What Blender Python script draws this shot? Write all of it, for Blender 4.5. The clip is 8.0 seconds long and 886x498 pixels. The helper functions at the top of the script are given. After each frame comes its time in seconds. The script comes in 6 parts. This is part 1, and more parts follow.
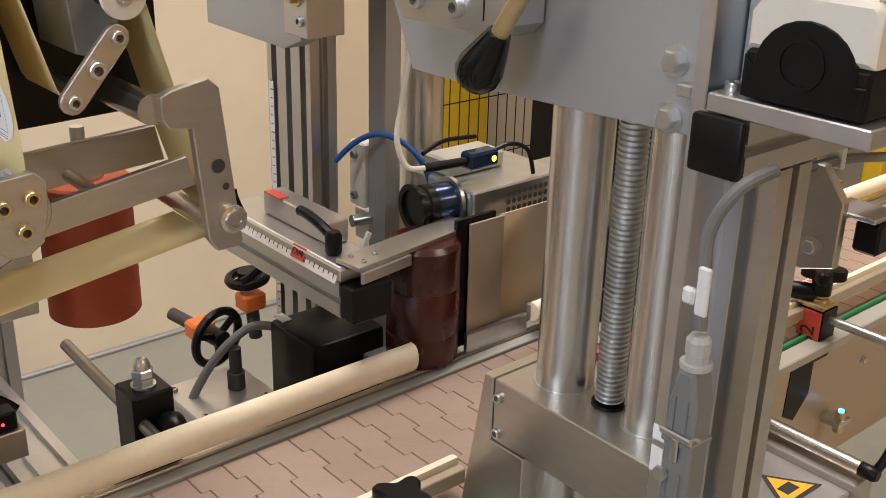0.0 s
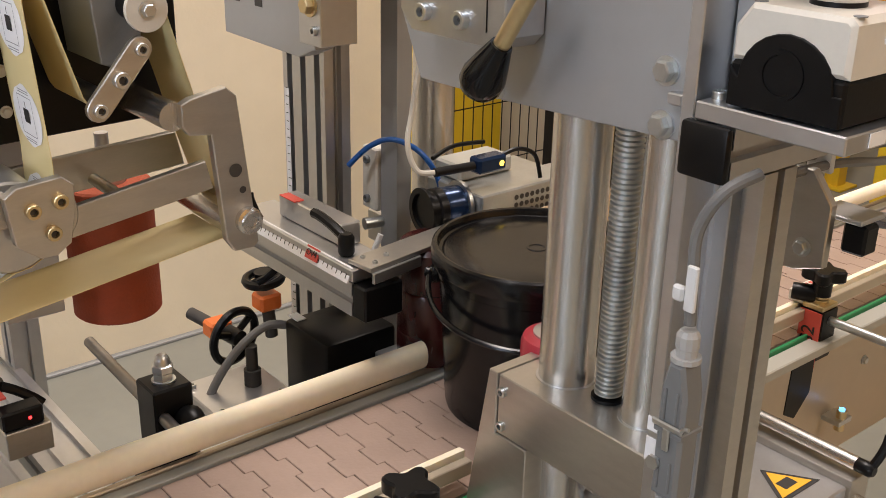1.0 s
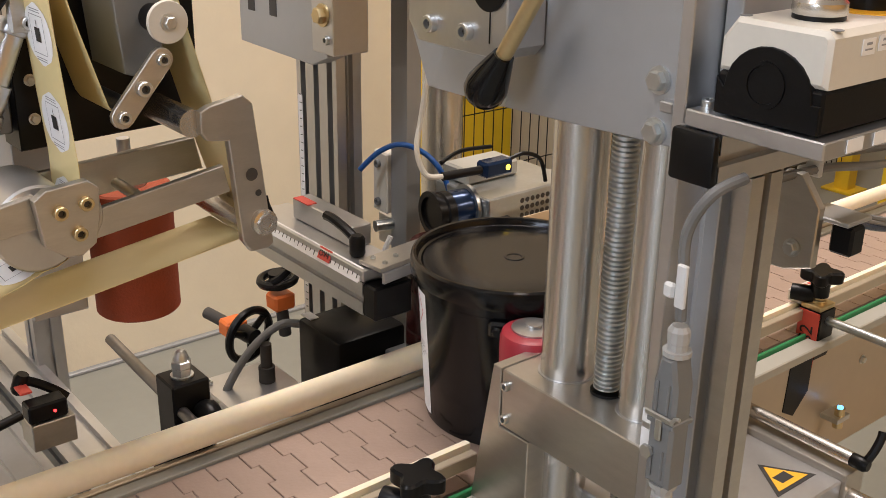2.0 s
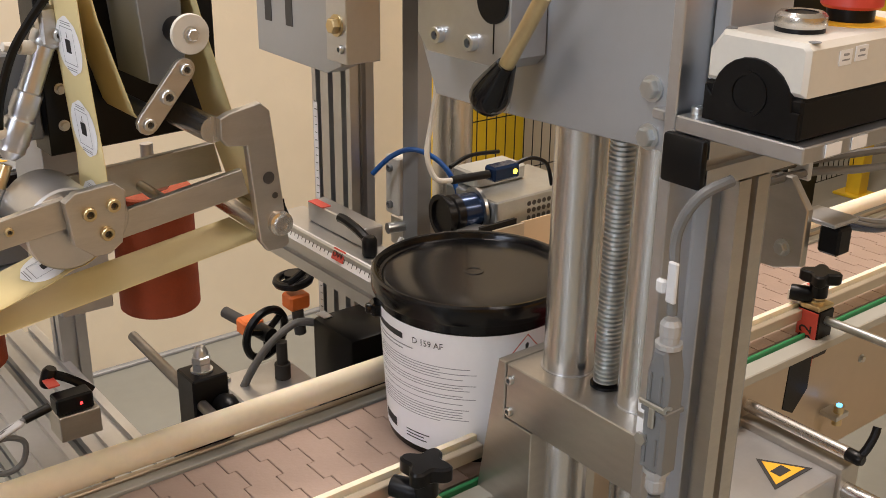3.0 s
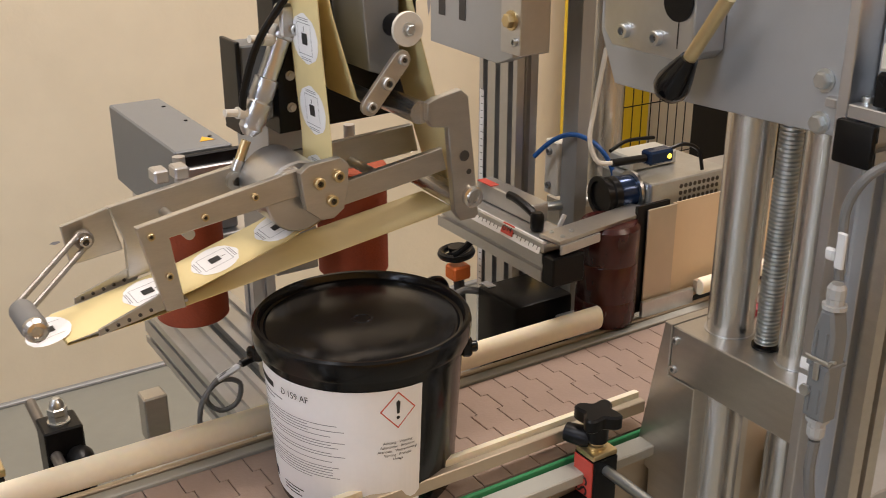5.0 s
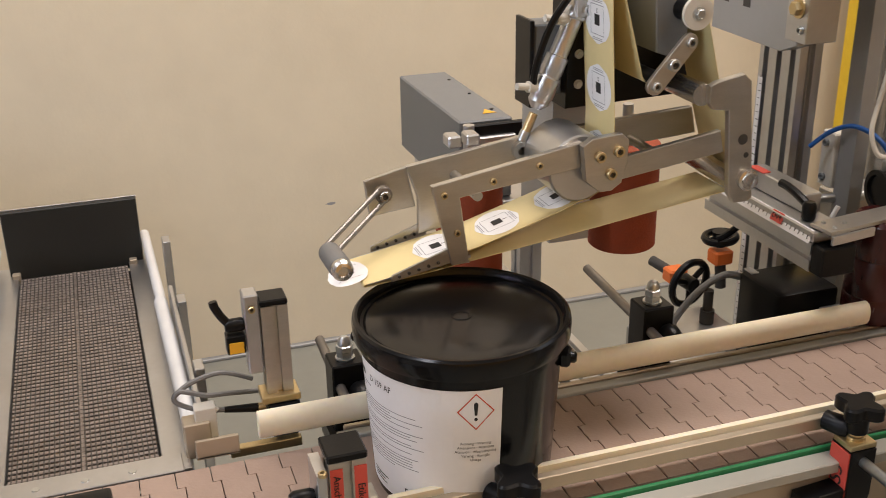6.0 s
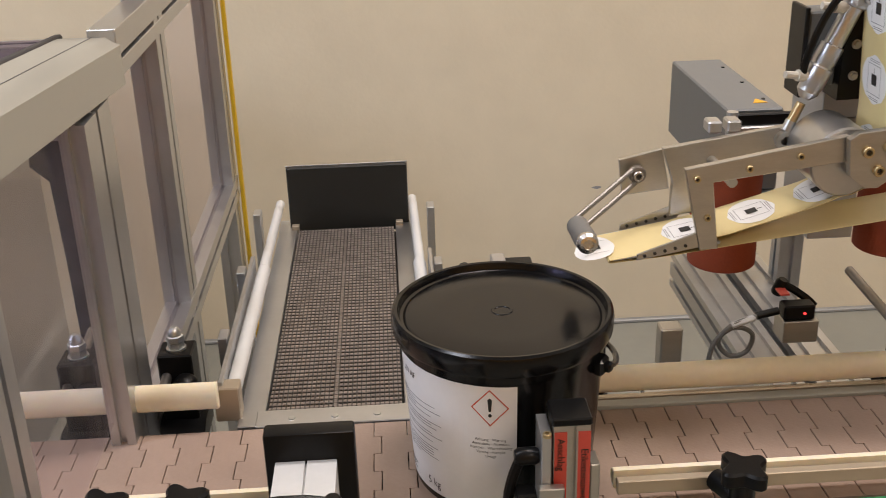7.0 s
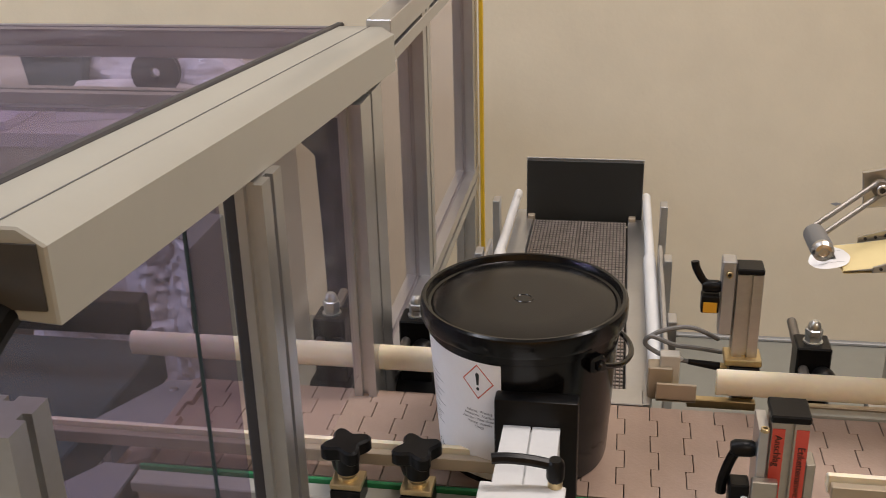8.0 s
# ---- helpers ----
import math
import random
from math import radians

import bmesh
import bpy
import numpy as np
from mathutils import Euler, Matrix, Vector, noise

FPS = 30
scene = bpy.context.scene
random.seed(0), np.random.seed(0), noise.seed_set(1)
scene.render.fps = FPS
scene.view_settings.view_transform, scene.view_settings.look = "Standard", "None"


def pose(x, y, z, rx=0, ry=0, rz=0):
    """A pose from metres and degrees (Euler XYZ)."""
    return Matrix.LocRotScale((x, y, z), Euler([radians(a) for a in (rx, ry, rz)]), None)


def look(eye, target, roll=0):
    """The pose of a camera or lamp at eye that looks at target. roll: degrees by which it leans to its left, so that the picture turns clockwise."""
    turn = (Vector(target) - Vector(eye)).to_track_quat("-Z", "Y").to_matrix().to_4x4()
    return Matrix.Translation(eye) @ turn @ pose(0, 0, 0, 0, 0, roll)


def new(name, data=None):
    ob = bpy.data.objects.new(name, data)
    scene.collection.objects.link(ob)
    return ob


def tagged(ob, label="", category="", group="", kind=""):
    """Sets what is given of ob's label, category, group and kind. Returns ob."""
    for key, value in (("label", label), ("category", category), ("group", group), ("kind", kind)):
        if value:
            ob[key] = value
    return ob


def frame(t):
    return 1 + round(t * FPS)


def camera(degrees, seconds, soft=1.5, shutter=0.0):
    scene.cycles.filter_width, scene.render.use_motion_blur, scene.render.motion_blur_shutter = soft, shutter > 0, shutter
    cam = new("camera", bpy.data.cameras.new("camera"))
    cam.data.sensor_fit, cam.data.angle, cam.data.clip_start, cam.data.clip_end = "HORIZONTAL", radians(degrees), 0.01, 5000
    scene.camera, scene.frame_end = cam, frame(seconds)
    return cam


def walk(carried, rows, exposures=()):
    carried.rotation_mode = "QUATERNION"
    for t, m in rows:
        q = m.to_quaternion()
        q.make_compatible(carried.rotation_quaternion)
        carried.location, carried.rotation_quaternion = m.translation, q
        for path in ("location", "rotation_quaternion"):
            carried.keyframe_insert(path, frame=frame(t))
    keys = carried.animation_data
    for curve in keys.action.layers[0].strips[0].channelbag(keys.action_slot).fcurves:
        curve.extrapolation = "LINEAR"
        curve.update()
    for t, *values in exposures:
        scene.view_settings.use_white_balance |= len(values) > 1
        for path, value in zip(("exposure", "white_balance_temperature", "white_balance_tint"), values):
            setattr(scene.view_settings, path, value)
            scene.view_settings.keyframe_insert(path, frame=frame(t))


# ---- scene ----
cam = camera(45.2, 8.0, 0.6, 0.12)
PATH = [
    (0, (0.299, 0.29, 1.498), (1.512, 1.69, 0.743), 1.5),
    (0.5, (0.291, 0.272, 1.504), (1.493, 1.683, 0.752), 1.3),
    (1, (0.28, 0.254, 1.511), (1.47, 1.676, 0.763), 1.2),
    (1.5, (0.27, 0.237, 1.518), (1.451, 1.668, 0.772), 1.1),
    (3, (0.234, 0.176, 1.538), (1.387, 1.637, 0.805), 0.7),
    (3.5, (0.222, 0.156, 1.545), (1.363, 1.626, 0.813), 0.6),
    (4, (0.203, 0.135, 1.554), (1.329, 1.616, 0.819), 0.5),
    (4.2, (0.199, 0.126, 1.56), (1.302, 1.619, 0.816), 0.4),
    (5.3, (0.051, 0.113, 1.569), (0.957, 1.729, 0.816), -0.3),
    (5.5, (0.042, 0.101, 1.572), (0.86, 1.761, 0.814), -0.5),
    (6, (0.027, 0.071, 1.577), (0.608, 1.821, 0.802), -0.9),
    (6.5, (0.028, 0.054, 1.576), (0.384, 1.857, 0.787), -1.4),
    (7, (0.041, 0.031, 1.575), (0.13, 1.867, 0.788), -1.7),
    (7.5, (0.037, 0.0, 1.58), (-0.085, 1.836, 0.795), -1.4),
    (8, (0.024, -0.047, 1.592), (-0.296, 1.766, 0.813), -1.5),
]
walk(cam, [(t, look(eye, target, roll)) for t, eye, target, roll in PATH],
     [(0, 0.19, 6000, 10), (4.2, 0.10, 6150, 10), (5.5, 0.02, 6100, 10), (6.5, -0.09, 6080, 10), (7.5, -0.22, 5980, 10), (8, -0.25, 5980, 10)])

# ---------- light ----------
world = bpy.data.worlds.new("world")
scene.world = world
world.use_nodes = True
world.node_tree.nodes["Background"].inputs[0].default_value = (0.9, 0.85, 0.78, 1)
world.node_tree.nodes["Background"].inputs[1].default_value = 0.03
scene.view_settings.exposure = 0.0


def area_lamp(name, eye, target, sx, sy, watts, color):
    data = bpy.data.lights.new(name, "AREA")
    data.shape, data.size, data.size_y, data.energy, data.color = "RECTANGLE", sx, sy, watts, color
    ob = new(name, data)
    ob.matrix_world = look(eye, target)
    return ob


WARM, COOL = (1.0, 0.85, 0.74), (0.82, 0.88, 1.0)
area_lamp("ceiling_tube_light", (1.5, 1.5, 4.3), (1.5, 1.5, 0), 2.4, 0.4, 130, WARM)
area_lamp("ceiling_tube_light", (-2.2, 0.6, 4.3), (-2.2, 0.6, 0), 2.4, 0.4, 64, (0.98, 0.95, 0.98))
# This lamp also lights the unseen ochre wall for its warm bounce.
area_lamp("ceiling_tube_light", (2.4, -2.6, 4.3), (2.4, -2.6, 0), 2.4, 0.4, 105, (1.0, 0.80, 0.63))
# Unseen cool light from the west, added to brighten the -x faces.
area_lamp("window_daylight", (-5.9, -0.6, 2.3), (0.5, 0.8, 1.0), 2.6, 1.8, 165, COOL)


# ---------- materials ----------
def mat(name, color, rough=0.5, metal=0.0, var=0.12, scale=30.0, bump=0.0, bscale=None, stretch=(1, 1, 1), rvar=0.12,
        emit=0.0, coat=0.0, island=0.0, trans=0.0, spec=0.5):
    m = bpy.data.materials.new(name)
    m.use_nodes = True
    nt = m.node_tree
    N, L = nt.nodes, nt.links
    b = N["Principled BSDF"]
    b.inputs["Metallic"].default_value = metal
    b.inputs["Coat Weight"].default_value = coat
    b.inputs["Specular IOR Level"].default_value = spec
    tc = N.new("ShaderNodeTexCoord")
    mp = N.new("ShaderNodeMapping")
    mp.inputs["Scale"].default_value = stretch
    L.new(tc.outputs["Object"], mp.inputs["Vector"])
    n1, n2 = N.new("ShaderNodeTexNoise"), N.new("ShaderNodeTexNoise")
    n1.inputs["Scale"].default_value, n2.inputs["Scale"].default_value = scale, scale * 7.3
    n1.inputs["Detail"].default_value, n2.inputs["Detail"].default_value = 5, 3
    for n in (n1, n2):
        L.new(mp.outputs["Vector"], n.inputs["Vector"])
    mix = N.new("ShaderNodeMath")
    mix.operation = "MULTIPLY_ADD"
    L.new(n2.outputs["Fac"], mix.inputs[0])
    mix.inputs[1].default_value = 0.5
    L.new(n1.outputs["Fac"], mix.inputs[2])
    fac = mix.outputs[0]
    if island:
        oi = N.new("ShaderNodeObjectInfo")
        ad = N.new("ShaderNodeMath")
        ad.operation = "MULTIPLY_ADD"
        L.new(oi.outputs["Random"], ad.inputs[0])
        ad.inputs[1].default_value = island
        L.new(fac, ad.inputs[2])
        fac = ad.outputs[0]
    ramp = N.new("ShaderNodeMapRange")
    ramp.inputs["From Min"].default_value, ramp.inputs["From Max"].default_value = 0.4, 1.1 + island
    ramp.inputs["To Min"].default_value, ramp.inputs["To Max"].default_value = 1 - var, 1 + var
    L.new(fac, ramp.inputs["Value"])
    hs = N.new("ShaderNodeHueSaturation")
    hs.inputs["Color"].default_value = (*color, 1)
    L.new(ramp.outputs["Result"], hs.inputs["Value"])
    L.new(hs.outputs["Color"], b.inputs["Base Color"])
    rr = N.new("ShaderNodeMapRange")
    rr.inputs["From Min"].default_value, rr.inputs["From Max"].default_value = 0.4, 1.1
    rr.inputs["To Min"].default_value, rr.inputs["To Max"].default_value = max(0.02, rough - rvar * rough), rough + rvar * rough
    L.new(mix.outputs[0], rr.inputs["Value"])
    L.new(rr.outputs["Result"], b.inputs["Roughness"])
    if bump:
        bp = N.new("ShaderNodeBump")
        bp.inputs["Strength"].default_value = bump
        bp.inputs["Distance"].default_value = 0.002
        n3 = N.new("ShaderNodeTexNoise")
        n3.inputs["Scale"].default_value = bscale or scale * 6
        n3.inputs["Detail"].default_value = 4
        L.new(mp.outputs["Vector"], n3.inputs["Vector"])
        L.new(n3.outputs["Fac"], bp.inputs["Height"])
        L.new(bp.outputs["Normal"], b.inputs["Normal"])
    if emit:
        b.inputs["Emission Color"].default_value = (*color, 1)
        b.inputs["Emission Strength"].default_value = emit
    if trans:
        b.inputs["Transmission Weight"].default_value = trans
        b.inputs["IOR"].default_value = 1.45
    return m


M_WALL = mat("wall_paint", (0.72, 0.64, 0.485), 0.75, var=0.07, scale=1.6, bump=0.25, bscale=90)
# Reflector colour for the unseen south wall.
M_WARM_BOUNCE = mat("ochre_warm_bounce", (0.80, 0.47, 0.14), 0.75, var=0.06, scale=1.6, bump=0.2, bscale=90)
M_FLOOR = mat("floor_coating", (0.27, 0.27, 0.235), 0.45, var=0.10, scale=3.0, bump=0.1, bscale=60)
M_CEIL = mat("ceiling_paint", (0.7, 0.68, 0.62), 0.8, var=0.05, scale=2)
M_ALU = mat("anodised_aluminium", (0.56, 0.565, 0.575), 0.34, 0.92, var=0.07, scale=18, bump=0.03, bscale=400)
M_PLATE = mat("satin_grey_plate", (0.40, 0.41, 0.42), 0.42, 0.55, var=0.06, scale=9, bump=0.05, bscale=500)
M_MILL = mat("milled_aluminium", (0.52, 0.50, 0.46), 0.34, 0.92, var=0.09, scale=25, stretch=(1, 1, 4), bump=0.04, bscale=300)
M_STEEL = mat("polished_steel", (0.62, 0.605, 0.58), 0.26, 0.95, var=0.035, scale=110, stretch=(1, 1, 0.04), rvar=0.08)
M_ZINC = mat("zinc_plated_steel", (0.58, 0.60, 0.60), 0.32, 0.95, var=0.12, scale=30)
# Yellow zinc; on the crank rod it paints golden reflections.
M_BRASSY = mat("yellow_zinc_and_warm_sheen", (0.62, 0.50, 0.28), 0.3, 0.9, var=0.1)
M_POST = mat("grey_painted_post", (0.33, 0.335, 0.335), 0.5, 0.25, var=0.07, scale=8, bump=0.05, bscale=300)
M_BLACK = mat("black_plastic", (0.005, 0.005, 0.0053), 0.34, var=0.25, scale=40, bump=0.04, bscale=500, spec=0.22)
M_GLOSS = mat("gloss_black_plastic", (0.004, 0.004, 0.0045), 0.10, var=0.2, spec=0.3)
M_PAIL = mat("black_polypropylene", (0.004, 0.004, 0.0045), 0.19, var=0.25, scale=14, bump=0.008, bscale=120, spec=0.34)
M_IVORY = mat("ivory_polyethylene", (0.82, 0.75, 0.58), 0.68, var=0.08, scale=16, bump=0.02, bscale=150, spec=0.18)
ivory = M_IVORY.node_tree.nodes["Principled BSDF"]
ivory.inputs["Subsurface Weight"].default_value = 0.5
ivory.inputs["Subsurface Radius"].default_value = (0.02, 0.016, 0.01)
M_TILE = mat("brown_acetal_tile", (0.34, 0.25, 0.20), 0.36, var=0.14, scale=22, bump=0.12, bscale=260, island=0.35)
M_RUBBER = mat("dark_red_polyurethane", (0.042, 0.008, 0.007), 0.26, var=0.5, scale=14, stretch=(1, 1, 0.4), bump=0.1, bscale=80)
M_RUBBER2 = mat("crimson_polyurethane", (0.36, 0.025, 0.04), 0.4, var=0.15, scale=20)
M_BRICK = mat("red_brown_foam_roll", (0.30, 0.062, 0.024), 0.85, var=0.16, scale=40, bump=0.35, bscale=400)
M_TAPE = mat("yellow_backing_paper", (0.72, 0.60, 0.30), 0.38, var=0.05, scale=12)
M_WHITE = mat("white_paper", (0.84, 0.84, 0.84), 0.5, var=0.03, scale=20)
M_WPLAS = mat("light_grey_plastic", (0.64, 0.61, 0.54), 0.45, var=0.04, scale=30, bump=0.05, bscale=500)
M_ROD = mat("dull_steel_rod", (0.24, 0.225, 0.21), 0.38, 0.9, var=0.15, scale=30)
M_SEAL = mat("grey_rubber_seal", (0.035, 0.035, 0.042), 0.5, var=0.2, scale=20)
M_GLAND = mat("grey_polyamide", (0.38, 0.38, 0.37), 0.45, var=0.05, scale=30)
M_BEAM = mat("pale_grey_beam_paint", (0.38, 0.375, 0.33), 0.32, var=0.05, scale=9, bump=0.03)
M_WHITEP = mat("white_plastic", (0.66, 0.67, 0.67), 0.35, var=0.05, scale=25)
M_PRINT = mat("black_print", (0.02, 0.02, 0.02), 0.6, var=0.1)
M_GREYPR = mat("grey_print", (0.30, 0.30, 0.31), 0.6, var=0.1)
M_REDPR = mat("red_print", (0.55, 0.06, 0.03), 0.5, var=0.08)
M_STICK = mat("red_sticker", (0.62, 0.085, 0.06), 0.45, var=0.06)
M_GREEN = mat("green_wear_strip", (0.025, 0.2, 0.07), 0.45, var=0.1)
M_BLUE = mat("blue_hose", (0.015, 0.09, 0.33), 0.3, var=0.08)
M_BLUEB = mat("blue_sleeve", (0.016, 0.034, 0.085), 0.2, 0.5, var=0.1)
M_CABLE = mat("grey_cable", (0.16, 0.16, 0.157), 0.5, var=0.08)
M_GREYP = mat("grey_die_cast", (0.18, 0.187, 0.19), 0.5, 0.1, var=0.06, bump=0.06, bscale=500)
M_WIREG = mat("dark_link_pins", (0.075, 0.065, 0.058), 0.45, 0.5, var=0.3, scale=50)
M_WIRE = mat("dark_wire_belt", (0.30, 0.262, 0.235), 0.45, 0.5, var=0.3, scale=50)
# Dark belt bed and parts; also painted shade in holes and recesses.
M_DARKB = mat("dark_parts_and_recess_shade", (0.05, 0.045, 0.04), 0.7, var=0.2)
M_BOARD = mat("dark_green_black_board", (0.018, 0.019, 0.017), 0.6, var=0.15, scale=8)
M_YELLOW = mat("yellow_paint", (0.75, 0.50, 0.02), 0.45, var=0.06)
M_ORANGE = mat("orange_plastic", (0.75, 0.17, 0.03), 0.45, var=0.08)
M_ESTOP = mat("red_push_button", (0.50, 0.05, 0.03), 0.4, var=0.06)
M_KRAFT = mat("cream_paper_web", (0.66, 0.52, 0.34), 0.6, var=0.05, scale=8)
M_SIDE = mat("conveyor_side_steel", (0.50, 0.43, 0.33), 0.42, 0.6, var=0.08, scale=7, bump=0.04)
M_LEDR = mat("red_led", (1.0, 0.03, 0.03), 0.4, emit=4, var=0)
M_LEDY = mat("yellow_led", (1.0, 0.65, 0.05), 0.4, emit=4, var=0)
M_LEDB = mat("blue_led", (0.1, 0.4, 1.0), 0.4, emit=4, var=0)
# Glow of the unseen panel added on the west wall.
M_COOL_GLOW = mat("added_cool_glow", (0.85, 0.92, 1.0), 0.4, emit=1.2, var=0)
M_WARNY = mat("warning_yellow", (0.80, 0.42, 0.02), 0.5, var=0.05)
M_FILM = mat("wrinkled_plastic_film", (0.66, 0.66, 0.70), 0.15, var=0.3, scale=12, bump=1.0, bscale=25)
M_TEAL = mat("dark_teal_cover", (0.03, 0.055, 0.065), 0.35, var=0.3, scale=6)
M_MOTTLE = mat("black_mottled_steel", (0.055, 0.05, 0.062), 0.45, 0.3, var=0.95, scale=45, bump=0.3)


def glass_mat(name, tint, haze=0.0):
    """A thin clear sheet: tinted see-through, a slight gloss, and veiling reflections painted as patchy haze."""
    m = bpy.data.materials.new(name)
    m.use_nodes = True
    nt = m.node_tree
    N, L = nt.nodes, nt.links
    N.remove(N["Principled BSDF"])
    clear, gloss, veil = N.new("ShaderNodeBsdfTransparent"), N.new("ShaderNodeBsdfGlossy"), N.new("ShaderNodeBsdfDiffuse")
    clear.inputs["Color"].default_value = (*tint, 1)
    gloss.inputs["Roughness"].default_value = 0.03
    # Pale diffuse colour that paints the veil of reflections.
    veil.inputs["Color"].default_value = (0.6, 0.57, 0.62, 1)
    noi, rng = N.new("ShaderNodeTexNoise"), N.new("ShaderNodeMapRange")
    noi.inputs["Scale"].default_value, noi.inputs["Detail"].default_value = 9.0, 6.0
    rng.inputs["From Min"].default_value, rng.inputs["From Max"].default_value = 0.35, 0.75
    rng.inputs["To Min"].default_value, rng.inputs["To Max"].default_value = haze * 0.4, haze * 1.8
    veiled, shiny = N.new("ShaderNodeMixShader"), N.new("ShaderNodeMixShader")
    L.new(noi.outputs["Fac"], rng.inputs["Value"])
    L.new(rng.outputs["Result"], veiled.inputs[0])
    L.new(clear.outputs[0], veiled.inputs[1])
    L.new(veil.outputs[0], veiled.inputs[2])
    shiny.inputs[0].default_value = 0.05
    L.new(veiled.outputs[0], shiny.inputs[1])
    L.new(gloss.outputs[0], shiny.inputs[2])
    L.new(shiny.outputs[0], N["Material Output"].inputs["Surface"])
    return m


M_GLASS = glass_mat("clear_polycarbonate", (0.95, 0.93, 0.95), 0.03)
M_TINT = glass_mat("hazy_tinted_polycarbonate", (0.72, 0.67, 0.77), 0.06)


# ---------- mesh tools ----------
def bx(bm, c, s, bevel=0.0, rot=None, seg=1):
    m = Matrix.Translation(c) @ (rot.to_4x4() if rot else Matrix.Identity(4)) @ Matrix.Diagonal((*s, 1))
    r = bmesh.ops.create_cube(bm, size=1.0, matrix=m)
    if bevel:
        es = list({e for v in r["verts"] for e in v.link_edges})
        bmesh.ops.bevel(bm, geom=es, offset=bevel, segments=seg, affect="EDGES", profile=0.5)


def ends(bm, lo, hi, bevel=0.0, seg=1):
    """A box from corner to corner."""
    bx(bm, [(a + b) / 2 for a, b in zip(lo, hi)], [abs(b - a) for a, b in zip(lo, hi)], bevel, None, seg)


def along(p, d):
    return Matrix.Translation(p) @ Vector(d).normalized().to_track_quat("Z", "Y").to_matrix().to_4x4()


def cyl(bm, p0, p1, r0, r1=None, n=20):
    d = Vector(p1) - Vector(p0)
    m = along((Vector(p0) + Vector(p1)) / 2, d)
    bmesh.ops.create_cone(bm, cap_ends=True, segments=n, radius1=r0, radius2=r0 if r1 is None else r1, depth=d.length, matrix=m)


def turned(bm, p, d, prof, n=20):
    """A turned part: rings of (radius, height) along the axis d from p."""
    m = along(p, d)
    rings = []
    for r, h in prof:
        if r < 1e-6:
            rings.append([bm.verts.new(m @ Vector((0, 0, h)))])
        else:
            rings.append([bm.verts.new(m @ Vector((r * math.cos(2 * math.pi * k / n), r * math.sin(2 * math.pi * k / n), h))) for k in range(n)])
    for a, b in zip(rings, rings[1:]):
        for k in range(n):
            q = [a[k % len(a)], a[(k + 1) % n % len(a)], b[(k + 1) % n % len(b)], b[k % len(b)]]
            q = list(dict.fromkeys(q))
            if len(q) > 2:
                bm.faces.new(q)


def prism(bm, pts, axis, a0, a1, bevel=0.0):
    """A flat outline drawn out along an axis; outline in (x, z), (y, z) or (x, y)."""
    def at(u, v, a):
        return {"y": (u, a, v), "x": (a, u, v), "z": (u, v, a)}[axis]
    lo = [bm.verts.new(at(u, v, a0)) for u, v in pts]
    hi = [bm.verts.new(at(u, v, a1)) for u, v in pts]
    fs = [bm.faces.new(lo), bm.faces.new(hi[::-1])]
    n = len(pts)
    for k in range(n):
        fs.append(bm.faces.new((lo[k], hi[k], hi[(k + 1) % n], lo[(k + 1) % n])))
    bmesh.ops.recalc_face_normals(bm, faces=fs)
    if bevel:
        es = [e for f in fs[:2] for e in f.edges]
        bmesh.ops.bevel(bm, geom=es, offset=bevel, segments=1, affect="EDGES")


def curve_pts(pts, steps=6):
    P = [Vector(p) for p in pts]
    out = []
    for i in range(len(P) - 1):
        a, b, c, d = P[max(i - 1, 0)], P[i], P[i + 1], P[min(i + 2, len(P) - 1)]
        for k in range(steps):
            t = k / steps
            out.append(0.5 * ((2 * b) + (c - a) * t + (2 * a - 5 * b + 4 * c - d) * t * t + (3 * b - a - 3 * c + d) * t ** 3))
    return out + [P[-1]]


def sweep(bm, pts, r, n=8, steps=6):
    P = curve_pts(pts, steps)
    rings, up = [], None
    for i, p in enumerate(P):
        d = (P[min(i + 1, len(P) - 1)] - P[max(i - 1, 0)]).normalized()
        if up is None:
            up = d.orthogonal().normalized()
        up = (up - d * up.dot(d)).normalized()
        s = d.cross(up)
        rings.append([bm.verts.new(p + r * (math.cos(2 * math.pi * k / n) * up + math.sin(2 * math.pi * k / n) * s)) for k in range(n)])
    for a, b in zip(rings, rings[1:]):
        for k in range(n):
            bm.faces.new((a[k], a[(k + 1) % n], b[(k + 1) % n], b[k]))
    bm.faces.new(rings[0][::-1]), bm.faces.new(rings[-1])


def strip(bm, line, y0, y1, thick=0.0006):
    """A thin band that follows a line in (x, z) between two depths."""
    pts = [Vector((u, 0, v)) for u, v in line]
    offs = []
    for i, p in enumerate(pts):
        d = (pts[min(i + 1, len(pts) - 1)] - pts[max(i - 1, 0)]).normalized()
        offs.append(Vector((-d.z, 0, d.x)) * thick)
    prism(bm, [(p.x, p.z) for p in pts] + [((p + o).x, (p + o).z) for p, o in reversed(list(zip(pts, offs)))], "y", y0, y1)


def slotted(w, h, nw=1, nh=1, slot=0.008, deep=0.007):
    """Outline of a slotted aluminium profile w by h, centred, with nw and nh slots on its sides."""
    def side(length, n):
        out = []
        for k in range(n):
            c = -length / 2 + length * (k + 0.5) / n
            out += [(c - slot / 2, 0), (c - slot / 2, deep), (c + slot / 2, deep), (c + slot / 2, 0)]
        return out
    pts = [(-w / 2, -h / 2)] + [(u, -h / 2 + v) for u, v in side(w, nw)]
    pts += [(w / 2, -h / 2)] + [(w / 2 - v, u) for u, v in side(h, nh)]
    pts += [(w / 2, h / 2)] + [(-u, h / 2 - v) for u, v in side(w, nw)]
    pts += [(-w / 2, h / 2)] + [(-w / 2 + v, -u) for u, v in side(h, nh)]
    return pts


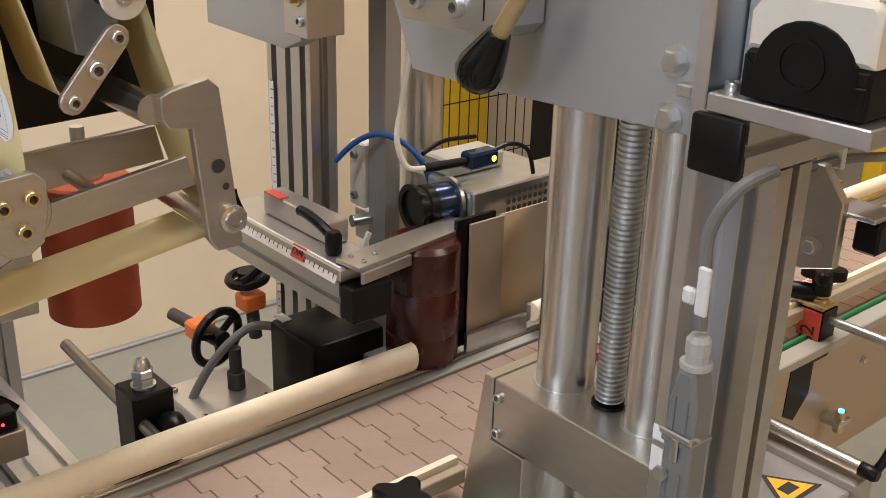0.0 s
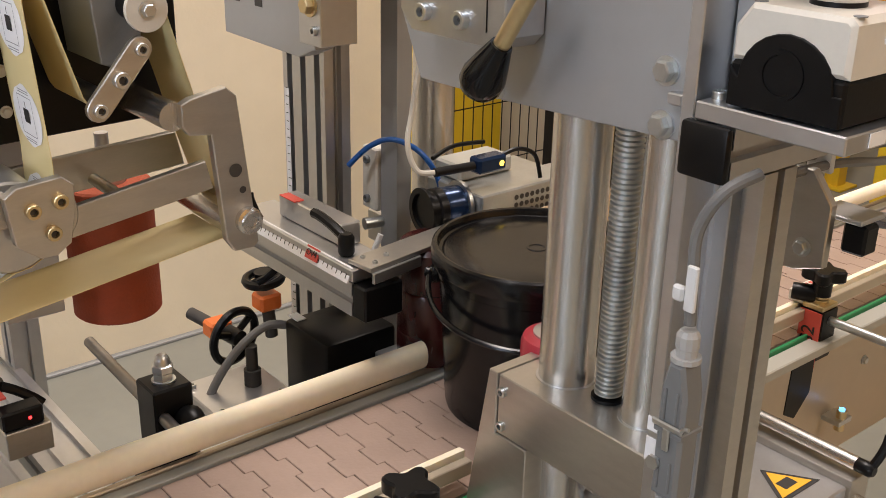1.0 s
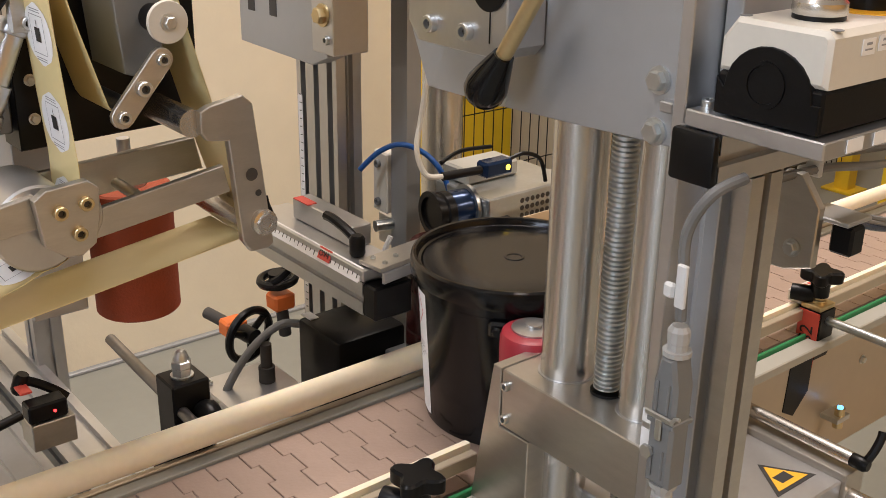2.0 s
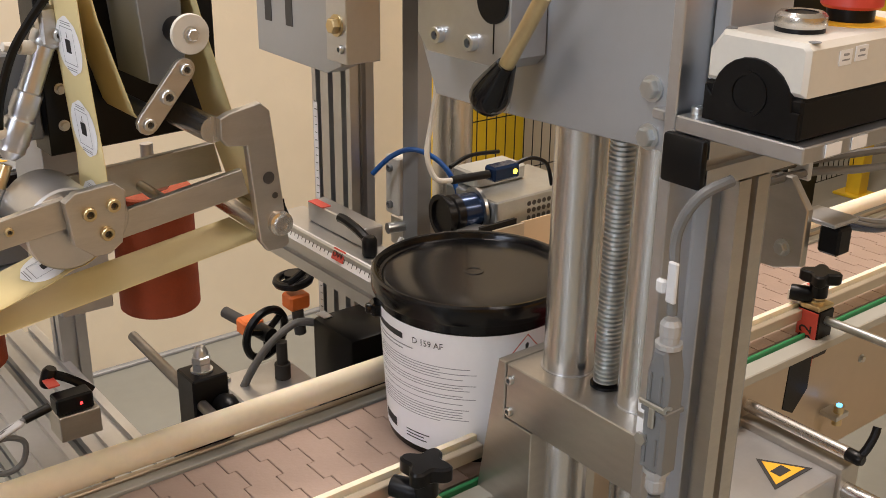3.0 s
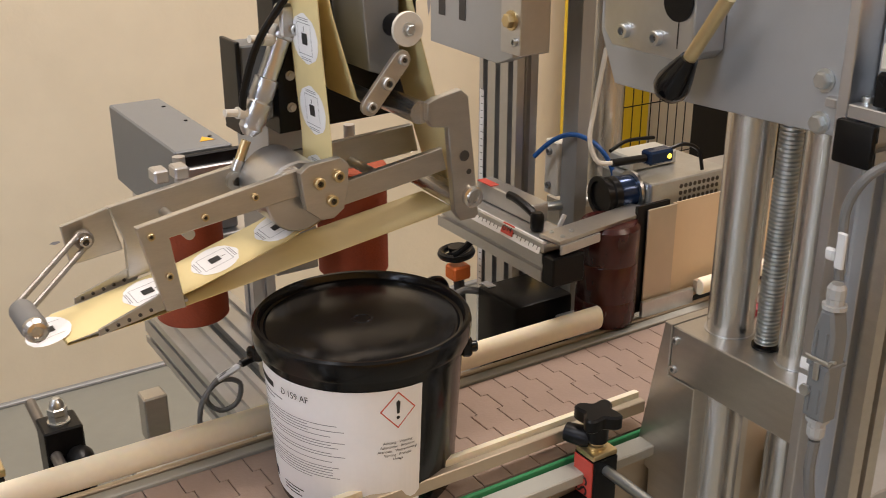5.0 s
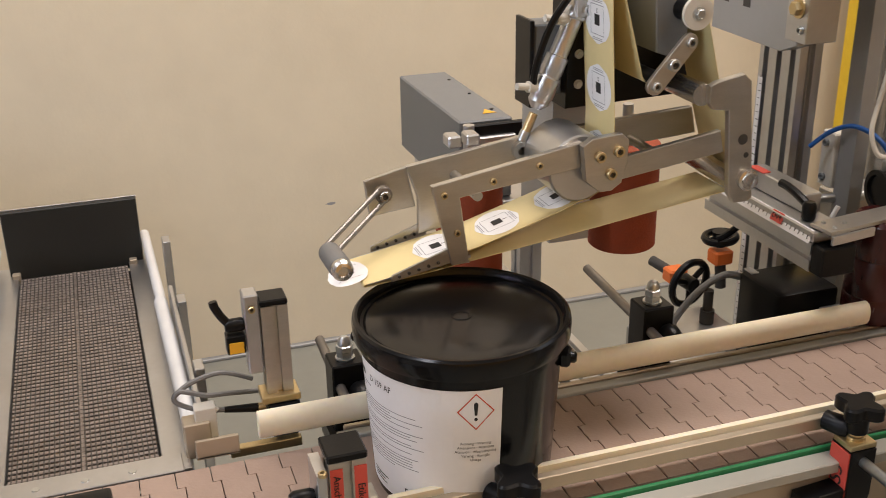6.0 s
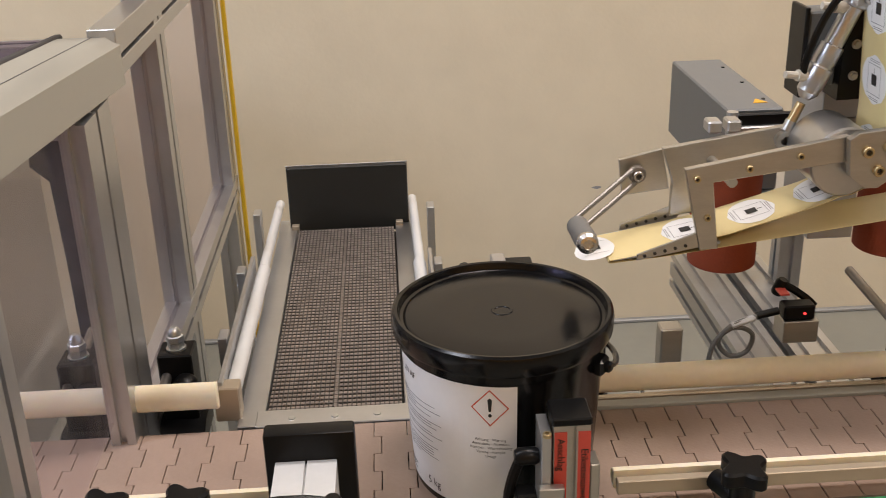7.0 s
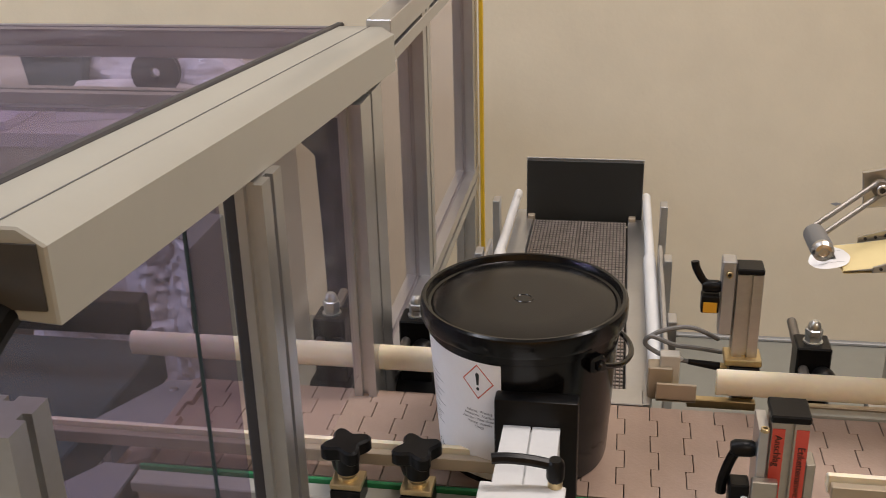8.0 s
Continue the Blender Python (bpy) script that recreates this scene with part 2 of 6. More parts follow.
def bar(bm, axis, c, a0, a1, w, h, nw=1, nh=1, slot=0.008, deep=0.007):
    """A slotted profile along an axis; c is its centre in the other two directions."""
    prism(bm, [(u + c[0], v + c[1]) for u, v in slotted(w, h, nw, nh, slot, deep)], axis, a0, a1)


def base_of(ob):
    while ob.parent:
        ob = ob.parent
    return ob.location


def part(name, bm, material, parent, label="", angle=35, flip=True):
    """One mesh object under a thing or a part; the bmesh is in world places."""
    if flip:
        bmesh.ops.recalc_face_normals(bm, faces=bm.faces)
    bmesh.ops.translate(bm, verts=bm.verts, vec=-Vector(base_of(parent)) if parent else Vector())
    me = bpy.data.meshes.new(name)
    bm.to_mesh(me)
    bm.free()
    me.materials.append(material)
    me.polygons.foreach_set("use_smooth", [True] * len(me.polygons))
    me.set_sharp_from_angle(angle=radians(angle))
    ob = new(name, me)
    ob.parent = parent
    return tagged(ob, label)


def B():
    return bmesh.new()


def thing(name, at, label, category, group="", kind=""):
    ob = new(name)
    ob.empty_display_size = 0.02
    ob.location = at
    return tagged(ob, label, category, group, kind)


def solid(name, bm, material, at, label, category, group="", kind=""):
    """A thing of a single mesh."""
    bmesh.ops.recalc_face_normals(bm, faces=bm.faces)
    bmesh.ops.translate(bm, verts=bm.verts, vec=-Vector(at))
    me = bpy.data.meshes.new(name)
    bm.to_mesh(me)
    bm.free()
    me.materials.append(material)
    me.polygons.foreach_set("use_smooth", [True] * len(me.polygons))
    me.set_sharp_from_angle(angle=radians(35))
    ob = new(name, me)
    ob.location = at
    return tagged(ob, label, category, group, kind)


def socket_screw(p, d, r, parent, material=None, name="screw"):
    bm = B()
    h = r * 0.9
    turned(bm, p, d, [(r, 0), (r, h * 0.85), (r * 0.9, h), (r * 0.55, h), (r * 0.5, h * 0.35), (0, h * 0.35)], 14)
    ob = part(name, bm, material or M_ZINC, parent)
    # A dark disc paints the shade at the bottom of the recess.
    bm = B()
    turned(bm, Vector(p) + Vector(d).normalized() * h * 0.37, d, [(0, 0.0002), (r * 0.52, 0.0002), (r * 0.52, 0), (0, 0)], 6)
    part("socket", bm, M_DARKB, ob, "dark disc for the shade in the hexagon recess")
    return ob


def hex_bolt(p, d, r, parent, material=None, washer=True):
    bm = B()
    d = Vector(d).normalized()
    if washer:
        turned(bm, p, d, [(0, 0), (r * 1.35, 0), (r * 1.35, r * 0.25), (0, r * 0.25)], 18)
    turned(bm, Vector(p) + d * r * 0.2, d, [(r, 0), (r, r * 0.75), (r * 0.85, r * 0.9), (0, r * 0.9)], 6)
    return part("bolt", bm, material or M_ZINC, parent, angle=20)


def writing(text, size, material, parent, m, name="lettering", bold=0.0):
    """Raised letters: x to the right and y up in the pose m (world)."""
    cu = bpy.data.curves.new(name, "FONT")
    cu.body, cu.size, cu.align_x, cu.align_y, cu.extrude, cu.offset = text, size, "CENTER", "CENTER", 0.0002, bold
    cu.resolution_u = 3
    tmp = bpy.data.objects.new(name, cu)
    me = bpy.data.meshes.new_from_object(tmp)
    bpy.data.objects.remove(tmp)
    me.transform(Matrix.Translation(-Vector(base_of(parent))) @ m)
    me.materials.clear()
    me.materials.append(material)
    ob = new(name, me)
    ob.parent = parent
    return ob


def facing(p, normal, up=(0, 0, 1)):
    """A pose on a surface: x right, y up, z out along the normal."""
    z = Vector(normal).normalized()
    x = Vector(up).cross(z).normalized()
    y = z.cross(x)
    return Matrix.Translation(p) @ Matrix((x, y, z)).transposed().to_4x4()


def clamp_lever(parent, p, axis, handle, r=0.008, name="clamp_lever"):
    """A black ratchet lever: hub along the axis and a bent tapered handle."""
    bm = B()
    a, h = Vector(axis).normalized(), Vector(handle)
    p = Vector(p)
    turned(bm, p, a, [(0, 0), (r * 0.8, 0), (r, r * 0.4), (r, r * 2.2), (r * 0.7, r * 2.7), (0, r * 2.7)], 14)
    q = p + a * r * 1.9
    sweep(bm, [q, q + h * 0.35 + a * r * 0.6, q + h * 0.75 + a * r * 0.9, q + h + a * r * 0.8], r * 0.62, 8, 3)
    return part(name, bm, M_BLACK, parent, "black ratchet clamp lever")


def set_back(ob, k, shift=(0, 0, 0), c=(0.262, 0.225, 1.52)):
    """Moves a finished thing away from the point c, enlarges it by the same factor, and shifts it."""
    ob.location = Vector(c) + k * (Vector(ob.location) - Vector(c)) + Vector(shift)
    ob.scale = (k, k, k)


# ---------- setting ----------
def setting():
    def slab(name, lo, hi, m, label):
        bm = B()
        ends(bm, lo, hi)
        solid(name, bm, m, (0, 0, 0), label, name.split("_")[0], kind="structure")
    slab("floor", (-6, -5, -0.1), (9, 3.05, 0.0), M_FLOOR, "smooth grey coated hall floor")
    slab("wall_north", (-6, 3.05, 0), (9, 3.25, 4.6), M_WALL, "cream painted wall with small scuffs")
    # Unseen; coloured ochre so that -y metal faces pick up golden reflections.
    slab("wall_south", (-6, -5.2, 0), (9, -5, 4.6), M_WARM_BOUNCE, "unseen wall coloured ochre to give warm reflections")
    slab("wall_east", (9, -5.2, 0), (9.2, 3.25, 4.6), M_WALL, "plain cream hall wall")
    slab("wall_west", (-6.2, -5.2, 0), (-6, 3.25, 4.6), M_WALL, "plain cream hall wall")
    slab("ceiling", (-6.2, -5.2, 4.6), (9.2, 3.25, 4.75), M_CEIL, "pale hall ceiling")
    bm = B()
    ends(bm, (-0.6, 3.03, 0.0), (9, 3.049, 0.012), 0.003)
    solid("baseboard", bm, M_POST, (0, 3.04, 0), "thin grey sealed joint along the wall foot", "baseboard", kind="structure")
    rng = random.Random(11)
    for x, z, a, h in ((0.66, 0.46, 0.020, 0.006), (1.90, 1.02, 0.008, 0.045)):
        bm = B()
        vs = [bm.verts.new((x + a * math.cos(k * 0.7854) * rng.uniform(0.5, 1.0), 3.0492, z + h * math.sin(k * 0.7854) * rng.uniform(0.5, 1.0))) for k in range(8)]
        bm.faces.new(vs)
        solid("scuff_mark", bm, M_GREYPR, (x, 3.0492, z), "small dark scuff on the cream wall", "scuff", "scuffs on the wall")
    # An unseen framed glowing panel, added to go with the cool side light.
    w = thing("cool_glow_panel", (-6, -0.6, 1.3), "unseen glowing panel added for the cool side light", "window", kind="structure")
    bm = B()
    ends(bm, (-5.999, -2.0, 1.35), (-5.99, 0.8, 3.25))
    part("pane", bm, M_COOL_GLOW, w)
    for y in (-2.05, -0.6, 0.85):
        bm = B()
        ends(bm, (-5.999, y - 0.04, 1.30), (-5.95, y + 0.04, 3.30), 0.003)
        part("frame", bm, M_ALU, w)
    for x, y in ((1.5, 1.5), (-2.2, 0.6), (2.4, -2.6)):
        c = thing("ceiling_light", (x, y, 4.32), "long white ceiling luminaire", "ceiling light", "ceiling luminaires")
        bm = B()
        ends(bm, (x - 1.25, y - 0.22, 4.32), (x + 1.25, y + 0.22, 4.42), 0.01)
        part("housing", bm, M_WHITEP, c)
        for k in (-1, 1):
            bm = B()
            cyl(bm, (x + k, y, 4.42), (x + k, y, 4.60), 0.006, n=8)
            part("hanger", bm, M_ZINC, c)


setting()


# ---------- belt conveyor ----------
BELT_Z, BELT_Y0, BELT_Y1, PITCH, SPEED = 0.9, 0.91, 1.10, 0.0381, 0.2
BELT_END = -0.50


def conveyor():
    c = thing("belt_conveyor", (0.6, 1.0, 0.0), "long chain conveyor with brown flat-top tiles and steel sides", "conveyor")
    bm = B()
    ends(bm, (BELT_END, 0.885, 0.70), (3.4, 0.893, 0.885), 0.0015)
    part("front_side_plate", bm, M_SIDE, c, "bent satin steel side plate")
    bm = B()
    ends(bm, (0.25, 1.118, 0.72), (3.4, 1.126, 0.906), 0.0015)
    part("rear_side_plate", bm, M_SIDE, c, "satin steel side plate")
    bm = B()
    ends(bm, (0.24, 1.102, 0.880), (3.4, 1.117, 0.9035), 0.001)
    part("rear_edge_strip", bm, M_BEAM, c, "bright metal edge strip")
    bm = B()
    ends(bm, (BELT_END, 0.8985, 0.88), (3.4, 0.9035, 0.9035), 0.001)
    part("wear_strip", bm, M_GREEN, c, "green plastic wear strip")
    bm = B()
    ends(bm, (BELT_END, 0.872, 0.885), (3.4, 0.8970, 0.899), 0.0015)
    part("front_edge_strip", bm, M_BEAM, c, "pale plastic edge strip")
    bm = B()
    ends(bm, (BELT_END + 0.03, 0.912, 0.86), (3.4, 1.098, 0.884))
    part("belt_bed", bm, M_DARKB, c, "dark slide bed under the tiles")
    for x in (0.9, 2.4):
        for y in (0.88, 1.12):
            bm = B()
            bar(bm, "z", (x + 0.25, y), 0.02, 0.72, 0.05, 0.05)
            part("leg", bm, M_ALU, c, "slotted aluminium leg")
            bm = B()
            turned(bm, (x + 0.25, y, 0), (0, 0, 1), [(0, 0), (0.035, 0), (0.03, 0.012), (0.01, 0.018), (0.01, 0.03), (0, 0.03)])
            part("foot", bm, M_BLACK, c)
    # hex screws along the front side
    for k in range(9):
        hex_bolt((0.25 + 0.33 * k, 0.885, 0.83), (0, -1, 0), 0.005, c)
    # tiles
    rows = [0.0, 0.030, 0.064, 0.098, 0.132, 0.164, BELT_Y1 - BELT_Y0]
    jog = 0.0088
    front, back = [], []
    g = 0.0010
    for k in range(6):
        s = jog if k % 2 else 0.0
        y0, y1 = BELT_Y1 - rows[k], BELT_Y1 - rows[k + 1]
        # the crosswise steps keep the same gap as the lengthwise joints
        f0, f1 = y0 + (0 if k == 0 else g / 2 if k % 2 else -g / 2), y1 + (0 if k == 5 else -g / 2 if k % 2 else g / 2)
        b0, b1 = y0 + (0 if k == 0 else -g / 2 if k % 2 else g / 2), y1 + (0 if k == 5 else g / 2 if k % 2 else -g / 2)
        front += [(s + g / 2, (y0 + f0) / 2), (s + g / 2, (y1 + f1) / 2)]
        back += [(s + PITCH - g / 2, (y0 + b0) / 2), (s + PITCH - g / 2, (y1 + b1) / 2)]
    outline = front + back[::-1]
    bm = B()
    prism(bm, [(u - PITCH / 2, v - 1.005) for u, v in outline], "z", -0.010, -0.0006)
    prism(bm, [(u - PITCH / 2 + (0.0005 if (u, v) in front else -0.0005), v - 1.005) for u, v in outline], "z", -0.0006, 0.0)
    bmesh.ops.recalc_face_normals(bm, faces=bm.faces)
    me = bpy.data.meshes.new("belt_tile")
    bm.to_mesh(me)
    bm.free()
    me.materials.append(M_TILE)
    tiles = []
    for k in range(134):
        ob = new("belt_tile", me)
        ob.parent = c
        tiles.append((ob, BELT_END + 0.02 + PITCH * k))
    return c, tiles


CONVEYOR, TILES = conveyor()


def tile_rows(x0, base):
    """The way of one tile: along the top, then round the end sprocket and back underneath."""
    R = 0.055

    def place(s):
        x = x0 - s
        if x >= BELT_END:
            return x, BELT_Z, 0.0
        a = (BELT_END - x) / R
        if a <= math.pi:
            return BELT_END - R * math.sin(a), BELT_Z - R + R * math.cos(a), -math.degrees(a)
        return BELT_END + (a - math.pi) * R, BELT_Z - 2 * R, -180.0
    times = [0.0]
    if x0 - SPEED * 8 < BELT_END:
        t0, dt = (x0 - BELT_END) / SPEED, math.pi * R / SPEED / 4
        times += [t for t in [t0 - 0.3, t0 - 0.1] + [t0 + dt * k for k in range(5)] if 0.05 < t < 7.95]
    out = []
    for t in times + [8.0]:
        t = round(t * FPS) / FPS
        x, z, a = place(SPEED * t)
        out.append((t, pose(x - base[0], 1.005 - base[1], z - base[2], 0, a, 0)))
    return out


# ---------- guide rails ----------
def guide_rail(x0, x1, y, z, r, label, backing):
    g = thing("guide_rail", ((x0 + x1) / 2, y, z), label, "guide rail", "guide rails along the conveyor")
    bm = B()
    # bowed plastic face, flat at the back
    pts = []
    sgn = -1 if backing > 0 else 1
    for k in range(9):
        a = -math.pi / 2 + math.pi * k / 8
        pts.append((y + sgn * 0.010 * math.cos(a), z + r * math.sin(a)))
    pts += [(y - sgn * 0.004, z + r), (y - sgn * 0.004, z - r)]
    prism(bm, pts, "x", x0, x1, 0.001)
    part("plastic_face", bm, M_IVORY, g, "bowed ivory plastic face")
    bm = B()
    yy = y + (0.009 if backing > 0 else -0.012)
    bx(bm, ((x0 + x1) / 2, yy, z - r * 0.2), (x1 - x0 - 0.004, 0.010, r * 1.5), 0.001)
    part("steel_channel", bm, M_SIDE, g, "thin steel back channel")
    return g


guide_rail(0.150, 0.972, 1.112, 0.934, 0.0165, "long ivory plastic guide rail behind the belt", 1)
guide_rail(-0.60, -0.172, 1.112, 0.941, 0.0165, "short ivory plastic guide rail behind the belt", 1)
guide_rail(0.250, 0.872, 0.925, 0.930, 0.0105, "ivory plastic guide rail in front of the belt", -1)
guide_rail(-0.62, -0.088, 0.925, 0.930, 0.0105, "short ivory plastic guide rail in front of the belt", -1)
guide_rail(0.96, 2.9, 0.925, 0.930, 0.0105, "ivory plastic guide rail beyond the portal", -1)
guide_rail(1.16, 2.9, 1.112, 0.934, 0.0125, "ivory plastic guide rail behind the far belt", 1)


def rear_bracket(x, rod=0.10, dy=0.0, dz=0.0):
    g = thing("rail_bracket", (x, 1.165, 0.885), "black plastic bracket with a steel rod and cap nut", "bracket", "brackets behind the belt")
    bm = B()
    ends(bm, (x - 0.0215, 1.150, 0.895), (x + 0.0215, 1.192, 0.988), 0.002)
    part("block", bm, M_BLACK, g)
    bm = B()
    prism(bm, [(1.127, 0.870), (1.20, 0.870), (1.20, 0.89), (1.192, 0.897), (1.15, 0.897), (1.127, 0.885)], "x", x - 0.03, x + 0.03, 0.001)
    part("foot", bm, M_BLACK, g)
    bm = B()
    turned(bm, (x, 1.171, 0.988), (0, 0, 1), [(0, 0), (0.0125, 0), (0.0125, 0.002), (0, 0.002)], 18)
    turned(bm, (x, 1.171, 0.990), (0, 0, 1), [(0, 0), (0.0105, 0), (0.0105, 0.008), (0, 0.008)], 6)
    turned(bm, (x, 1.171, 0.9985), (0, 0, 1), [(0, 0), (0.0112, 0.0005), (0.0112, 0.0075), (0.0085, 0.009), (0, 0.009)], 6)
    turned(bm, (x, 1.171, 1.007), (0, 0, 1), [(0.0085, 0), (0.0082, 0.004), (0.0068, 0.008), (0.004, 0.011), (0, 0.012)], 16)
    part("cap_nut", bm, M_ZINC, g, "domed chrome cap nut", angle=25)
    bm = B()
    cyl(bm, (x - 0.012, 1.118, 0.955), (x - 0.012, 1.118 + 0.09 + rod, 0.968), 0.0065, n=14)
    part("rod", bm, M_ROD, g, "dull steel cross rod")
    bm = B()
    turned(bm, (x + 0.012, 1.150, 0.950), (0, -1, 0), [(0, 0), (0.014, 0), (0.016, 0.006), (0.014, 0.016), (0.010, 0.022), (0, 0.022)], 14)
    part("rail_clamp", bm, M_BLACK, g)
    g.location = g.location + Vector((0, dy, dz))
    return g


rear_bracket(0.678, 0.13, 0.0, -0.015)
rear_bracket(0.280, 0.06, 0.06, -0.053)
rear_bracket(-0.342, 0.07, 0.0, -0.018)
rear_bracket(-0.240, 0.02, 0.06, -0.045)
rear_bracket(1.42, 0.10)


def star_knob(bm, c, r=0.027, h=0.016):
    pts = []
    for k in range(48):
        a = 2 * math.pi * k / 48
        q = r * (0.80 + 0.20 * math.cos(4 * a))
        pts.append((c[0] + q * math.cos(a + 0.5), c[1] + q * math.sin(a + 0.5)))
    prism(bm, pts, "z", c[2], c[2] + h, 0.0025)
    turned(bm, c, (0, 0, -1), [(0, 0), (0.014, 0), (0.0125, 0.006), (0.0125, 0.020), (0, 0.020)], 18)


def front_bracket(x, tag="", y=0.895, rod=0.30):
    label = "black bracket with star knob" + (" and red tag" if tag else "") + " on the front rail"
    g = thing("rail_clamp_bracket", (x, y, 0.82), label, "bracket", "clamp brackets in front of the belt")
    bm = B()
    star_knob(bm, (x, y - 0.02, 0.955), 0.0275, 0.017)
    part("star_knob", bm, M_BLACK, g, "black star grip knob")
    bm = B()
    turned(bm, (x, y - 0.02, 0.926), (0, 0, 1), [(0, 0), (0.011, 0), (0.011, 0.004), (0.009, 0.005), (0.009, 0.010), (0, 0.010)], 16)
    part("washer", bm, M_BRASSY, g)
    bm = B()
    ends(bm, (x - 0.017, y - 0.036, 0.919), (x + 0.017, y - 0.006, 0.926), 0.001)
    part("cap_plate", bm, M_BRASSY, g, "small steel cap plate")
    bm = B()
    prism(bm, [(y - 0.038, 0.919), (y - 0.004, 0.919), (y - 0.004, 0.81), (y - 0.018, 0.79), (y - 0.030, 0.83), (y - 0.038, 0.86)], "x", x - 0.0165, x + 0.0165, 0.001)
    prism(bm, [(x - 0.0165, 0.872), (x - 0.068, 0.868), (x - 0.072, 0.79), (x - 0.045, 0.775), (x - 0.0165, 0.805)], "y", y - 0.036, y - 0.011, 0.001)
    part("post", bm, M_BLACK, g)
    bm = B()
    turned(bm, (x - 0.004, y - 0.016, 0.935), (-0.5, 1, 0), [(0, 0), (0.010, 0), (0.012, 0.008), (0.011, 0.03), (0, 0.03)], 14)
    part("rail_clamp", bm, M_BLACK, g)
    bm = B()
    cyl(bm, (x, y - 0.01, 0.905), (x, y - 0.01 - rod, 0.905), 0.006, n=14)
    part("rod", bm, M_ZINC, g, "steel cross rod")
    if tag:
        bm = B()
        ends(bm, (x - 0.0185, y - 0.036, 0.840), (x - 0.0168, y - 0.006, 0.917))
        part("tag", bm, M_STICK, g, "red tag with black letters")
        writing(tag, 0.027, M_PRINT, g, facing((x - 0.0188, y - 0.021, 0.878), (-1, 0, 0)) @ pose(0, 0, 0, 0, 0, 90))
    return g


front_bracket(0.768, "LS3")
front_bracket(0.367)
front_bracket(-0.248)
front_bracket(-0.172)
front_bracket(1.455, "LS2", 0.920).location.z += 0.02
front_bracket(1.90, "", 0.885)


# ---------- pail ----------
def pail():
    p = thing("pail", (1.24, 1.005, BELT_Z), "black plastic pail with snap lid and white product label", "pail")
    p.location = (0, 0, 0)
    bm = B()
    turned(bm, (0, 0, 0), (0, 0, 1), [(0, 0.004), (0.090, 0.004), (0.092, 0.0), (0.0945, 0.001), (0.0955, 0.006), (0.1045, 0.150), (0.1048, 0.158), (0.1075, 0.160), (0.1078, 0.172), (0.105, 0.174), (0.105, 0.18), (0, 0.18)], 72)
    part("body", bm, M_PAIL, p)
    bm = B()
    turned(bm, (0, 0, 0), (0, 0, 1), [(0.1090, 0.171), (0.1125, 0.1705), (0.1135, 0.173), (0.1140, 0.186), (0.1130, 0.1905), (0.1105, 0.1925), (0.1075, 0.1920),
                                      (0.1060, 0.1890), (0.1050, 0.1845), (0.1020, 0.1835), (0.0995, 0.1852), (0.0985, 0.1855), (0.060, 0.1858), (0.0115, 0.1858), (0.0105, 0.1866), (0.0085, 0.1866), (0.0075, 0.1858), (0, 0.1858)], 72)
    part("lid", bm, M_PAIL, p, "round snap-on lid with raised rim")
    # handle: ears and a bail hanging down the side
    for a in (70, 250):
        ca, sa = math.sin(radians(a)), -math.cos(radians(a))
        bm = B()
        bx(bm, (0.109 * ca, 0.109 * sa, 0.150), (0.020, 0.012, 0.018), 0.003, Matrix.Rotation(radians(a), 3, "Z"))
        turned(bm, (0.112 * ca, 0.112 * sa, 0.150), (ca, sa, 0), [(0, 0), (0.006, 0), (0.006, 0.007), (0.004, 0.009), (0, 0.009)], 12)
        part("handle_ear", bm, M_PAIL, p)
    bm = B()
    pts = []
    for k in range(13):
        u = k / 12
        a = 70 + 180 * u
        r = 0.116 + 0.004 * math.sin(math.pi * u)
        pts.append((r * math.sin(radians(a)), -r * math.cos(radians(a)), 0.150 - 0.030 * math.sin(math.pi * u) ** 0.7))
    sweep(bm, pts, 0.0032, 8, 3)
    part("bail_handle", bm, M_PAIL, p, "black bail handle resting against the wall")

    def on_wall(a, z, out):
        z = 0.009 + (z - 0.011) * 1.147
        r = 0.0955 + (z - 0.006) * 0.0090 / 0.144 + out
        return Vector((r * math.sin(a), -r * math.cos(a), z))

    def wrap(name, flat, material, parent, out, label=""):
        """Bend a flat outline list (angle in degrees, height) round the wall."""
        bm = B()
        for poly in flat:
            vs = [bm.verts.new(on_wall(radians(u), v, out)) for u, v in poly]
            bm.faces.new(vs)
        return part(name, bm, material, parent, label, flip=False)

    def rect(a0, a1, z0, z1, n):
        return [[(a0 + (a1 - a0) * k / n, z0), (a0 + (a1 - a0) * (k + 1) / n, z0), (a0 + (a1 - a0) * (k + 1) / n, z1), (a0 + (a1 - a0) * k / n, z1)] for k in range(n)]
    lab = wrap("product_label", rect(-118, 14.5, 0.011, 0.140, 44), M_WHITE, p, 0.0004, "large white printed label")

    def line(a0, a1, z, h, out=0.0007):
        return rect(a0, a1, z - h / 2, z + h / 2, max(1, int(abs(a1 - a0) / 4)))
    rng = random.Random(4)
    bars = line(-112, -78, 0.126, 0.0062)
    wrap("brand_bar", bars, M_PRINT, lab, 0.0007)
    small = []
    for z, a in ((0.117, -70), (0.113, -78)):
        small += line(-108, a, z, 0.0014)
    z = 0.105
    while z > 0.047:
        small += line(-108, rng.choice((-30, -34, -38, -52)), z, 0.0008)
        z -= 0.0028 if rng.random() < 0.75 else 0.006
    wrap("small_print", small, M_GREYPR, lab, 0.0007)
    wrap("logo_bar", line(-108, -90, 0.024, 0.010) + line(-79, -60, 0.026, 0.0012) + line(-79, -64, 0.0225, 0.0012) + line(-79, -62, 0.019, 0.0012), M_PRINT, lab, 0.0007)
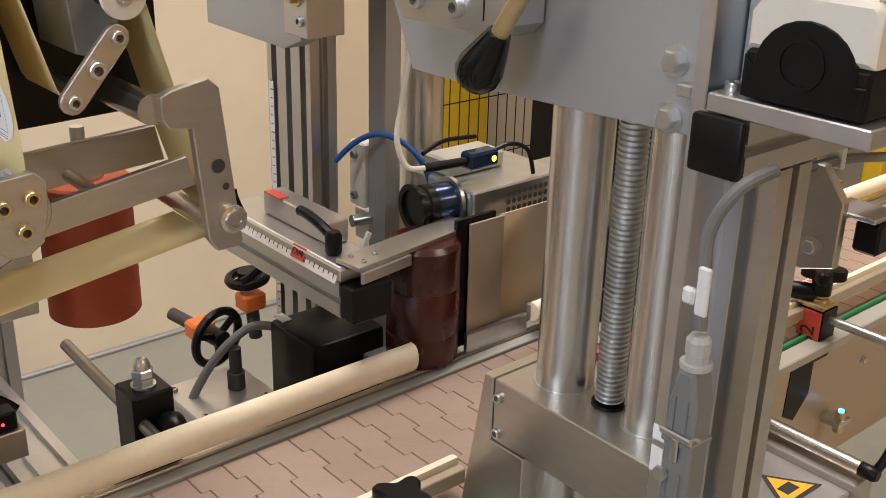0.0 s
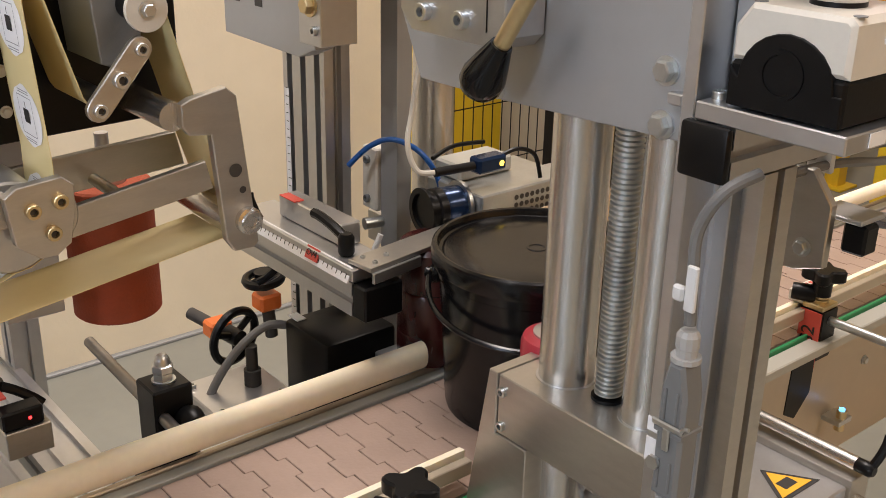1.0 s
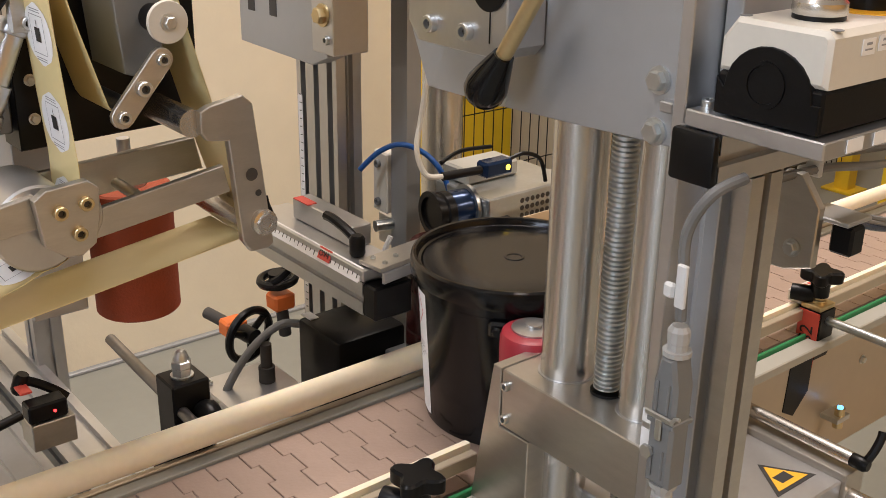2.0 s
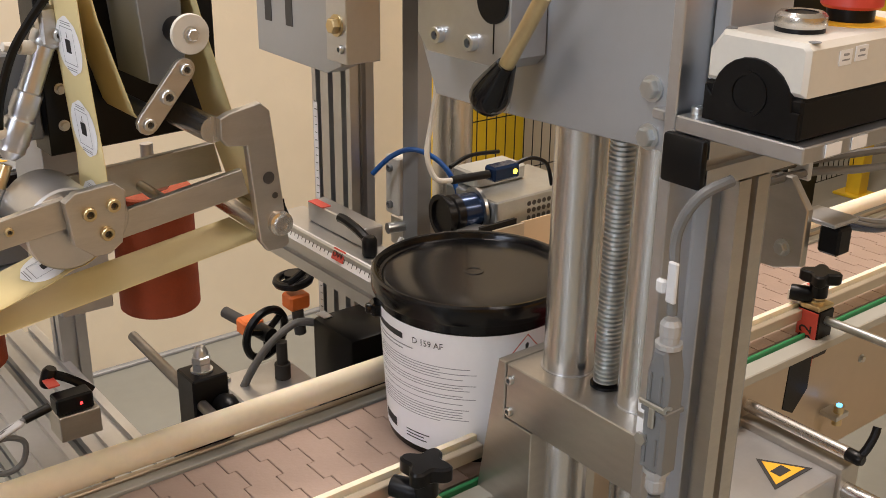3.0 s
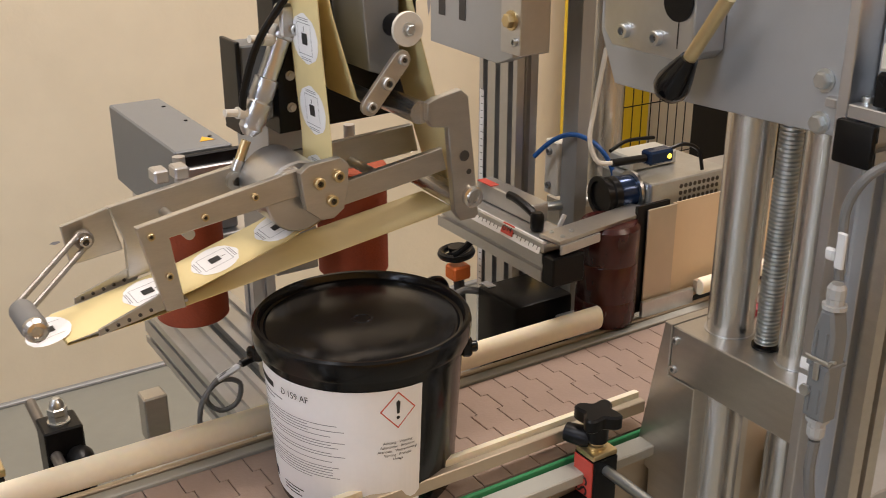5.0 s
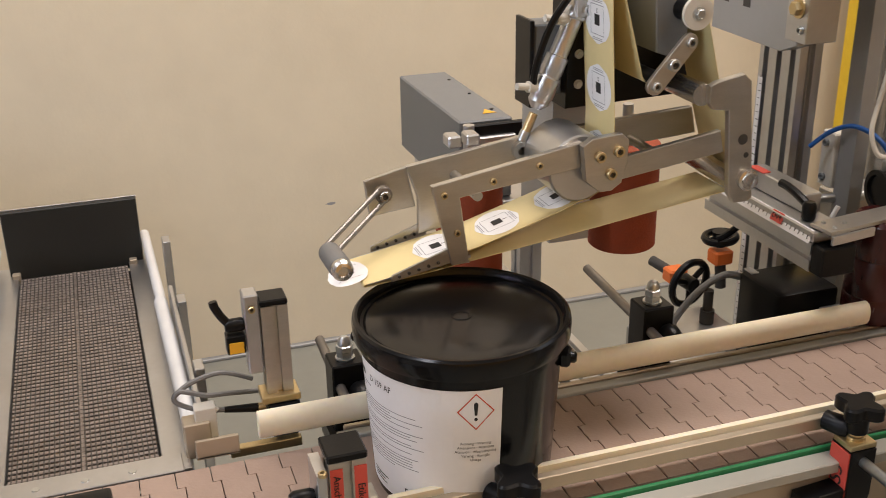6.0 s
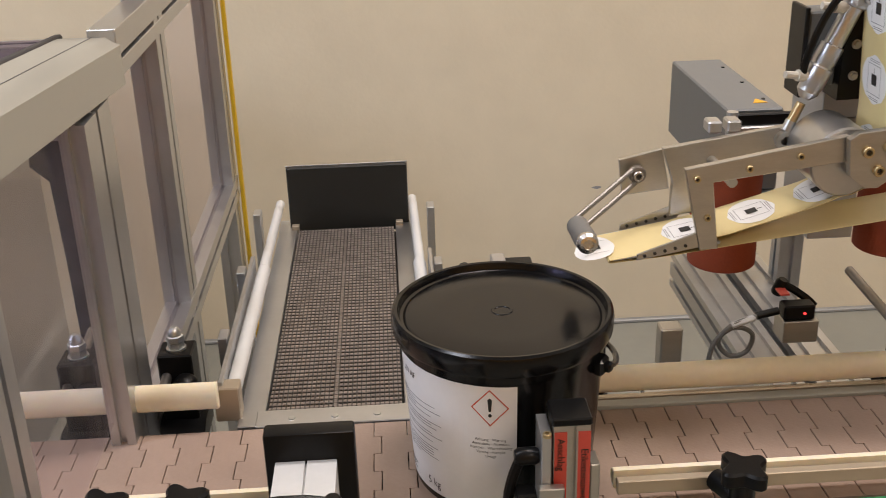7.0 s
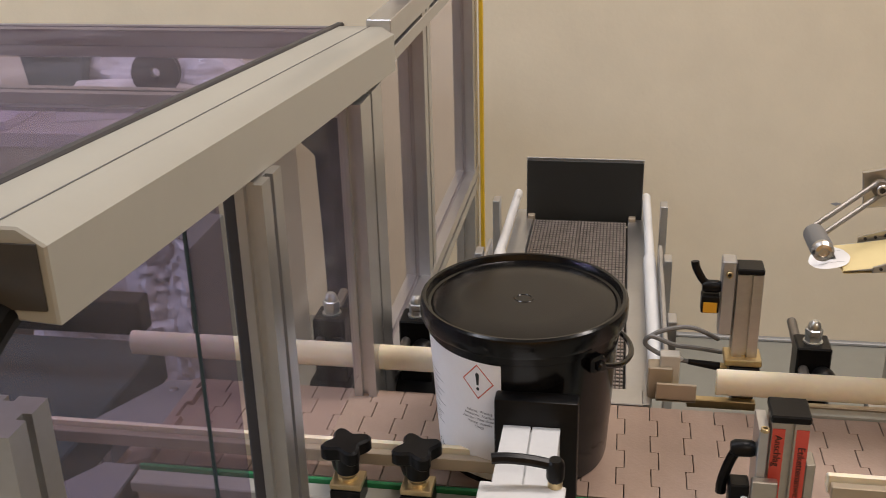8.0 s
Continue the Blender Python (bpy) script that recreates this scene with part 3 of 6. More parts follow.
    # hazard diamond
    d, w = 0.0185, 0.0016
    k = math.degrees(1 / 0.1035)

    def dia(r):
        return [(0 + r * k * u, 0.119 + r * v) for u, v in ((0, 1), (1, 0), (0, -1), (-1, 0))]
    o, i = dia(d), dia(d - w)
    wrap("hazard_diamond", [[o[j], o[(j + 1) % 4], i[(j + 1) % 4], i[j]] for j in range(4)], M_REDPR, lab, 0.0008, "red-edged hazard diamond")
    mark = [[(-0.0022 * k, 0.127), (-0.0012 * k, 0.1155), (0.0012 * k, 0.1155), (0.0022 * k, 0.127), (0, 0.129)]]
    mark += [[(0.0018 * k * math.cos(q * math.pi / 5), 0.1115 + 0.0018 * math.sin(q * math.pi / 5)) for q in range(10)]]
    wrap("exclamation_mark", mark, M_PRINT, lab, 0.0008)

    def bent_text(text, size, a0, z0, material, name):
        cu = bpy.data.curves.new(name, "FONT")
        cu.body, cu.size, cu.align_x, cu.align_y, cu.resolution_u = text, size, "CENTER", "CENTER", 2
        tmp = bpy.data.objects.new(name, cu)
        me = bpy.data.meshes.new_from_object(tmp)
        bpy.data.objects.remove(tmp)
        for v in me.vertices:
            v.co = on_wall(radians(a0) + v.co.x / 0.1015, z0 + v.co.y, 0.0008)
        me.materials.clear()
        me.materials.append(material)
        ob = new(name, me)
        ob.parent = lab
    bent_text("D 159 AF", 0.0092, -60, 0.126, M_PRINT, "product_code")
    bent_text("5 kg", 0.012, -40, 0.022, M_PRINT, "weight")
    for j, s in enumerate(("Achtung · Warning", "Attenzione · Attention", "Atención · Waarschuwing", "Varning · Atenção", "Uwaga")):
        bent_text(s, 0.0040, 0, 0.0865 - 0.0043 * j, M_PRINT, "warning_words")
    return p


PAIL = pail()


# ---------- portal of the wrap labeller ----------
PX = 0.885


def portal():
    g = thing("lift_portal", (PX, 0.80, 0.0), "grey lift portal with twin steel columns and a lead screw", "machine portal")
    bm = B()
    prism(bm, [(1.050, 1.345), (1.022, 1.288), (0.93, 1.289), (0.714, 1.298), (0.714, 1.62), (1.05, 1.62)], "x", PX, PX + 0.012, 0.001)
    part("head_plate", bm, M_PLATE, g, "large satin grey plate")
    for y, r in ((0.846, 0.0255), (0.7515, 0.0215)):
        bm = B()
        cyl(bm, (PX + 0.035, y, 0.30), (PX + 0.035, y, 1.60), r, n=48)
        part("guide_column", bm, M_STEEL, g, "polished steel guide column")
    bm = B()
    turns = 62
    y, x = 0.795, PX + 0.035
    prof = []
    for k in range(turns):
        z = 1.045 + k * 0.0045
        prof += [(0.0098, z), (0.0125, z + 0.0009), (0.0125, z + 0.0023), (0.0098, z + 0.0032)]
    turned(bm, (x, y, 0), (0, 0, 1), [(0, 1.045)] + prof + [(0, prof[-1][1])], 20)
    part("lead_screw", bm, M_ZINC, g, "threaded lead screw", angle=50)
    # lower cross block
    bm = B()
    ends(bm, (PX - 0.012, 0.712, 0.978), (PX + 0.085, 0.886, 1.040), 0.0012)
    part("lower_block", bm, M_MILL, g, "milled aluminium cross block")
    bm = B()
    prism(bm, [(0.8975, 1.041), (0.931, 0.846), (0.905, 0.84), (0.905, 0.70), (0.845, 0.70), (0.845, 0.9775), (0.8865, 0.9775), (0.8865, 1.041)], "x", PX - 0.0135, PX + 0.085, 0.001)
    part("side_cheek", bm, M_MILL, g, "flared side cheek")
    for y in (0.795,):
        bm = B()
        turned(bm, (PX + 0.035, y, 1.040), (0, 0, 1), [(0, 0), (0.015, 0), (0.015, 0.003), (0.0115, 0.003), (0, 0.003)], 24)
        part("seal_ring", bm, M_BLACK, g)
    for y, r in ((0.846, 0.0265), (0.7515, 0.0225)):
        bm = B()
        turned(bm, (PX + 0.035, y, 1.040), (0, 0, 1), [(0, 0), (r + 0.0015, 0), (r + 0.0015, 0.0008), (r, 0.0008), (0, 0.0008)], 40)
        part("bushing", bm, M_ALU, g)
    for z in (1.024, 0.988):
        socket_screw((PX - 0.012, 0.879, z), (-1, 0, 0), 0.0048, g)
    for z in (1.347, 1.307):
        hex_bolt((PX, 0.737, z), (-1, 0, 0), 0.0082, g, M_ZINC)
    hex_bolt((PX, 0.915, 1.298), (-1, 0, 0), 0.006, g, M_ZINC)
    # right upright plate beside the head plate
    bm = B()
    ends(bm, (PX - 0.014, 0.700, 0.72), (PX + 0.10, 0.7115, 1.70), 0.001)
    part("upright_plate", bm, M_ALU, g, "long aluminium upright plate")
    bm = B()
    ends(bm, (PX + 0.02, 0.684, 0.70), (PX + 0.10, 0.699, 1.70), 0.001)
    part("upright_post", bm, M_PLATE, g, "grey upright post")
    bm = B()
    ends(bm, (PX - 0.0146, 0.7005, 1.040), (PX - 0.0141, 0.7110, 1.062))
    ends(bm, (PX - 0.0146, 0.7005, 1.068), (PX - 0.0141, 0.7110, 1.080))
    part("paper_tag", bm, M_WHITE, g, "small white paper tag")
    # clamp block and crank handle
    bm = B()
    prism(bm, [(0.979, 1.344), (0.872, 1.344), (0.862, 1.354), (0.862, 1.50), (0.994, 1.50), (0.994, 1.36)], "x", PX - 0.045, PX - 0.001, 0.0012)
    part("clamp_block", bm, M_ALU, g, "split aluminium clamp block")
    # A raised black strip stands in for the shade inside the slit.
    bm = B()
    ends(bm, (PX - 0.0455, 0.882, 1.356), (PX - 0.0445, 0.8832, 1.50))
    part("clamp_slit", bm, M_BLACK, g)
    bm = B()
    turned(bm, (PX - 0.0452, 0.884, 1.402), (-1, 0, 0), [(0, 0), (0.020, 0), (0.020, 0.002), (0, 0.002)], 24)
    part("bore_cover", bm, M_BLACK, g)
    for y in (0.959, 0.911):
        socket_screw((PX - 0.045, y, 1.362), (-1, 0, 0), 0.0078, g)
    set_back(g, 0.965, (0.003, -0.003, 0.0))
    return g


portal()


def crank():
    g = thing("crank_handle", (0.84, 0.875, 1.30), "crank rod with golden reflections in its colour and a glossy black pear grip", "crank handle")
    top, tip = Vector((0.850, 0.825, 1.413)), Vector((0.850, 0.870, 1.346))
    d = (tip - top).normalized()
    bm = B()
    cyl(bm, top, tip, 0.0072, n=18)
    # A chrome rod, with its golden reflections put into the colour.
    part("rod", bm, M_BRASSY, g, "rod coloured golden for its reflections")
    bm = B()
    turned(bm, tip - d * 0.002, d, [(0, 0), (0.0092, 0), (0.011, 0.006), (0.0152, 0.020), (0.0188, 0.034), (0.0186, 0.043), (0.0150, 0.050), (0.008, 0.0545), (0, 0.0555)], 32)
    part("grip", bm, M_GLOSS, g, "glossy black pear-shaped grip")
    set_back(g, 0.95)


crank()


# ---------- control box on its arm ----------
def control_box():
    g = thing("control_box", (0.90, 0.60, 1.345), "light grey and black push-button box with emergency stop", "control box")
    x0, x1, y0, y1, z0 = 0.832, 1.00, 0.548, 0.626, 1.342
    bm = B()
    ends(bm, (x0, y0, z0 + 0.001), (x1, y1, z0 + 0.029), 0.002)
    # arched dark front plate rising into the cover
    pts = [(y1 - 0.001, z0 + 0.002), (y1 - 0.001, z0 + 0.026)]
    cy = (y0 + y1) / 2
    for k in range(13):
        a = math.pi * k / 12
        pts.append((cy + 0.032 * math.cos(a), z0 + 0.020 + 0.030 * math.sin(a)))
    pts += [(y0 + 0.001, z0 + 0.020), (y0 + 0.001, z0 + 0.002)]
    prism(bm, pts, "x", x0 - 0.0015, x0 + 0.01, 0.0006)
    part("lower_case", bm, M_BLACK, g, "black lower case")
    bm = B()
    prism(bm, [(y0, z0 + 0.0295), (y1, z0 + 0.0295), (y1, z0 + 0.050), (y1 - 0.010, z0 + 0.064), (y0 + 0.004, z0 + 0.064), (y0, z0 + 0.060)], "x", x0, x1, 0.003)
    part("cover", bm, M_WPLAS, g, "light grey bevelled cover")
    bm = B()
    turned(bm, (x0 - 0.0015, cy + 0.002, z0 + 0.026), (-1, 0, 0), [(0.0150, 0), (0.0150, 0.0012), (0.0122, 0.0012), (0.0118, -0.001), (0, -0.001)], 32)
    part("blanking_plug", bm, M_BLACK, g, "round black blanking plug")
    bm = B()
    c = (0.872, 0.584, z0 + 0.064)
    turned(bm, c, (0, 0, 1), [(0, 0), (0.0165, 0), (0.0165, 0.003), (0, 0.003)], 32)
    turned(bm, c, (0, 0, 1), [(0.011, 0.0125), (0.0105, 0.0118), (0, 0.0118)], 32)
    part("button_face", bm, M_BLACK, g)
    bm = B()
    turned(bm, c, (0, 0, 1), [(0.0165, 0.003), (0.0175, 0.005), (0.0170, 0.0105), (0.0145, 0.0130), (0.0110, 0.0126)], 32)
    part("button_bezel", bm, M_STEEL, g, "satin metal push-button bezel")
    e = (0.935, 0.587, z0 + 0.064)
    bm = B()
    turned(bm, e, (0, 0, 1), [(0, 0), (0.030, 0), (0.030, 0.001), (0, 0.001)], 32)
    part("yellow_collar", bm, M_WARNY, g, "yellow collar plate")
    bm = B()
    turned(bm, e, (0, 0, 1), [(0, 0.001), (0.0165, 0.001), (0.0165, 0.0098), (0, 0.0098)], 24)
    part("neck", bm, M_BLACK, g)
    bm = B()
    turned(bm, e, (0, 0, 1), [(0, 0.010), (0.0195, 0.010), (0.0212, 0.012), (0.0205, 0.034), (0.0232, 0.042), (0.0232, 0.052), (0.019, 0.057), (0, 0.058)], 36)
    part("stop_button", bm, M_ESTOP, g, "red mushroom emergency stop")
    for yy in (y1 - 0.006, y0 + 0.008):
        bm = B()
        turned(bm, (x0 + 0.010, yy - 0.004, z0 + 0.064), (0, 0, 1), [(0, 0.0005), (0.004, 0.0005), (0.004, 0), (0, 0)], 12)
        part("cover_screw", bm, M_GREYP, g)
    for x, z in ((0.872, 0.052), (0.890, 0.053)):
        bm = B()
        bx(bm, (x, y0 - 0.0004, z0 + z), (0.014, 0.0006, 0.010))
        part("paper_tag", bm, M_WHITE, g, "small white paper tag")
        bm = B()
        bx(bm, (x, y0 - 0.0008, z0 + z + 0.002), (0.006, 0.0004, 0.0016))
        bx(bm, (x, y0 - 0.0008, z0 + z - 0.0015), (0.008, 0.0004, 0.001))
        part("print_bar", bm, M_GREYPR, g)
    # carrier
    a = thing("box_arm", (0.9, 0.63, 1.30), "aluminium profile arm with a black end cap and mounting plate", "arm")
    bm = B()
    ends(bm, (0.829, 0.541, 1.330), (1.05, 0.646, 1.3418), 0.001)
    part("mounting_plate", bm, M_ALU, a, "flat aluminium mounting plate")
    for x in (0.862, 0.892):
        bm = B()
        bx(bm, (x, 0.5405, 1.3360), (0.018, 0.0006, 0.0085))
        part("paper_tag", bm, M_WHITE, a, "small white paper tag")
    bm = B()
    bar(bm, "x", (0.634, 1.3115), 0.832, 1.25, 0.036, 0.036)
    part("profile", bm, M_ALU, a, "slotted aluminium profile")
    bm = B()
    ends(bm, (0.824, 0.6155, 1.2930), (0.8315, 0.6525, 1.3298), 0.003, 2)
    part("end_cap", bm, M_BLACK, a, "black square end cap")
    bm = B()
    ends(bm, (0.838, 0.653, 1.286), (0.870, 0.664, 1.348), 0.001)
    ends(bm, (0.838, 0.664, 1.332), (0.870, 0.676, 1.340), 0.001)
    part("bracket", bm, M_ALU, a, "small aluminium bracket")
    socket_screw((0.846, 0.640, 1.3418), (0, 0, 1), 0.0055, a)
    bm = B()
    bar(bm, "z", (0.888, 0.632), 0.02, 1.2925, 0.036, 0.034)
    part("post", bm, M_MILL, a, "tall aluminium post")
    bm = B()
    ends(bm, (0.865, 0.646, 0.7), (0.872, 0.6585, 1.285), 0.001)
    part("back_plate", bm, M_PLATE, a)
    set_back(g, 1.05, (-0.010, 0.009, 0.010))
    set_back(a, 1.05, (-0.010, 0.009, 0.010))


control_box()


def plug_connector():
    g = thing("plug_connector", (0.855, 0.655, 1.09), "grey die-cast industrial plug with cable gland and latch", "connector")
    bm = B()
    c = (0.858, 0.655)
    h = 0.0118
    prism(bm, [(0.655 - h, 1.040), (0.655 + h, 1.040), (0.655 + h, 1.128), (0.655 + h * 0.55, 1.152), (0.655 - h * 0.55, 1.152), (0.655 - h, 1.128)], "x", 0.847, 0.869, 0.003)
    part("hood", bm, M_GREYP, g, "grey ribbed hood")
    for z in (1.060, 1.118):
        for s in (-1, 1):
            bm = B()
            bx(bm, (0.8465, 0.655 + s * h * 0.45, z), (0.002, 0.0022, 0.026), 0.0006)
            part("hood_rib", bm, M_GREYP, g)
    bm = B()
    ends(bm, (0.8455, 0.655 - h - 0.001, 1.094), (0.8705, 0.655 + h + 0.001, 1.099), 0.001)
    part("joint_collar", bm, M_GREYP, g)
    bm = B()
    ends(bm, (0.8435, 0.655 - h - 0.002, 1.100), (0.8460, 0.655 + h + 0.002, 1.105), 0.001)
    ends(bm, (0.8435, 0.655 - 0.003, 1.082), (0.8460, 0.655 + 0.003, 1.101), 0.001)
    sweep(bm, [(0.845, 0.643, 1.103), (0.845, 0.640, 1.107), (0.845, 0.636, 1.108)], 0.0016, 8, 3)
    part("latch", bm, M_ZINC, g, "bent metal latch")
    for z, s in ((1.152, 1), (1.040, -1)):
        bm = B()
        turned(bm, (c[0], c[1], z), (0, 0, s), [(0, 0), (0.0112, 0), (0.0112, 0.004), (0.0080, 0.004), (0.0080, 0.010), (0.0086, 0.011), (0.0086, 0.020), (0.006, 0.024), (0, 0.024)], 12)
        part("cable_gland", bm, M_GLAND, g, "pale grey cable gland", angle=20)
    bm = B()
    sweep(bm, [(c[0], c[1], 1.18), (c[0], c[1] + 0.002, 1.215), (c[0], c[1] + 0.002, 1.25), (c[0] + 0.004, c[1] - 0.012, 1.280), (c[0] + 0.03, c[1] - 0.02, 1.29)], 0.0044, 10)
    part("upper_cable", bm, M_CABLE, g, "grey cable")
    bm = B()
    sweep(bm, [(c[0], c[1], 1.013), (c[0], c[1], 0.97), (c[0] + 0.02, c[1], 0.90)], 0.0055, 10)
    part("cable", bm, M_CABLE, g, "grey cable")
    bm = B()
    bx(bm, (c[0] - 0.007, c[1] - 0.003, 1.210), (0.004, 0.009, 0.034), 0.001)
    bx(bm, (c[0] - 0.007, c[1] + 0.007, 1.204), (0.006, 0.010, 0.012), 0.002)
    part("cable_tag", bm, M_WHITEP, g, "white cable marker clip")
    bm = B()
    turned(bm, (0.846, 0.664, 1.068), (-1, 0, 0), [(0, 0), (0.006, 0), (0.006, 0.003), (0, 0.003)], 6)
    part("fixing_screw", bm, M_ZINC, g)
    set_back(g, 0.965, (-0.012, 0.004, 0.006))


plug_connector()


# ---------- label applicator over the belt ----------
NY0, NY1, FY0, FY1 = 1.065, 1.073, 1.150, 1.158


def applicator():
    g = thing("label_applicator", (0.55, 1.10, 1.11), "aluminium label applicator arm with a web of round labels", "label applicator")
    bm = B()
    prism(bm, [(0.346, 1.208), (0.367, 1.116), (0.387, 1.116), (0.377, 1.192), (0.520, 1.209), (0.517, 1.237)], "y", NY0, NY1, 0.0008)
    part("front_arm", bm, M_MILL, g, "milled aluminium side arm")
    bm = B()
    prism(bm, [(0.565, 1.214), (0.688, 1.232), (0.694, 1.206), (0.559, 1.188)], "y", NY0, NY1, 0.0008)
    part("rear_arm", bm, M_MILL, g, "milled aluminium side arm")
    bm = B()
    turned(bm, (0.545, NY0 - 0.002, 1.212), (0, 1, 0), [(0, 0), (0.026, 0), (0.027, 0.001), (0.027, 0.010), (0, 0.010)], 36)
    part("hub_disc", bm, M_MILL, g, "round hub plate")
    bm = B()
    prism(bm, [(0.512, 1.236), (0.522, 1.243), (0.558, 1.246), (0.567, 1.238), (0.566, 1.216), (0.560, 1.190), (0.548, 1.182), (0.534, 1.182), (0.517, 1.196)], "y", NY0 - 0.012, NY0 - 0.0022, 0.0008)
    part("clamp_block", bm, M_MILL, g)
    for x, z in ((0.532, 1.223), (0.554, 1.227), (0.546, 1.202)):
        socket_screw((x, NY0 - 0.012, z), (0, -1, 0), 0.0062, g, M_BRASSY)
    for x, z in ((0.467, 1.217), (0.414, 1.206), (0.359, 1.197), (0.373, 1.153), (0.687, 1.277)):
        socket_screw((x, NY0, z), (0, -1, 0), 0.0038 if x < 0.6 else 0.006, g, M_BRASSY)
    bm = B()
    prism(bm, [(0.664, 1.287), (0.673, 1.291), (0.706, 1.297), (0.716, 1.288), (0.731, 1.150), (0.726, 1.146), (0.707, 1.146), (0.699, 1.158), (0.690, 1.257), (0.670, 1.260), (0.664, 1.268)], "y", NY0 - 0.010, NY0 - 0.0005, 0.001)
    part("end_plate", bm, M_MILL, g, "cranked aluminium end plate")
    # Drilled holes: flat dark discs paint their shade on the uncut plate.
    bm = B()
    for x, z, r in ((0.711, 1.222, 0.0062), (0.717, 1.203, 0.0032)):
        turned(bm, (x, NY0 - 0.0103, z), (0, -1, 0), [(0, 0), (r, 0), (r, 0.0003), (0, 0.0003)], 18)
    part("drilled_hole", bm, M_DARKB, g)
    bm = B()
    turned(bm, (0.720, NY0 - 0.010, 1.174), (0, -1, 0), [(0, 0), (0.0125, 0), (0.0125, 0.006), (0.0095, 0.007), (0.0095, 0.011), (0.006, 0.011), (0.005, 0.008), (0, 0.008)], 24)
    part("end_nut", bm, M_STEEL, g, "bright turned end nut")
    bm = B()
    cyl(bm, (0.714, NY0, 1.168), (0.714, FY1 + 0.02, 1.172), 0.0125, n=28)
    part("return_roller", bm, M_STEEL, g, "steel return roller")
    bm = B()
    cyl(bm, (0.660, NY0 - 0.002, 1.276), (0.660, FY0 + 0.05, 1.276), 0.0125, n=28)
    part("upper_roller", bm, M_STEEL, g, "steel guide roller")
    bm = B()
    turned(bm, (0.520, NY1, 1.205), (0, 1, 0), [(0, 0), (0.036, 0), (0.038, 0.002), (0.038, 0.070), (0.036, 0.072), (0, 0.072)], 44)
    part("drum", bm, M_ALU, g, "large satin drum")
    # far side
    bm = B()
    prism(bm, [(0.344, 1.204), (0.487, 1.225), (0.702, 1.237), (0.709, 1.204), (0.494, 1.190), (0.382, 1.176), (0.392, 1.127), (0.356, 1.122), (0.357, 1.165)], "y", FY0, FY1, 0.0008)
    part("far_arm", bm, M_MILL, g, "milled aluminium side arm")
    bm = B()
    prism(bm, [(0.297, 1.190), (0.346, 1.201), (0.356, 1.153), (0.302, 1.147)], "y", FY1 + 0.0005, FY1 + 0.0065, 0.0008)
    part("nose_plate", bm, M_MILL, g)
    hex_bolt((0.315, FY1 + 0.0005, 1.176), (0, -1, 0), 0.0052, g, M_BRASSY)
    # swing link with press roller
    bm = B()
    a, b = Vector((0.315, 1.146, 1.177)), Vector((0.238, 1.088, 1.142))
    for q in (-1, 1):
        off = Vector((q * 0.0035, 0, -q * 0.0062))
        cyl(bm, a + off, b + off, 0.0030, n=10)
    for c in (a, b):
        turned(bm, c, (0, -1, 0), [(0, -0.003), (0.0098, -0.003), (0.0098, 0.004), (0.0085, 0.005), (0, 0.005)], 20)
    part("swing_link", bm, M_ROD, g, "slotted swing link")
    socket_screw(a + Vector((0, -0.005, 0)), (0, -1, 0), 0.0062, g, M_STEEL)
    bm = B()
    d = Vector((0, -1, 0.07)).normalized()
    turned(bm, (0.236, 1.078, 1.1465), d, [(0, 0), (0.0085, 0), (0.0115, 0.003), (0.0120, 0.050), (0.0110, 0.056), (0, 0.056)], 28)
    part("press_roller", bm, M_CABLE, g, "grey foam press roller")
    bm = B()
    turned(bm, (0.236, 1.0222, 1.1504), d, [(0, 0), (0.0110, 0), (0.0112, 0.006), (0.0085, 0.010), (0.0055, 0.011), (0.0050, 0.0085), (0, 0.0085)], 24)
    part("roller_cap", bm, M_STEEL, g, "steel roller cap")
    # peel plate with holes
    bm = B()
    prism(bm, [(0.275, 1.104), (0.30, 1.1065), (0.392, 1.118), (0.392, 1.121), (0.335, 1.1145)], "y", NY1 + 0.001, FY0 - 0.001)
    part("peel_plate", bm, M_ALU, g)
    for y in (NY1 - 0.006, FY0 + 0.004):
        bm = B()
        prism(bm, [(0.300, 1.106), (0.366, 1.118), (0.372, 1.140), (0.358, 1.133), (0.300, 1.113)], "y", y, y + 0.003, 0.0005)
        part("peel_cheek", bm, M_MILL, g, "tapered cheek plate")
        # Small dark screw heads stand in for the shaded holes.
        for k in range(5):
            socket_screw((0.308 + 0.011 * k, y, 1.1115 + 0.0024 * k), (0, -1, 0), 0.0018, g, M_DARKB)
    # cross bars of the frame
    for x, z in ((0.40, 1.188), (0.62, 1.206)):
        bm = B()
        cyl(bm, (x, NY1, z), (x, FY0, z), 0.0055, n=14)
        part("cross_rod", bm, M_ZINC, g)
    for x in (0.405, 0.427):
        bm = B()
        bx(bm, (x, FY1 + 0.012, 1.2225), (0.016, 0.022, 0.014), 0.002)
        part("clamp_lug", bm, M_ALU, g)
    # label web
    y0, y1 = NY1 + 0.002, FY0 - 0.003
    up = [(0.5495, 1.42), (0.552, 1.36), (0.5595, 1.250), (0.5590, 1.205)]
    for k in range(6):
        q = radians(0 - 18 * k)
        up.append((0.520 + 0.0388 * math.cos(q), 1.205 + 0.0388 * math.sin(q)))
    up += [(0.50, 1.158), (0.40, 1.1285), (0.30, 1.1085), (0.272, 1.1040)]
    bm = B()
    strip(bm, up, y0, y1)
    part("label_web", bm, M_TAPE, g, "pale yellow backing web")
    bm = B()
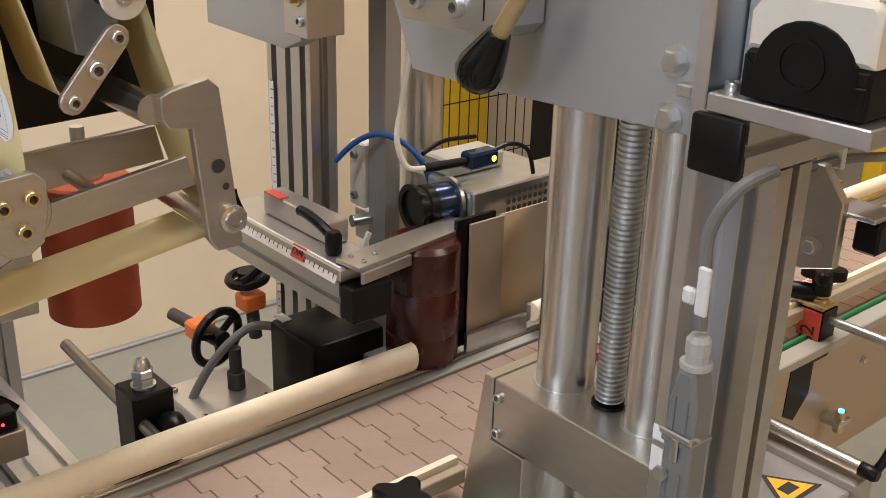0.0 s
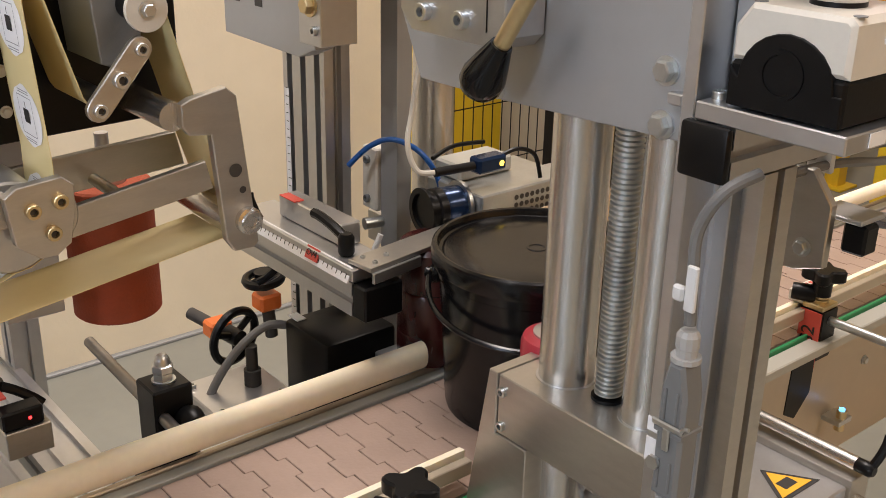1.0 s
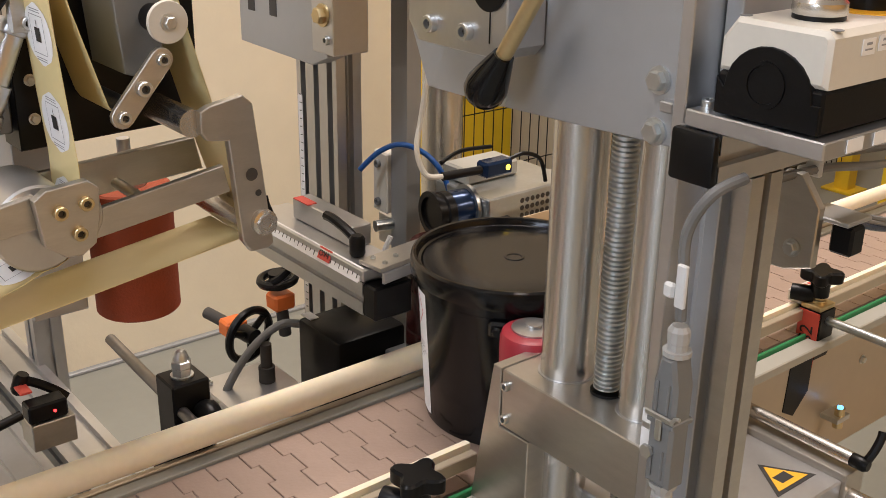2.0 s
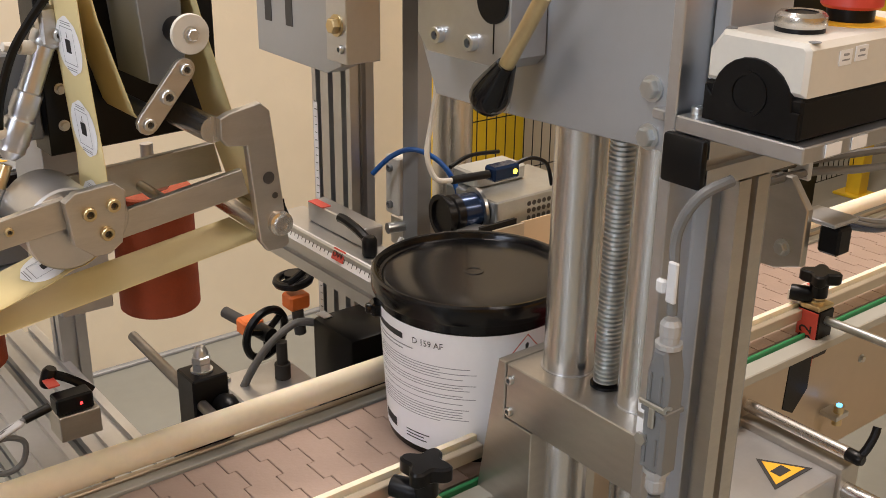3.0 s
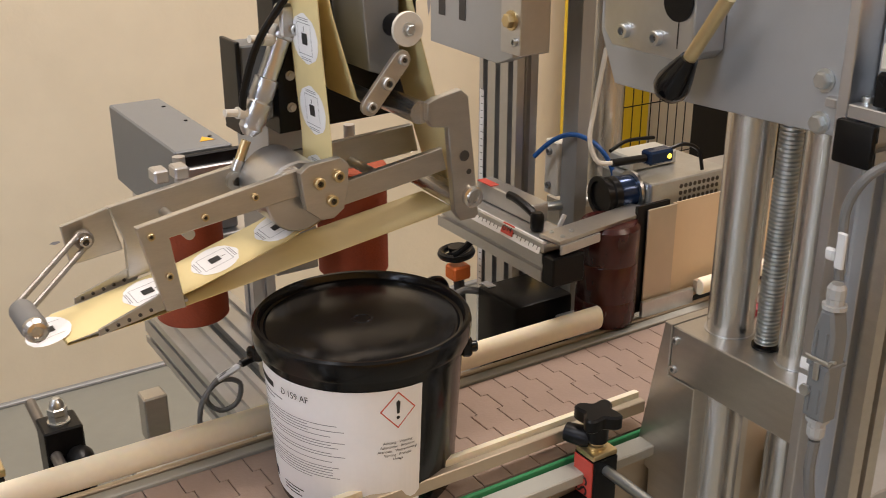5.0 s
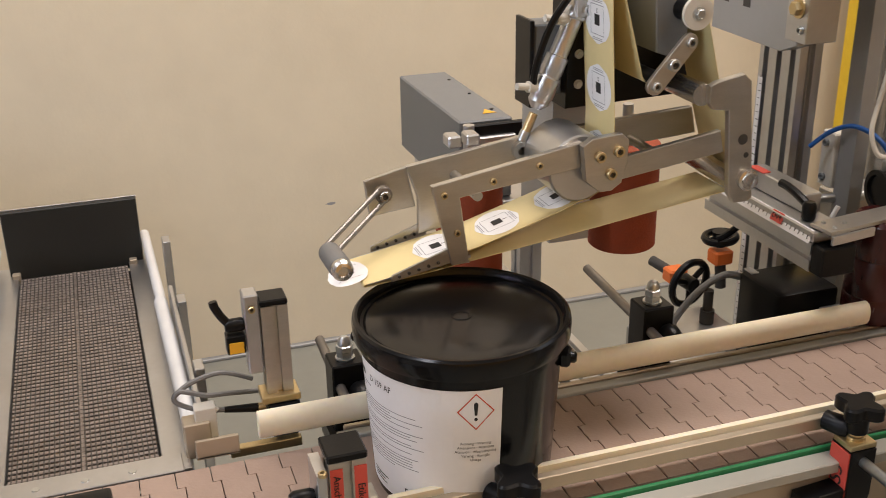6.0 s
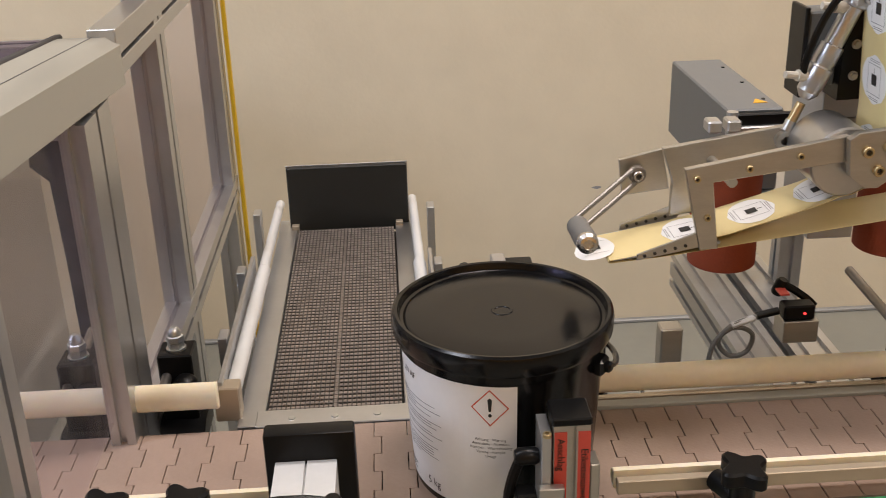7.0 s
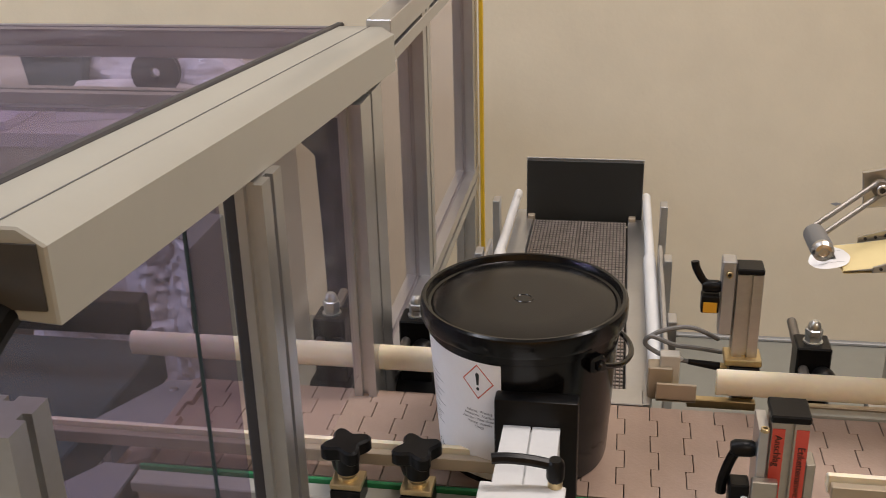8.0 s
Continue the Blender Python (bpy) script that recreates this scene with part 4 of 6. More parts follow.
    strip(bm, [(0.2715, 1.1035), (0.2705, 1.1018), (0.273, 1.1005), (0.34, 1.1065), (0.55, 1.1325), (0.712, 1.1540)], y0, y1)
    part("return_web", bm, M_TAPE, g, "pale yellow empty backing web")
    bm = B()
    strip(bm, [(0.7275, 1.175), (0.712, 1.203), (0.694, 1.262), (0.664, 1.37), (0.650, 1.43)], y0, y1)
    part("rising_web", bm, M_TAPE, g, "pale yellow empty backing web")
    bm = B()
    strip(bm, [(0.556, 1.44), (0.566, 1.385), (0.590, 1.300), (0.594, 1.2935), (0.600, 1.2912), (0.607, 1.2945)], y0, y1)
    part("feed_web", bm, M_TAPE, g, "pale yellow empty backing web")

    # labels along the web, found by running length
    P = [Vector((u, 0, v)) for u, v in up]
    lens = [0]
    for p, q in zip(P, P[1:]):
        lens.append(lens[-1] + (q - p).length)

    def at(s):
        for i in range(len(P) - 1):
            if s <= lens[i + 1] or i == len(P) - 2:
                f = (s - lens[i]) / (lens[i + 1] - lens[i])
                d = (P[i + 1] - P[i]).normalized()
                return P[i].lerp(P[i + 1], f), d
    ym = (y0 + y1) / 2
    # outside of the web: the side towards -x and up
    def patch(s, pts, lift):
        out = []
        for u, v in pts:
            p, d = at(s + u)
            nrm = Vector((d.z, 0, -d.x))
            out.append(p + nrm * lift + Vector((0, ym + v - p.y, 0)))
        return out

    def label_at(s):
        bm = B()
        prev = None
        for u in np.linspace(-0.0264, 0.0264, 9):
            h = 0.0300 * math.sqrt(max(0.0, 1 - (u / 0.0265) ** 2))
            cur = [bm.verts.new(q) for q in patch(s, [(u, -h), (u, h)], 0.0005)]
            if prev:
                bm.faces.new((prev[0], prev[1], cur[1], cur[0]))
            prev = cur
        lab = part("round_label", bm, M_WHITE, g, "round white printed label", flip=False)
        bm = B()
        w, h, t = 0.0165, 0.0155, 0.0007
        for r in (((-w, -h), (w, -h + t)), ((-w, h - t), (w, h)), ((-w, -h), (-w + t, h)), ((w - t, -h), (w, h))):
            (a0, b0), (a1, b1) = r
            bm.faces.new([bm.verts.new(q) for q in patch(s, [(a0, b0), (a1, b0), (a1, b1), (a0, b1)], 0.0009)])
        for j in (-0.0215, -0.0195, 0.0195, 0.0215):
            bm.faces.new([bm.verts.new(q) for q in patch(s, [(j, -0.012), (j + 0.0008, -0.012), (j + 0.0008, 0.012), (j, 0.012)], 0.0009)])
        part("print_frame", bm, M_GREYPR, lab, flip=False)
        bm = B()
        bm.faces.new([bm.verts.new(q) for q in patch(s, [(-0.006, -0.006), (0.006, -0.006), (0.006, 0.006), (-0.006, 0.006)], 0.0010)])
        bm.faces.new([bm.verts.new(q) for q in patch(s, [(-0.0125, -0.0006), (-0.007, -0.0006), (-0.007, 0.0006), (-0.0125, 0.0006)], 0.0010)])
        part("print_square", bm, M_PRINT, lab, flip=False)
    s = 0.062
    total = lens[-1]
    while s < total - 0.02:
        label_at(s)
        s += 0.0755
    bm = B()
    prev = None
    tip = [Vector((0.284 - u * 0.94, ym, 1.1072 - u * 0.10 - 5.0 * max(0.0, u - 0.012) ** 2)) for u in np.linspace(0, 0.046, 12)]
    for u, c in zip(np.linspace(-0.0262, 0.0262, 12), tip):
        h = 0.0300 * math.sqrt(max(0.0, 1 - (u / 0.0265) ** 2))
        cur = [bm.verts.new(c + Vector((0, -h, 0))), bm.verts.new(c + Vector((0, h, 0)))]
        if prev:
            bm.faces.new((prev[0], prev[1], cur[1], cur[0]))
        prev = cur
    peel = part("peeling_label", bm, M_WHITE, g, "half-peeled round white label", flip=False)
    bm = B()
    for k in (4, 5, 6):
        p, q = tip[k] + Vector((0, 0, 0.0006)), tip[k + 1] + Vector((0, 0, 0.0006))
        w = Vector((0, 0.006, 0))
        bm.faces.new([bm.verts.new(v) for v in (p - w, p + w, q + w, q - w)])
    part("print_square", bm, M_PRINT, peel, flip=False)
    bm = B()
    for k in range(2, 9):
        p, q = tip[k] + Vector((0, 0, 0.0005)), tip[k + 1] + Vector((0, 0, 0.0005))
        for e in (-0.0155, 0.0148):
            bm.faces.new([bm.verts.new(v) for v in (p + Vector((0, e, 0)), p + Vector((0, e + 0.0007, 0)), q + Vector((0, e + 0.0007, 0)), q + Vector((0, e, 0)))])
    part("print_frame", bm, M_GREYPR, peel, flip=False)
    # tension lever
    bm = B()
    dirv = Vector((0.038, 0, 0.044)).normalized()
    side = Vector((-dirv.z, 0, dirv.x)) * 0.010
    a, b = Vector((0.592, 0, 1.295)), Vector((0.630, 0, 1.339))
    pts = []
    for c, s0 in ((a, 1), (b, -1)):
        for k in range(7):
            q = math.pi * k / 6
            v = side * math.cos(q) * s0 - dirv * 0.010 * math.sin(q) * s0
            pts.append(((c + v).x, (c + v).z))
    prism(bm, pts, "y", 1.048, 1.054, 0.0008)
    part("tension_lever", bm, M_MILL, g, "rounded tension lever")
    for x, z, r in ((0.592, 1.295, 0.0055), (0.630, 1.339, 0.0055), (0.611, 1.317, 0.0068)):
        socket_screw((x, 1.048, z), (0, -1, 0), r, g, M_ZINC)
    bm = B()
    turned(bm, (0.640, 1.052, 1.368), (0, 1, 0), [(0, 0), (0.0175, 0), (0.0180, 0.001), (0.0180, 0.004), (0, 0.004)], 40)
    part("knurled_disc", bm, M_WPLAS, g, "pale knurled disc")
    hex_bolt((0.640, 1.052, 1.368), (0, -1, 0), 0.0055, g)
    bm = B()
    cyl(bm, (0.640, 1.056, 1.368), (0.640, 1.15, 1.368), 0.012, n=20)
    part("tension_roller", bm, M_BLACK, g)
    bm = B()
    cyl(bm, (0.600, 1.054, 1.300), (0.600, 1.15, 1.300), 0.008, n=20)
    part("lower_tension_roller", bm, M_BLACK, g)
    bm = B()
    prism(bm, [(0.606, 1.40), (0.612, 1.322), (0.640, 1.312), (0.648, 1.34), (0.648, 1.42), (0.606, 1.42)], "y", 1.085, 1.158, 0.001)
    part("inner_box", bm, M_GREYP, g, "grey folded inner guard")
    return g


applicator()


def applicator_head():
    g = thing("applicator_head", (0.63, 1.25, 0.02), "black applicator head on a slotted aluminium tower", "machine head")
    bm = B()
    prism(bm, [(0.541, 1.247), (0.716, 1.252), (0.716, 1.50), (0.541, 1.50)], "y", 1.162, 1.205, 0.001)
    part("black_plate", bm, M_BLACK, g, "black head plate")
    bm = B()
    ends(bm, (0.505, 1.172, 1.262), (0.540, 1.212, 1.345), 0.002)
    part("side_housing", bm, M_GREYP, g, "grey side housing")
    bm = B()
    ends(bm, (0.499, 1.170, 1.250), (0.5045, 1.214, 1.35), 0.001)
    part("side_plate", bm, M_BLACK, g)
    for z in (1.275, 1.31):
        hex_bolt((0.556, 1.162, z), (0, -1, 0), 0.004, g)
    # tower behind
    for x in (0.640,):
        bm = B()
        bar(bm, "z", (x, 1.50), 0.0, 1.0, 0.036, 0.036)
        part("tower_profile", bm, M_ALU, g, "slotted aluminium upright")
    bm = B()
    ends(bm, (0.545, 1.207, 1.06), (0.60, 1.30, 1.30), 0.001)
    part("mount_plate", bm, M_PLATE, g)
    # air cylinder
    bm = B()
    a, b = Vector((0.547, 1.150, 1.365)), Vector((0.496, 1.150, 1.250))
    d = (b - a).normalized()
    turned(bm, a, d, [(0, 0), (0.0125, 0), (0.0135, 0.002), (0.0135, 0.010), (0.0125, 0.012), (0.0105, 0.013), (0.0105, 0.056), (0.0130, 0.057), (0.0130, 0.076), (0.0118, 0.078), (0.0118, 0.081), (0.0138, 0.083), (0.0138, 0.104), (0.0125, 0.106), (0.0125, 0.112), (0.0095, 0.116), (0.006, 0.120), (0, 0.120)], 24)
    part("air_cylinder", bm, M_ALU, g, "slim bright air cylinder")
    bm = B()
    cyl(bm, b, b + d * 0.024, 0.0052, n=12)
    part("piston_rod", bm, M_BRASSY, g)
    bm = B()
    turned(bm, b + d * 0.022, d, [(0, 0), (0.0065, 0), (0.0065, 0.012), (0.004, 0.014), (0.004, 0.022), (0, 0.022)], 14)
    turned(bm, (0.4795, 1.142, 1.209), (0, 1, 0), [(0.005, 0), (0.0105, 0), (0.0105, 0.010), (0.005, 0.010)], 20)
    part("rod_end", bm, M_ZINC, g, "ball joint rod end")
    for p in (a + d * 0.015, a + d * 0.095):
        bm = B()
        cyl(bm, p, p + Vector((-0.022, -0.004, 0.004)), 0.0065, n=12)
        cyl(bm, p + Vector((-0.022, -0.004, 0.004)), p + Vector((-0.036, -0.006, 0.006)), 0.0042, n=10)
        part("air_fitting", bm, M_WPLAS, g, "pale push-in air fitting")
    bm = B()
    q = a + d * 0.095 + Vector((-0.016, -0.004, 0.004))
    sweep(bm, [q, q + Vector((0.004, -0.004, 0.03)), q + Vector((0.022, -0.006, 0.075)), q + Vector((0.06, -0.01, 0.125)), q + Vector((0.10, 0, 0.17))], 0.0042, 8)
    part("black_hose", bm, M_BLACK, g, "black air hose")
    bm = B()
    q = a + d * 0.01
    sweep(bm, [q + Vector((0.0, -0.006, 0.0)), q + Vector((0.02, -0.012, 0.03)), q + Vector((0.07, -0.01, 0.07))], 0.0042, 8)
    part("blue_hose", bm, M_BLUE, g, "blue air hose")
    bm = B()
    bx(bm, (0.552, 1.145, 1.372), (0.030, 0.018, 0.036), 0.003)
    part("cylinder_clevis", bm, M_MILL, g)
    socket_screw((0.552, 1.136, 1.364), (0, -1, 0), 0.006, g, M_ZINC)


applicator_head()


def foam_roll(x, y, z0, z1, r, label):
    g = thing("hanging_roll", (x, y, z0), label, "roll", "red-brown rolls under the applicator")
    bm = B()
    h = z1 - z0
    turned(bm, (x, y, z0), (0, 0, 1), [(0.020, 0), (r - 0.002, 0), (r, 0.002), (r, h - 0.002), (r - 0.002, h), (0.020, h), (0.020, 0)], 48)
    part("sleeve", bm, M_BRICK, g)
    bm = B()
    cyl(bm, (x, y, z0 + 0.002), (x, y, z1 + 0.004), 0.0195, n=24)
    cyl(bm, (x, y, z1), (x, y, z1 + 0.05), 0.007, n=14)
    part("core", bm, M_ALU, g)


foam_roll(0.668, 1.245, 1.030, 1.170, 0.0445, "red-brown roll hanging behind the label web")
foam_roll(0.452, 1.245, 1.020, 1.165, 0.0420, "red-brown roll half hidden behind the arm")


def instrument_box():
    g = thing("instrument_box", (0.57, 1.65, 1.01), "grey sheet-metal instrument box on the tower", "instrument box")
    bm = B()
    ends(bm, (0.530, 1.50, 1.016), (0.614, 1.81, 1.142), 0.0025)
    part("housing", bm, M_GREYP, g, "grey sheet-metal housing")
    bm = B()
    ends(bm, (0.538, 1.488, 1.090), (0.66, 1.499, 1.138), 0.002)
    part("front_module", bm, M_BLACK, g)
    bm = B()
    ends(bm, (0.536, 1.487, 1.085), (0.612, 1.478, 1.122), 0.002)
    part("front_plate", bm, M_ALU, g)
    bm = B()
    prism(bm, [(0.578, 1.53), (0.600, 1.53), (0.589, 1.552)], "z", 1.1422, 1.1428)
    part("warning_sticker", bm, M_WARNY, g, "small yellow warning triangle")
    for y in (1.55, 1.65, 1.75):
        bm = B()
        turned(bm, (0.600, y, 1.1415), (0, 0, 1), [(0, 0), (0.003, 0), (0.003, 0.002), (0, 0.002)], 8)
        part("lid_screw", bm, M_BLACK, g)
    bm = B()
    ends(bm, (0.535, 1.485, 1.0005), (0.66, 1.75, 1.0155), 0.002)
    part("support_plate", bm, M_ALU, g)


instrument_box()


# ---------- rear aluminium cross profiles with sensor ----------
def rear_cross():
    g = thing("cross_profile", (0.56, 1.4, 0.80), "pair of slotted aluminium profiles running to the wall side", "profile frame")
    for x in (0.525, 0.60):
        bm = B()
        bar(bm, "y", (x, 0.84), 1.13, 1.62, 0.060, 0.060, 2, 2)
        part("profile", bm, M_ALU, g, "slotted aluminium profile")
    bm = B()
    ends(bm, (0.497, 1.127, 0.812), (0.553, 1.1295, 0.868), 0.002)
    ends(bm, (0.572, 1.127, 0.812), (0.628, 1.1295, 0.868), 0.002)
    part("end_cap", bm, M_BLACK, g, "black end cap")
    bm = B()
    bar(bm, "x", (1.145, 0.885), 0.335, 0.47, 0.04, 0.03)
    part("short_profile", bm, M_ALU, g)
    bm = B()
    bx(bm, (0.385, 1.22, 0.915), (0.028, 0.026, 0.06), 0.002)
    part("angle_block", bm, M_MILL, g)
    s = thing("light_sensor", (0.565, 1.20, 0.92), "black light sensor with red light on an aluminium block", "sensor")
    bm = B()
    bx(bm, (0.563, 1.205, 0.935), (0.045, 0.035, 0.030), 0.001)
    part("block", bm, M_MILL, s)
    bm = B()
    bx(bm, (0.560, 1.200, 0.961), (0.040, 0.022, 0.020), 0.002)
    part("body", bm, M_BLACK, s)
    bm = B()
    turned(bm, (0.566, 1.1885, 0.961), (0, -1, 0), [(0, 0), (0.0016, 0), (0.0016, 0.0008), (0, 0.0008)], 12)
    part("led", bm, M_LEDR, s)
    bm = B()
    bx(bm, (0.545, 1.215, 0.980), (0.012, 0.020, 0.002))
    part("red_tag", bm, M_STICK, s)
    clamp_lever(s, (0.545, 1.235, 0.968), (0.3, -0.2, 1), (0.035, -0.02, -0.03), 0.0085)
    bm = B()
    cyl(bm, (0.536, 1.20, 0.961), (0.508, 1.198, 0.956), 0.005, n=12)
    part("plug", bm, M_BLACK, s)
    bm = B()
    bx(bm, (0.490, 1.196, 0.950), (0.034, 0.010, 0.008), 0.003, Matrix.Rotation(radians(-18), 3, "Y"))
    part("cable_tag", bm, M_WHITEP, s, "white cable marker")
    bm = B()
    sweep(bm, [(0.508, 1.198, 0.956), (0.475, 1.195, 0.945), (0.462, 1.20, 0.920), (0.478, 1.20, 0.900), (0.500, 1.20, 0.905), (0.505, 1.20, 0.930), (0.480, 1.20, 0.940), (0.455, 1.2, 0.915), (0.45, 1.2, 0.86), (0.452, 1.2, 0.80)], 0.0032, 8)
    part("cable", bm, M_CABLE, s, "looped grey cable")
    s.location = s.location + Vector((-0.015, 0.013, 0))


rear_cross()


# ---------- scaled column with adjustable carriage ----------
def scale_column():
    g = thing("scale_column", (0.97, 1.27, 0.05), "tall slotted aluminium column with a white scale", "column")
    bm = B()
    bar(bm, "z", (0.947, 1.255), 0.20, 1.70, 0.034, 0.086, 1, 3, 0.011, 0.013)
    part("profile", bm, M_ALU, g, "slotted aluminium column")
    bm = B()
    ends(bm, (0.9293, 1.286, 0.80), (0.9298, 1.2955, 1.22))
    part("scale", bm, M_WHITE, g, "white ruler strip")
    bm = B()
    for k in range(42):
        z = 0.81 + 0.01 * k
        ends(bm, (0.9288, 1.288 if k % 5 else 1.286, z), (0.9293, 1.292, z + 0.0008))
    part("scale_print", bm, M_PRINT, g)
    # upper slide plate
    bm = B()
    prism(bm, [(1.375, 1.275), (1.215, 1.272), (1.182, 1.285), (1.182, 1.60), (1.375, 1.60)], "x", 0.900, 0.925, 0.001)
    part("slide_plate", bm, M_PLATE, g, "dark grey slotted slide plate")
    # Dark strips on the face paint the shade within the two slots.
    bm = B()
    for y in (1.345, 1.295):
        ends(bm, (0.8993, y - 0.008, 1.315), (0.8999, y + 0.008, 1.42), 0.0002)
    part("slot_recess", bm, M_DARKB, g)
    bm = B()
    ends(bm, (0.880, 1.140, 1.296), (0.925, 1.181, 1.45), 0.001)
    part("slide_block", bm, M_ALU, g)
    hex_bolt((0.880, 1.158, 1.337), (-1, 0, 0), 0.009, g, M_BRASSY)
    socket_screw((0.880, 1.150, 1.312), (-1, 0, 0), 0.005, g)
    bm = B()
    bar(bm, "y", (0.955, 1.40), 0.70, 1.20, 0.06, 0.05)
    part("top_arm", bm, M_PLATE, g)

    c = thing("sliding_carriage", (0.83, 1.13, 1.05), "aluminium cross slide with scale, red tag and clamp levers", "carriage")
    bm = B()
    bar(bm, "y", (0.842, 1.084), 1.035, 1.262, 0.046, 0.036, 1, 1)
    part("profile", bm, M_ALU, c, "slotted aluminium slide profile")
    bm = B()
    ends(bm, (0.8185, 1.012, 1.066), (0.8655, 1.0345, 1.1025), 0.002)
    part("end_cap", bm, M_BLACK, c, "black end cap")
    bm = B()
    prism(bm, [(0.8135, 1.103), (0.8195, 1.1175), (0.8215, 1.1175), (0.8155, 1.103)], "y", 1.035, 1.255)
    part("scale", bm, M_WHITE, c, "white ruler strip")
    bm = B()
    for k in range(26):
        y = 1.04 + 0.008 * k
        bx(bm, (0.8165, y, 1.1105), (0.0006, 0.0008, 0.006 if k % 2 else 0.009), 0, Matrix.Rotation(radians(22), 3, "Y"))
    part("scale_print", bm, M_PRINT, c)
    bm = B()
    ends(bm, (0.8165, 1.03, 1.1045), (0.866, 1.255, 1.117), 0.001)
    part("slide_bar", bm, M_ALU, c)
    bm = B()
    ends(bm, (0.842, 1.085, 1.1175), (0.866, 1.205, 1.142), 0.0015)
    part("clamp_bar", bm, M_ALU, c, "aluminium clamp bar")
    bm = B()
    bx(bm, (0.8165, 1.100, 1.1125), (0.0012, 0.022, 0.013), 0, Matrix.Rotation(radians(22), 3, "Y"))
    part("red_tag", bm, M_STICK, c, "red tag")
    bm = B()
    bx(bm, (0.846, 1.185, 1.1425), (0.012, 0.03, 0.0012))
    part("top_tag", bm, M_STICK, c, "red tag")
    writing("OV4", 0.0095, M_PRINT, c, facing((0.8152, 1.100, 1.1130), (-1, 0, 0.4)))
    clamp_lever(c, (0.842, 1.212, 1.105), (-1, 0, 0.1), (-0.004, 0.012, 0.036), 0.008)
    clamp_lever(c, (0.836, 1.068, 1.117), (0, 0, 1), (-0.002, 0.055, 0.006), 0.0085)
    clamp_lever(c, (0.86, 1.235, 1.062), (0, 0, -1), (-0.02, 0.02, -0.02), 0.008)
    bm = B()
    prism(bm, [(0.823, 1.046), (0.826, 1.012), (0.998, 1.037), (0.983, 1.068)], "z", 1.1182, 1.1232, 0.0006)
    part("roller_bridge", bm, M_MILL, c, "flat brushed bridge plate over the roller")
    for x, y in ((0.836, 1.040), (0.838, 1.022), (0.858, 1.031)):
        socket_screw((x, y, 1.1232), (0, 0, 1), 0.0028, c)
    bm = B()
    bx(bm, (0.860, 1.0155, 1.1125), (0.066, 0.004, 0.0112), 0.0006, Matrix.Rotation(radians(8.3), 3, "Z"))
    part("bridge_flange", bm, M_ALU, c)
    set_back(g, 1.128)
    g.location = g.location + Vector((-0.016, 0.012, 0))
    set_back(c, 1.128)
    c.location = c.location + Vector((0, 0, -0.012))


scale_column()


def wrap_roller():
    g = thing("wrap_roller", (1.015, 1.150, 0.895), "dark red rubber-coated wrap roller beside the belt", "roller")
    bm = B()
    turned(bm, (1.015, 1.150, 0.897), (0, 0, 1), [(0, 0.008), (0.034, 0.008), (0.040, 0.010), (0.0425, 0.018), (0.0425, 0.045), (0.0418, 0.047), (0.0425, 0.049), (0.0425, 0.100), (0.0415, 0.102), (0.0425, 0.104), (0.0425, 0.152), (0.038, 0.158), (0, 0.158)], 48)
    part("coating", bm, M_RUBBER, g)
    bm = B()
    cyl(bm, (1.015, 1.150, 0.88), (1.015, 1.150, 1.058), 0.010, n=20)
    part("axle", bm, M_STEEL, g)
    bm = B()
    ends(bm, (0.965, 1.128, 0.878), (1.065, 1.20, 0.9040), 0.002)
    part("bearing_plate", bm, M_ZINC, g)
    bm = B()
    sweep(bm, [(0.968, 1.19, 1.06), (0.955, 1.192, 1.03), (0.950, 1.192, 0.99), (0.958, 1.19, 0.972), (0.978, 1.188, 0.98)], 0.0035, 8)
    part("white_hose", bm, M_WHITEP, g, "thin white hose")


wrap_roller()


def press_roller():
    g = thing("press_roller", (0.0, 0.0, 0.0), "crimson press roller on a swing arm", "roller")
    bm = B()
    turned(bm, (0, 0, 0.04), (0, 0, 1), [(0, 0), (0.031, 0), (0.033, 0.003), (0.033, 0.118), (0.031, 0.124), (0.026, 0.127), (0, 0.127)], 40)
    part("coating", bm, M_RUBBER2, g, "crimson rubber coating")
    bm = B()
    turned(bm, (0, 0, 0.167), (0, 0, 1), [(0, 0), (0.022, 0), (0.022, 0.002), (0.008, 0.003), (0.008, 0.006), (0, 0.006)], 24)
    part("cap", bm, M_ALU, g, "grey end cap")
    bm = B()
    ends(bm, (-0.014, -0.13, 0.022), (0.014, 0.012, 0.036), 0.002)
    part("swing_arm", bm, M_ALU, g)
    bm = B()
    cyl(bm, (0, 0, 0.02), (0, 0, 0.05), 0.009, n=16)
    part("axle", bm, M_STEEL, g)
    return g


PRESS = press_roller()


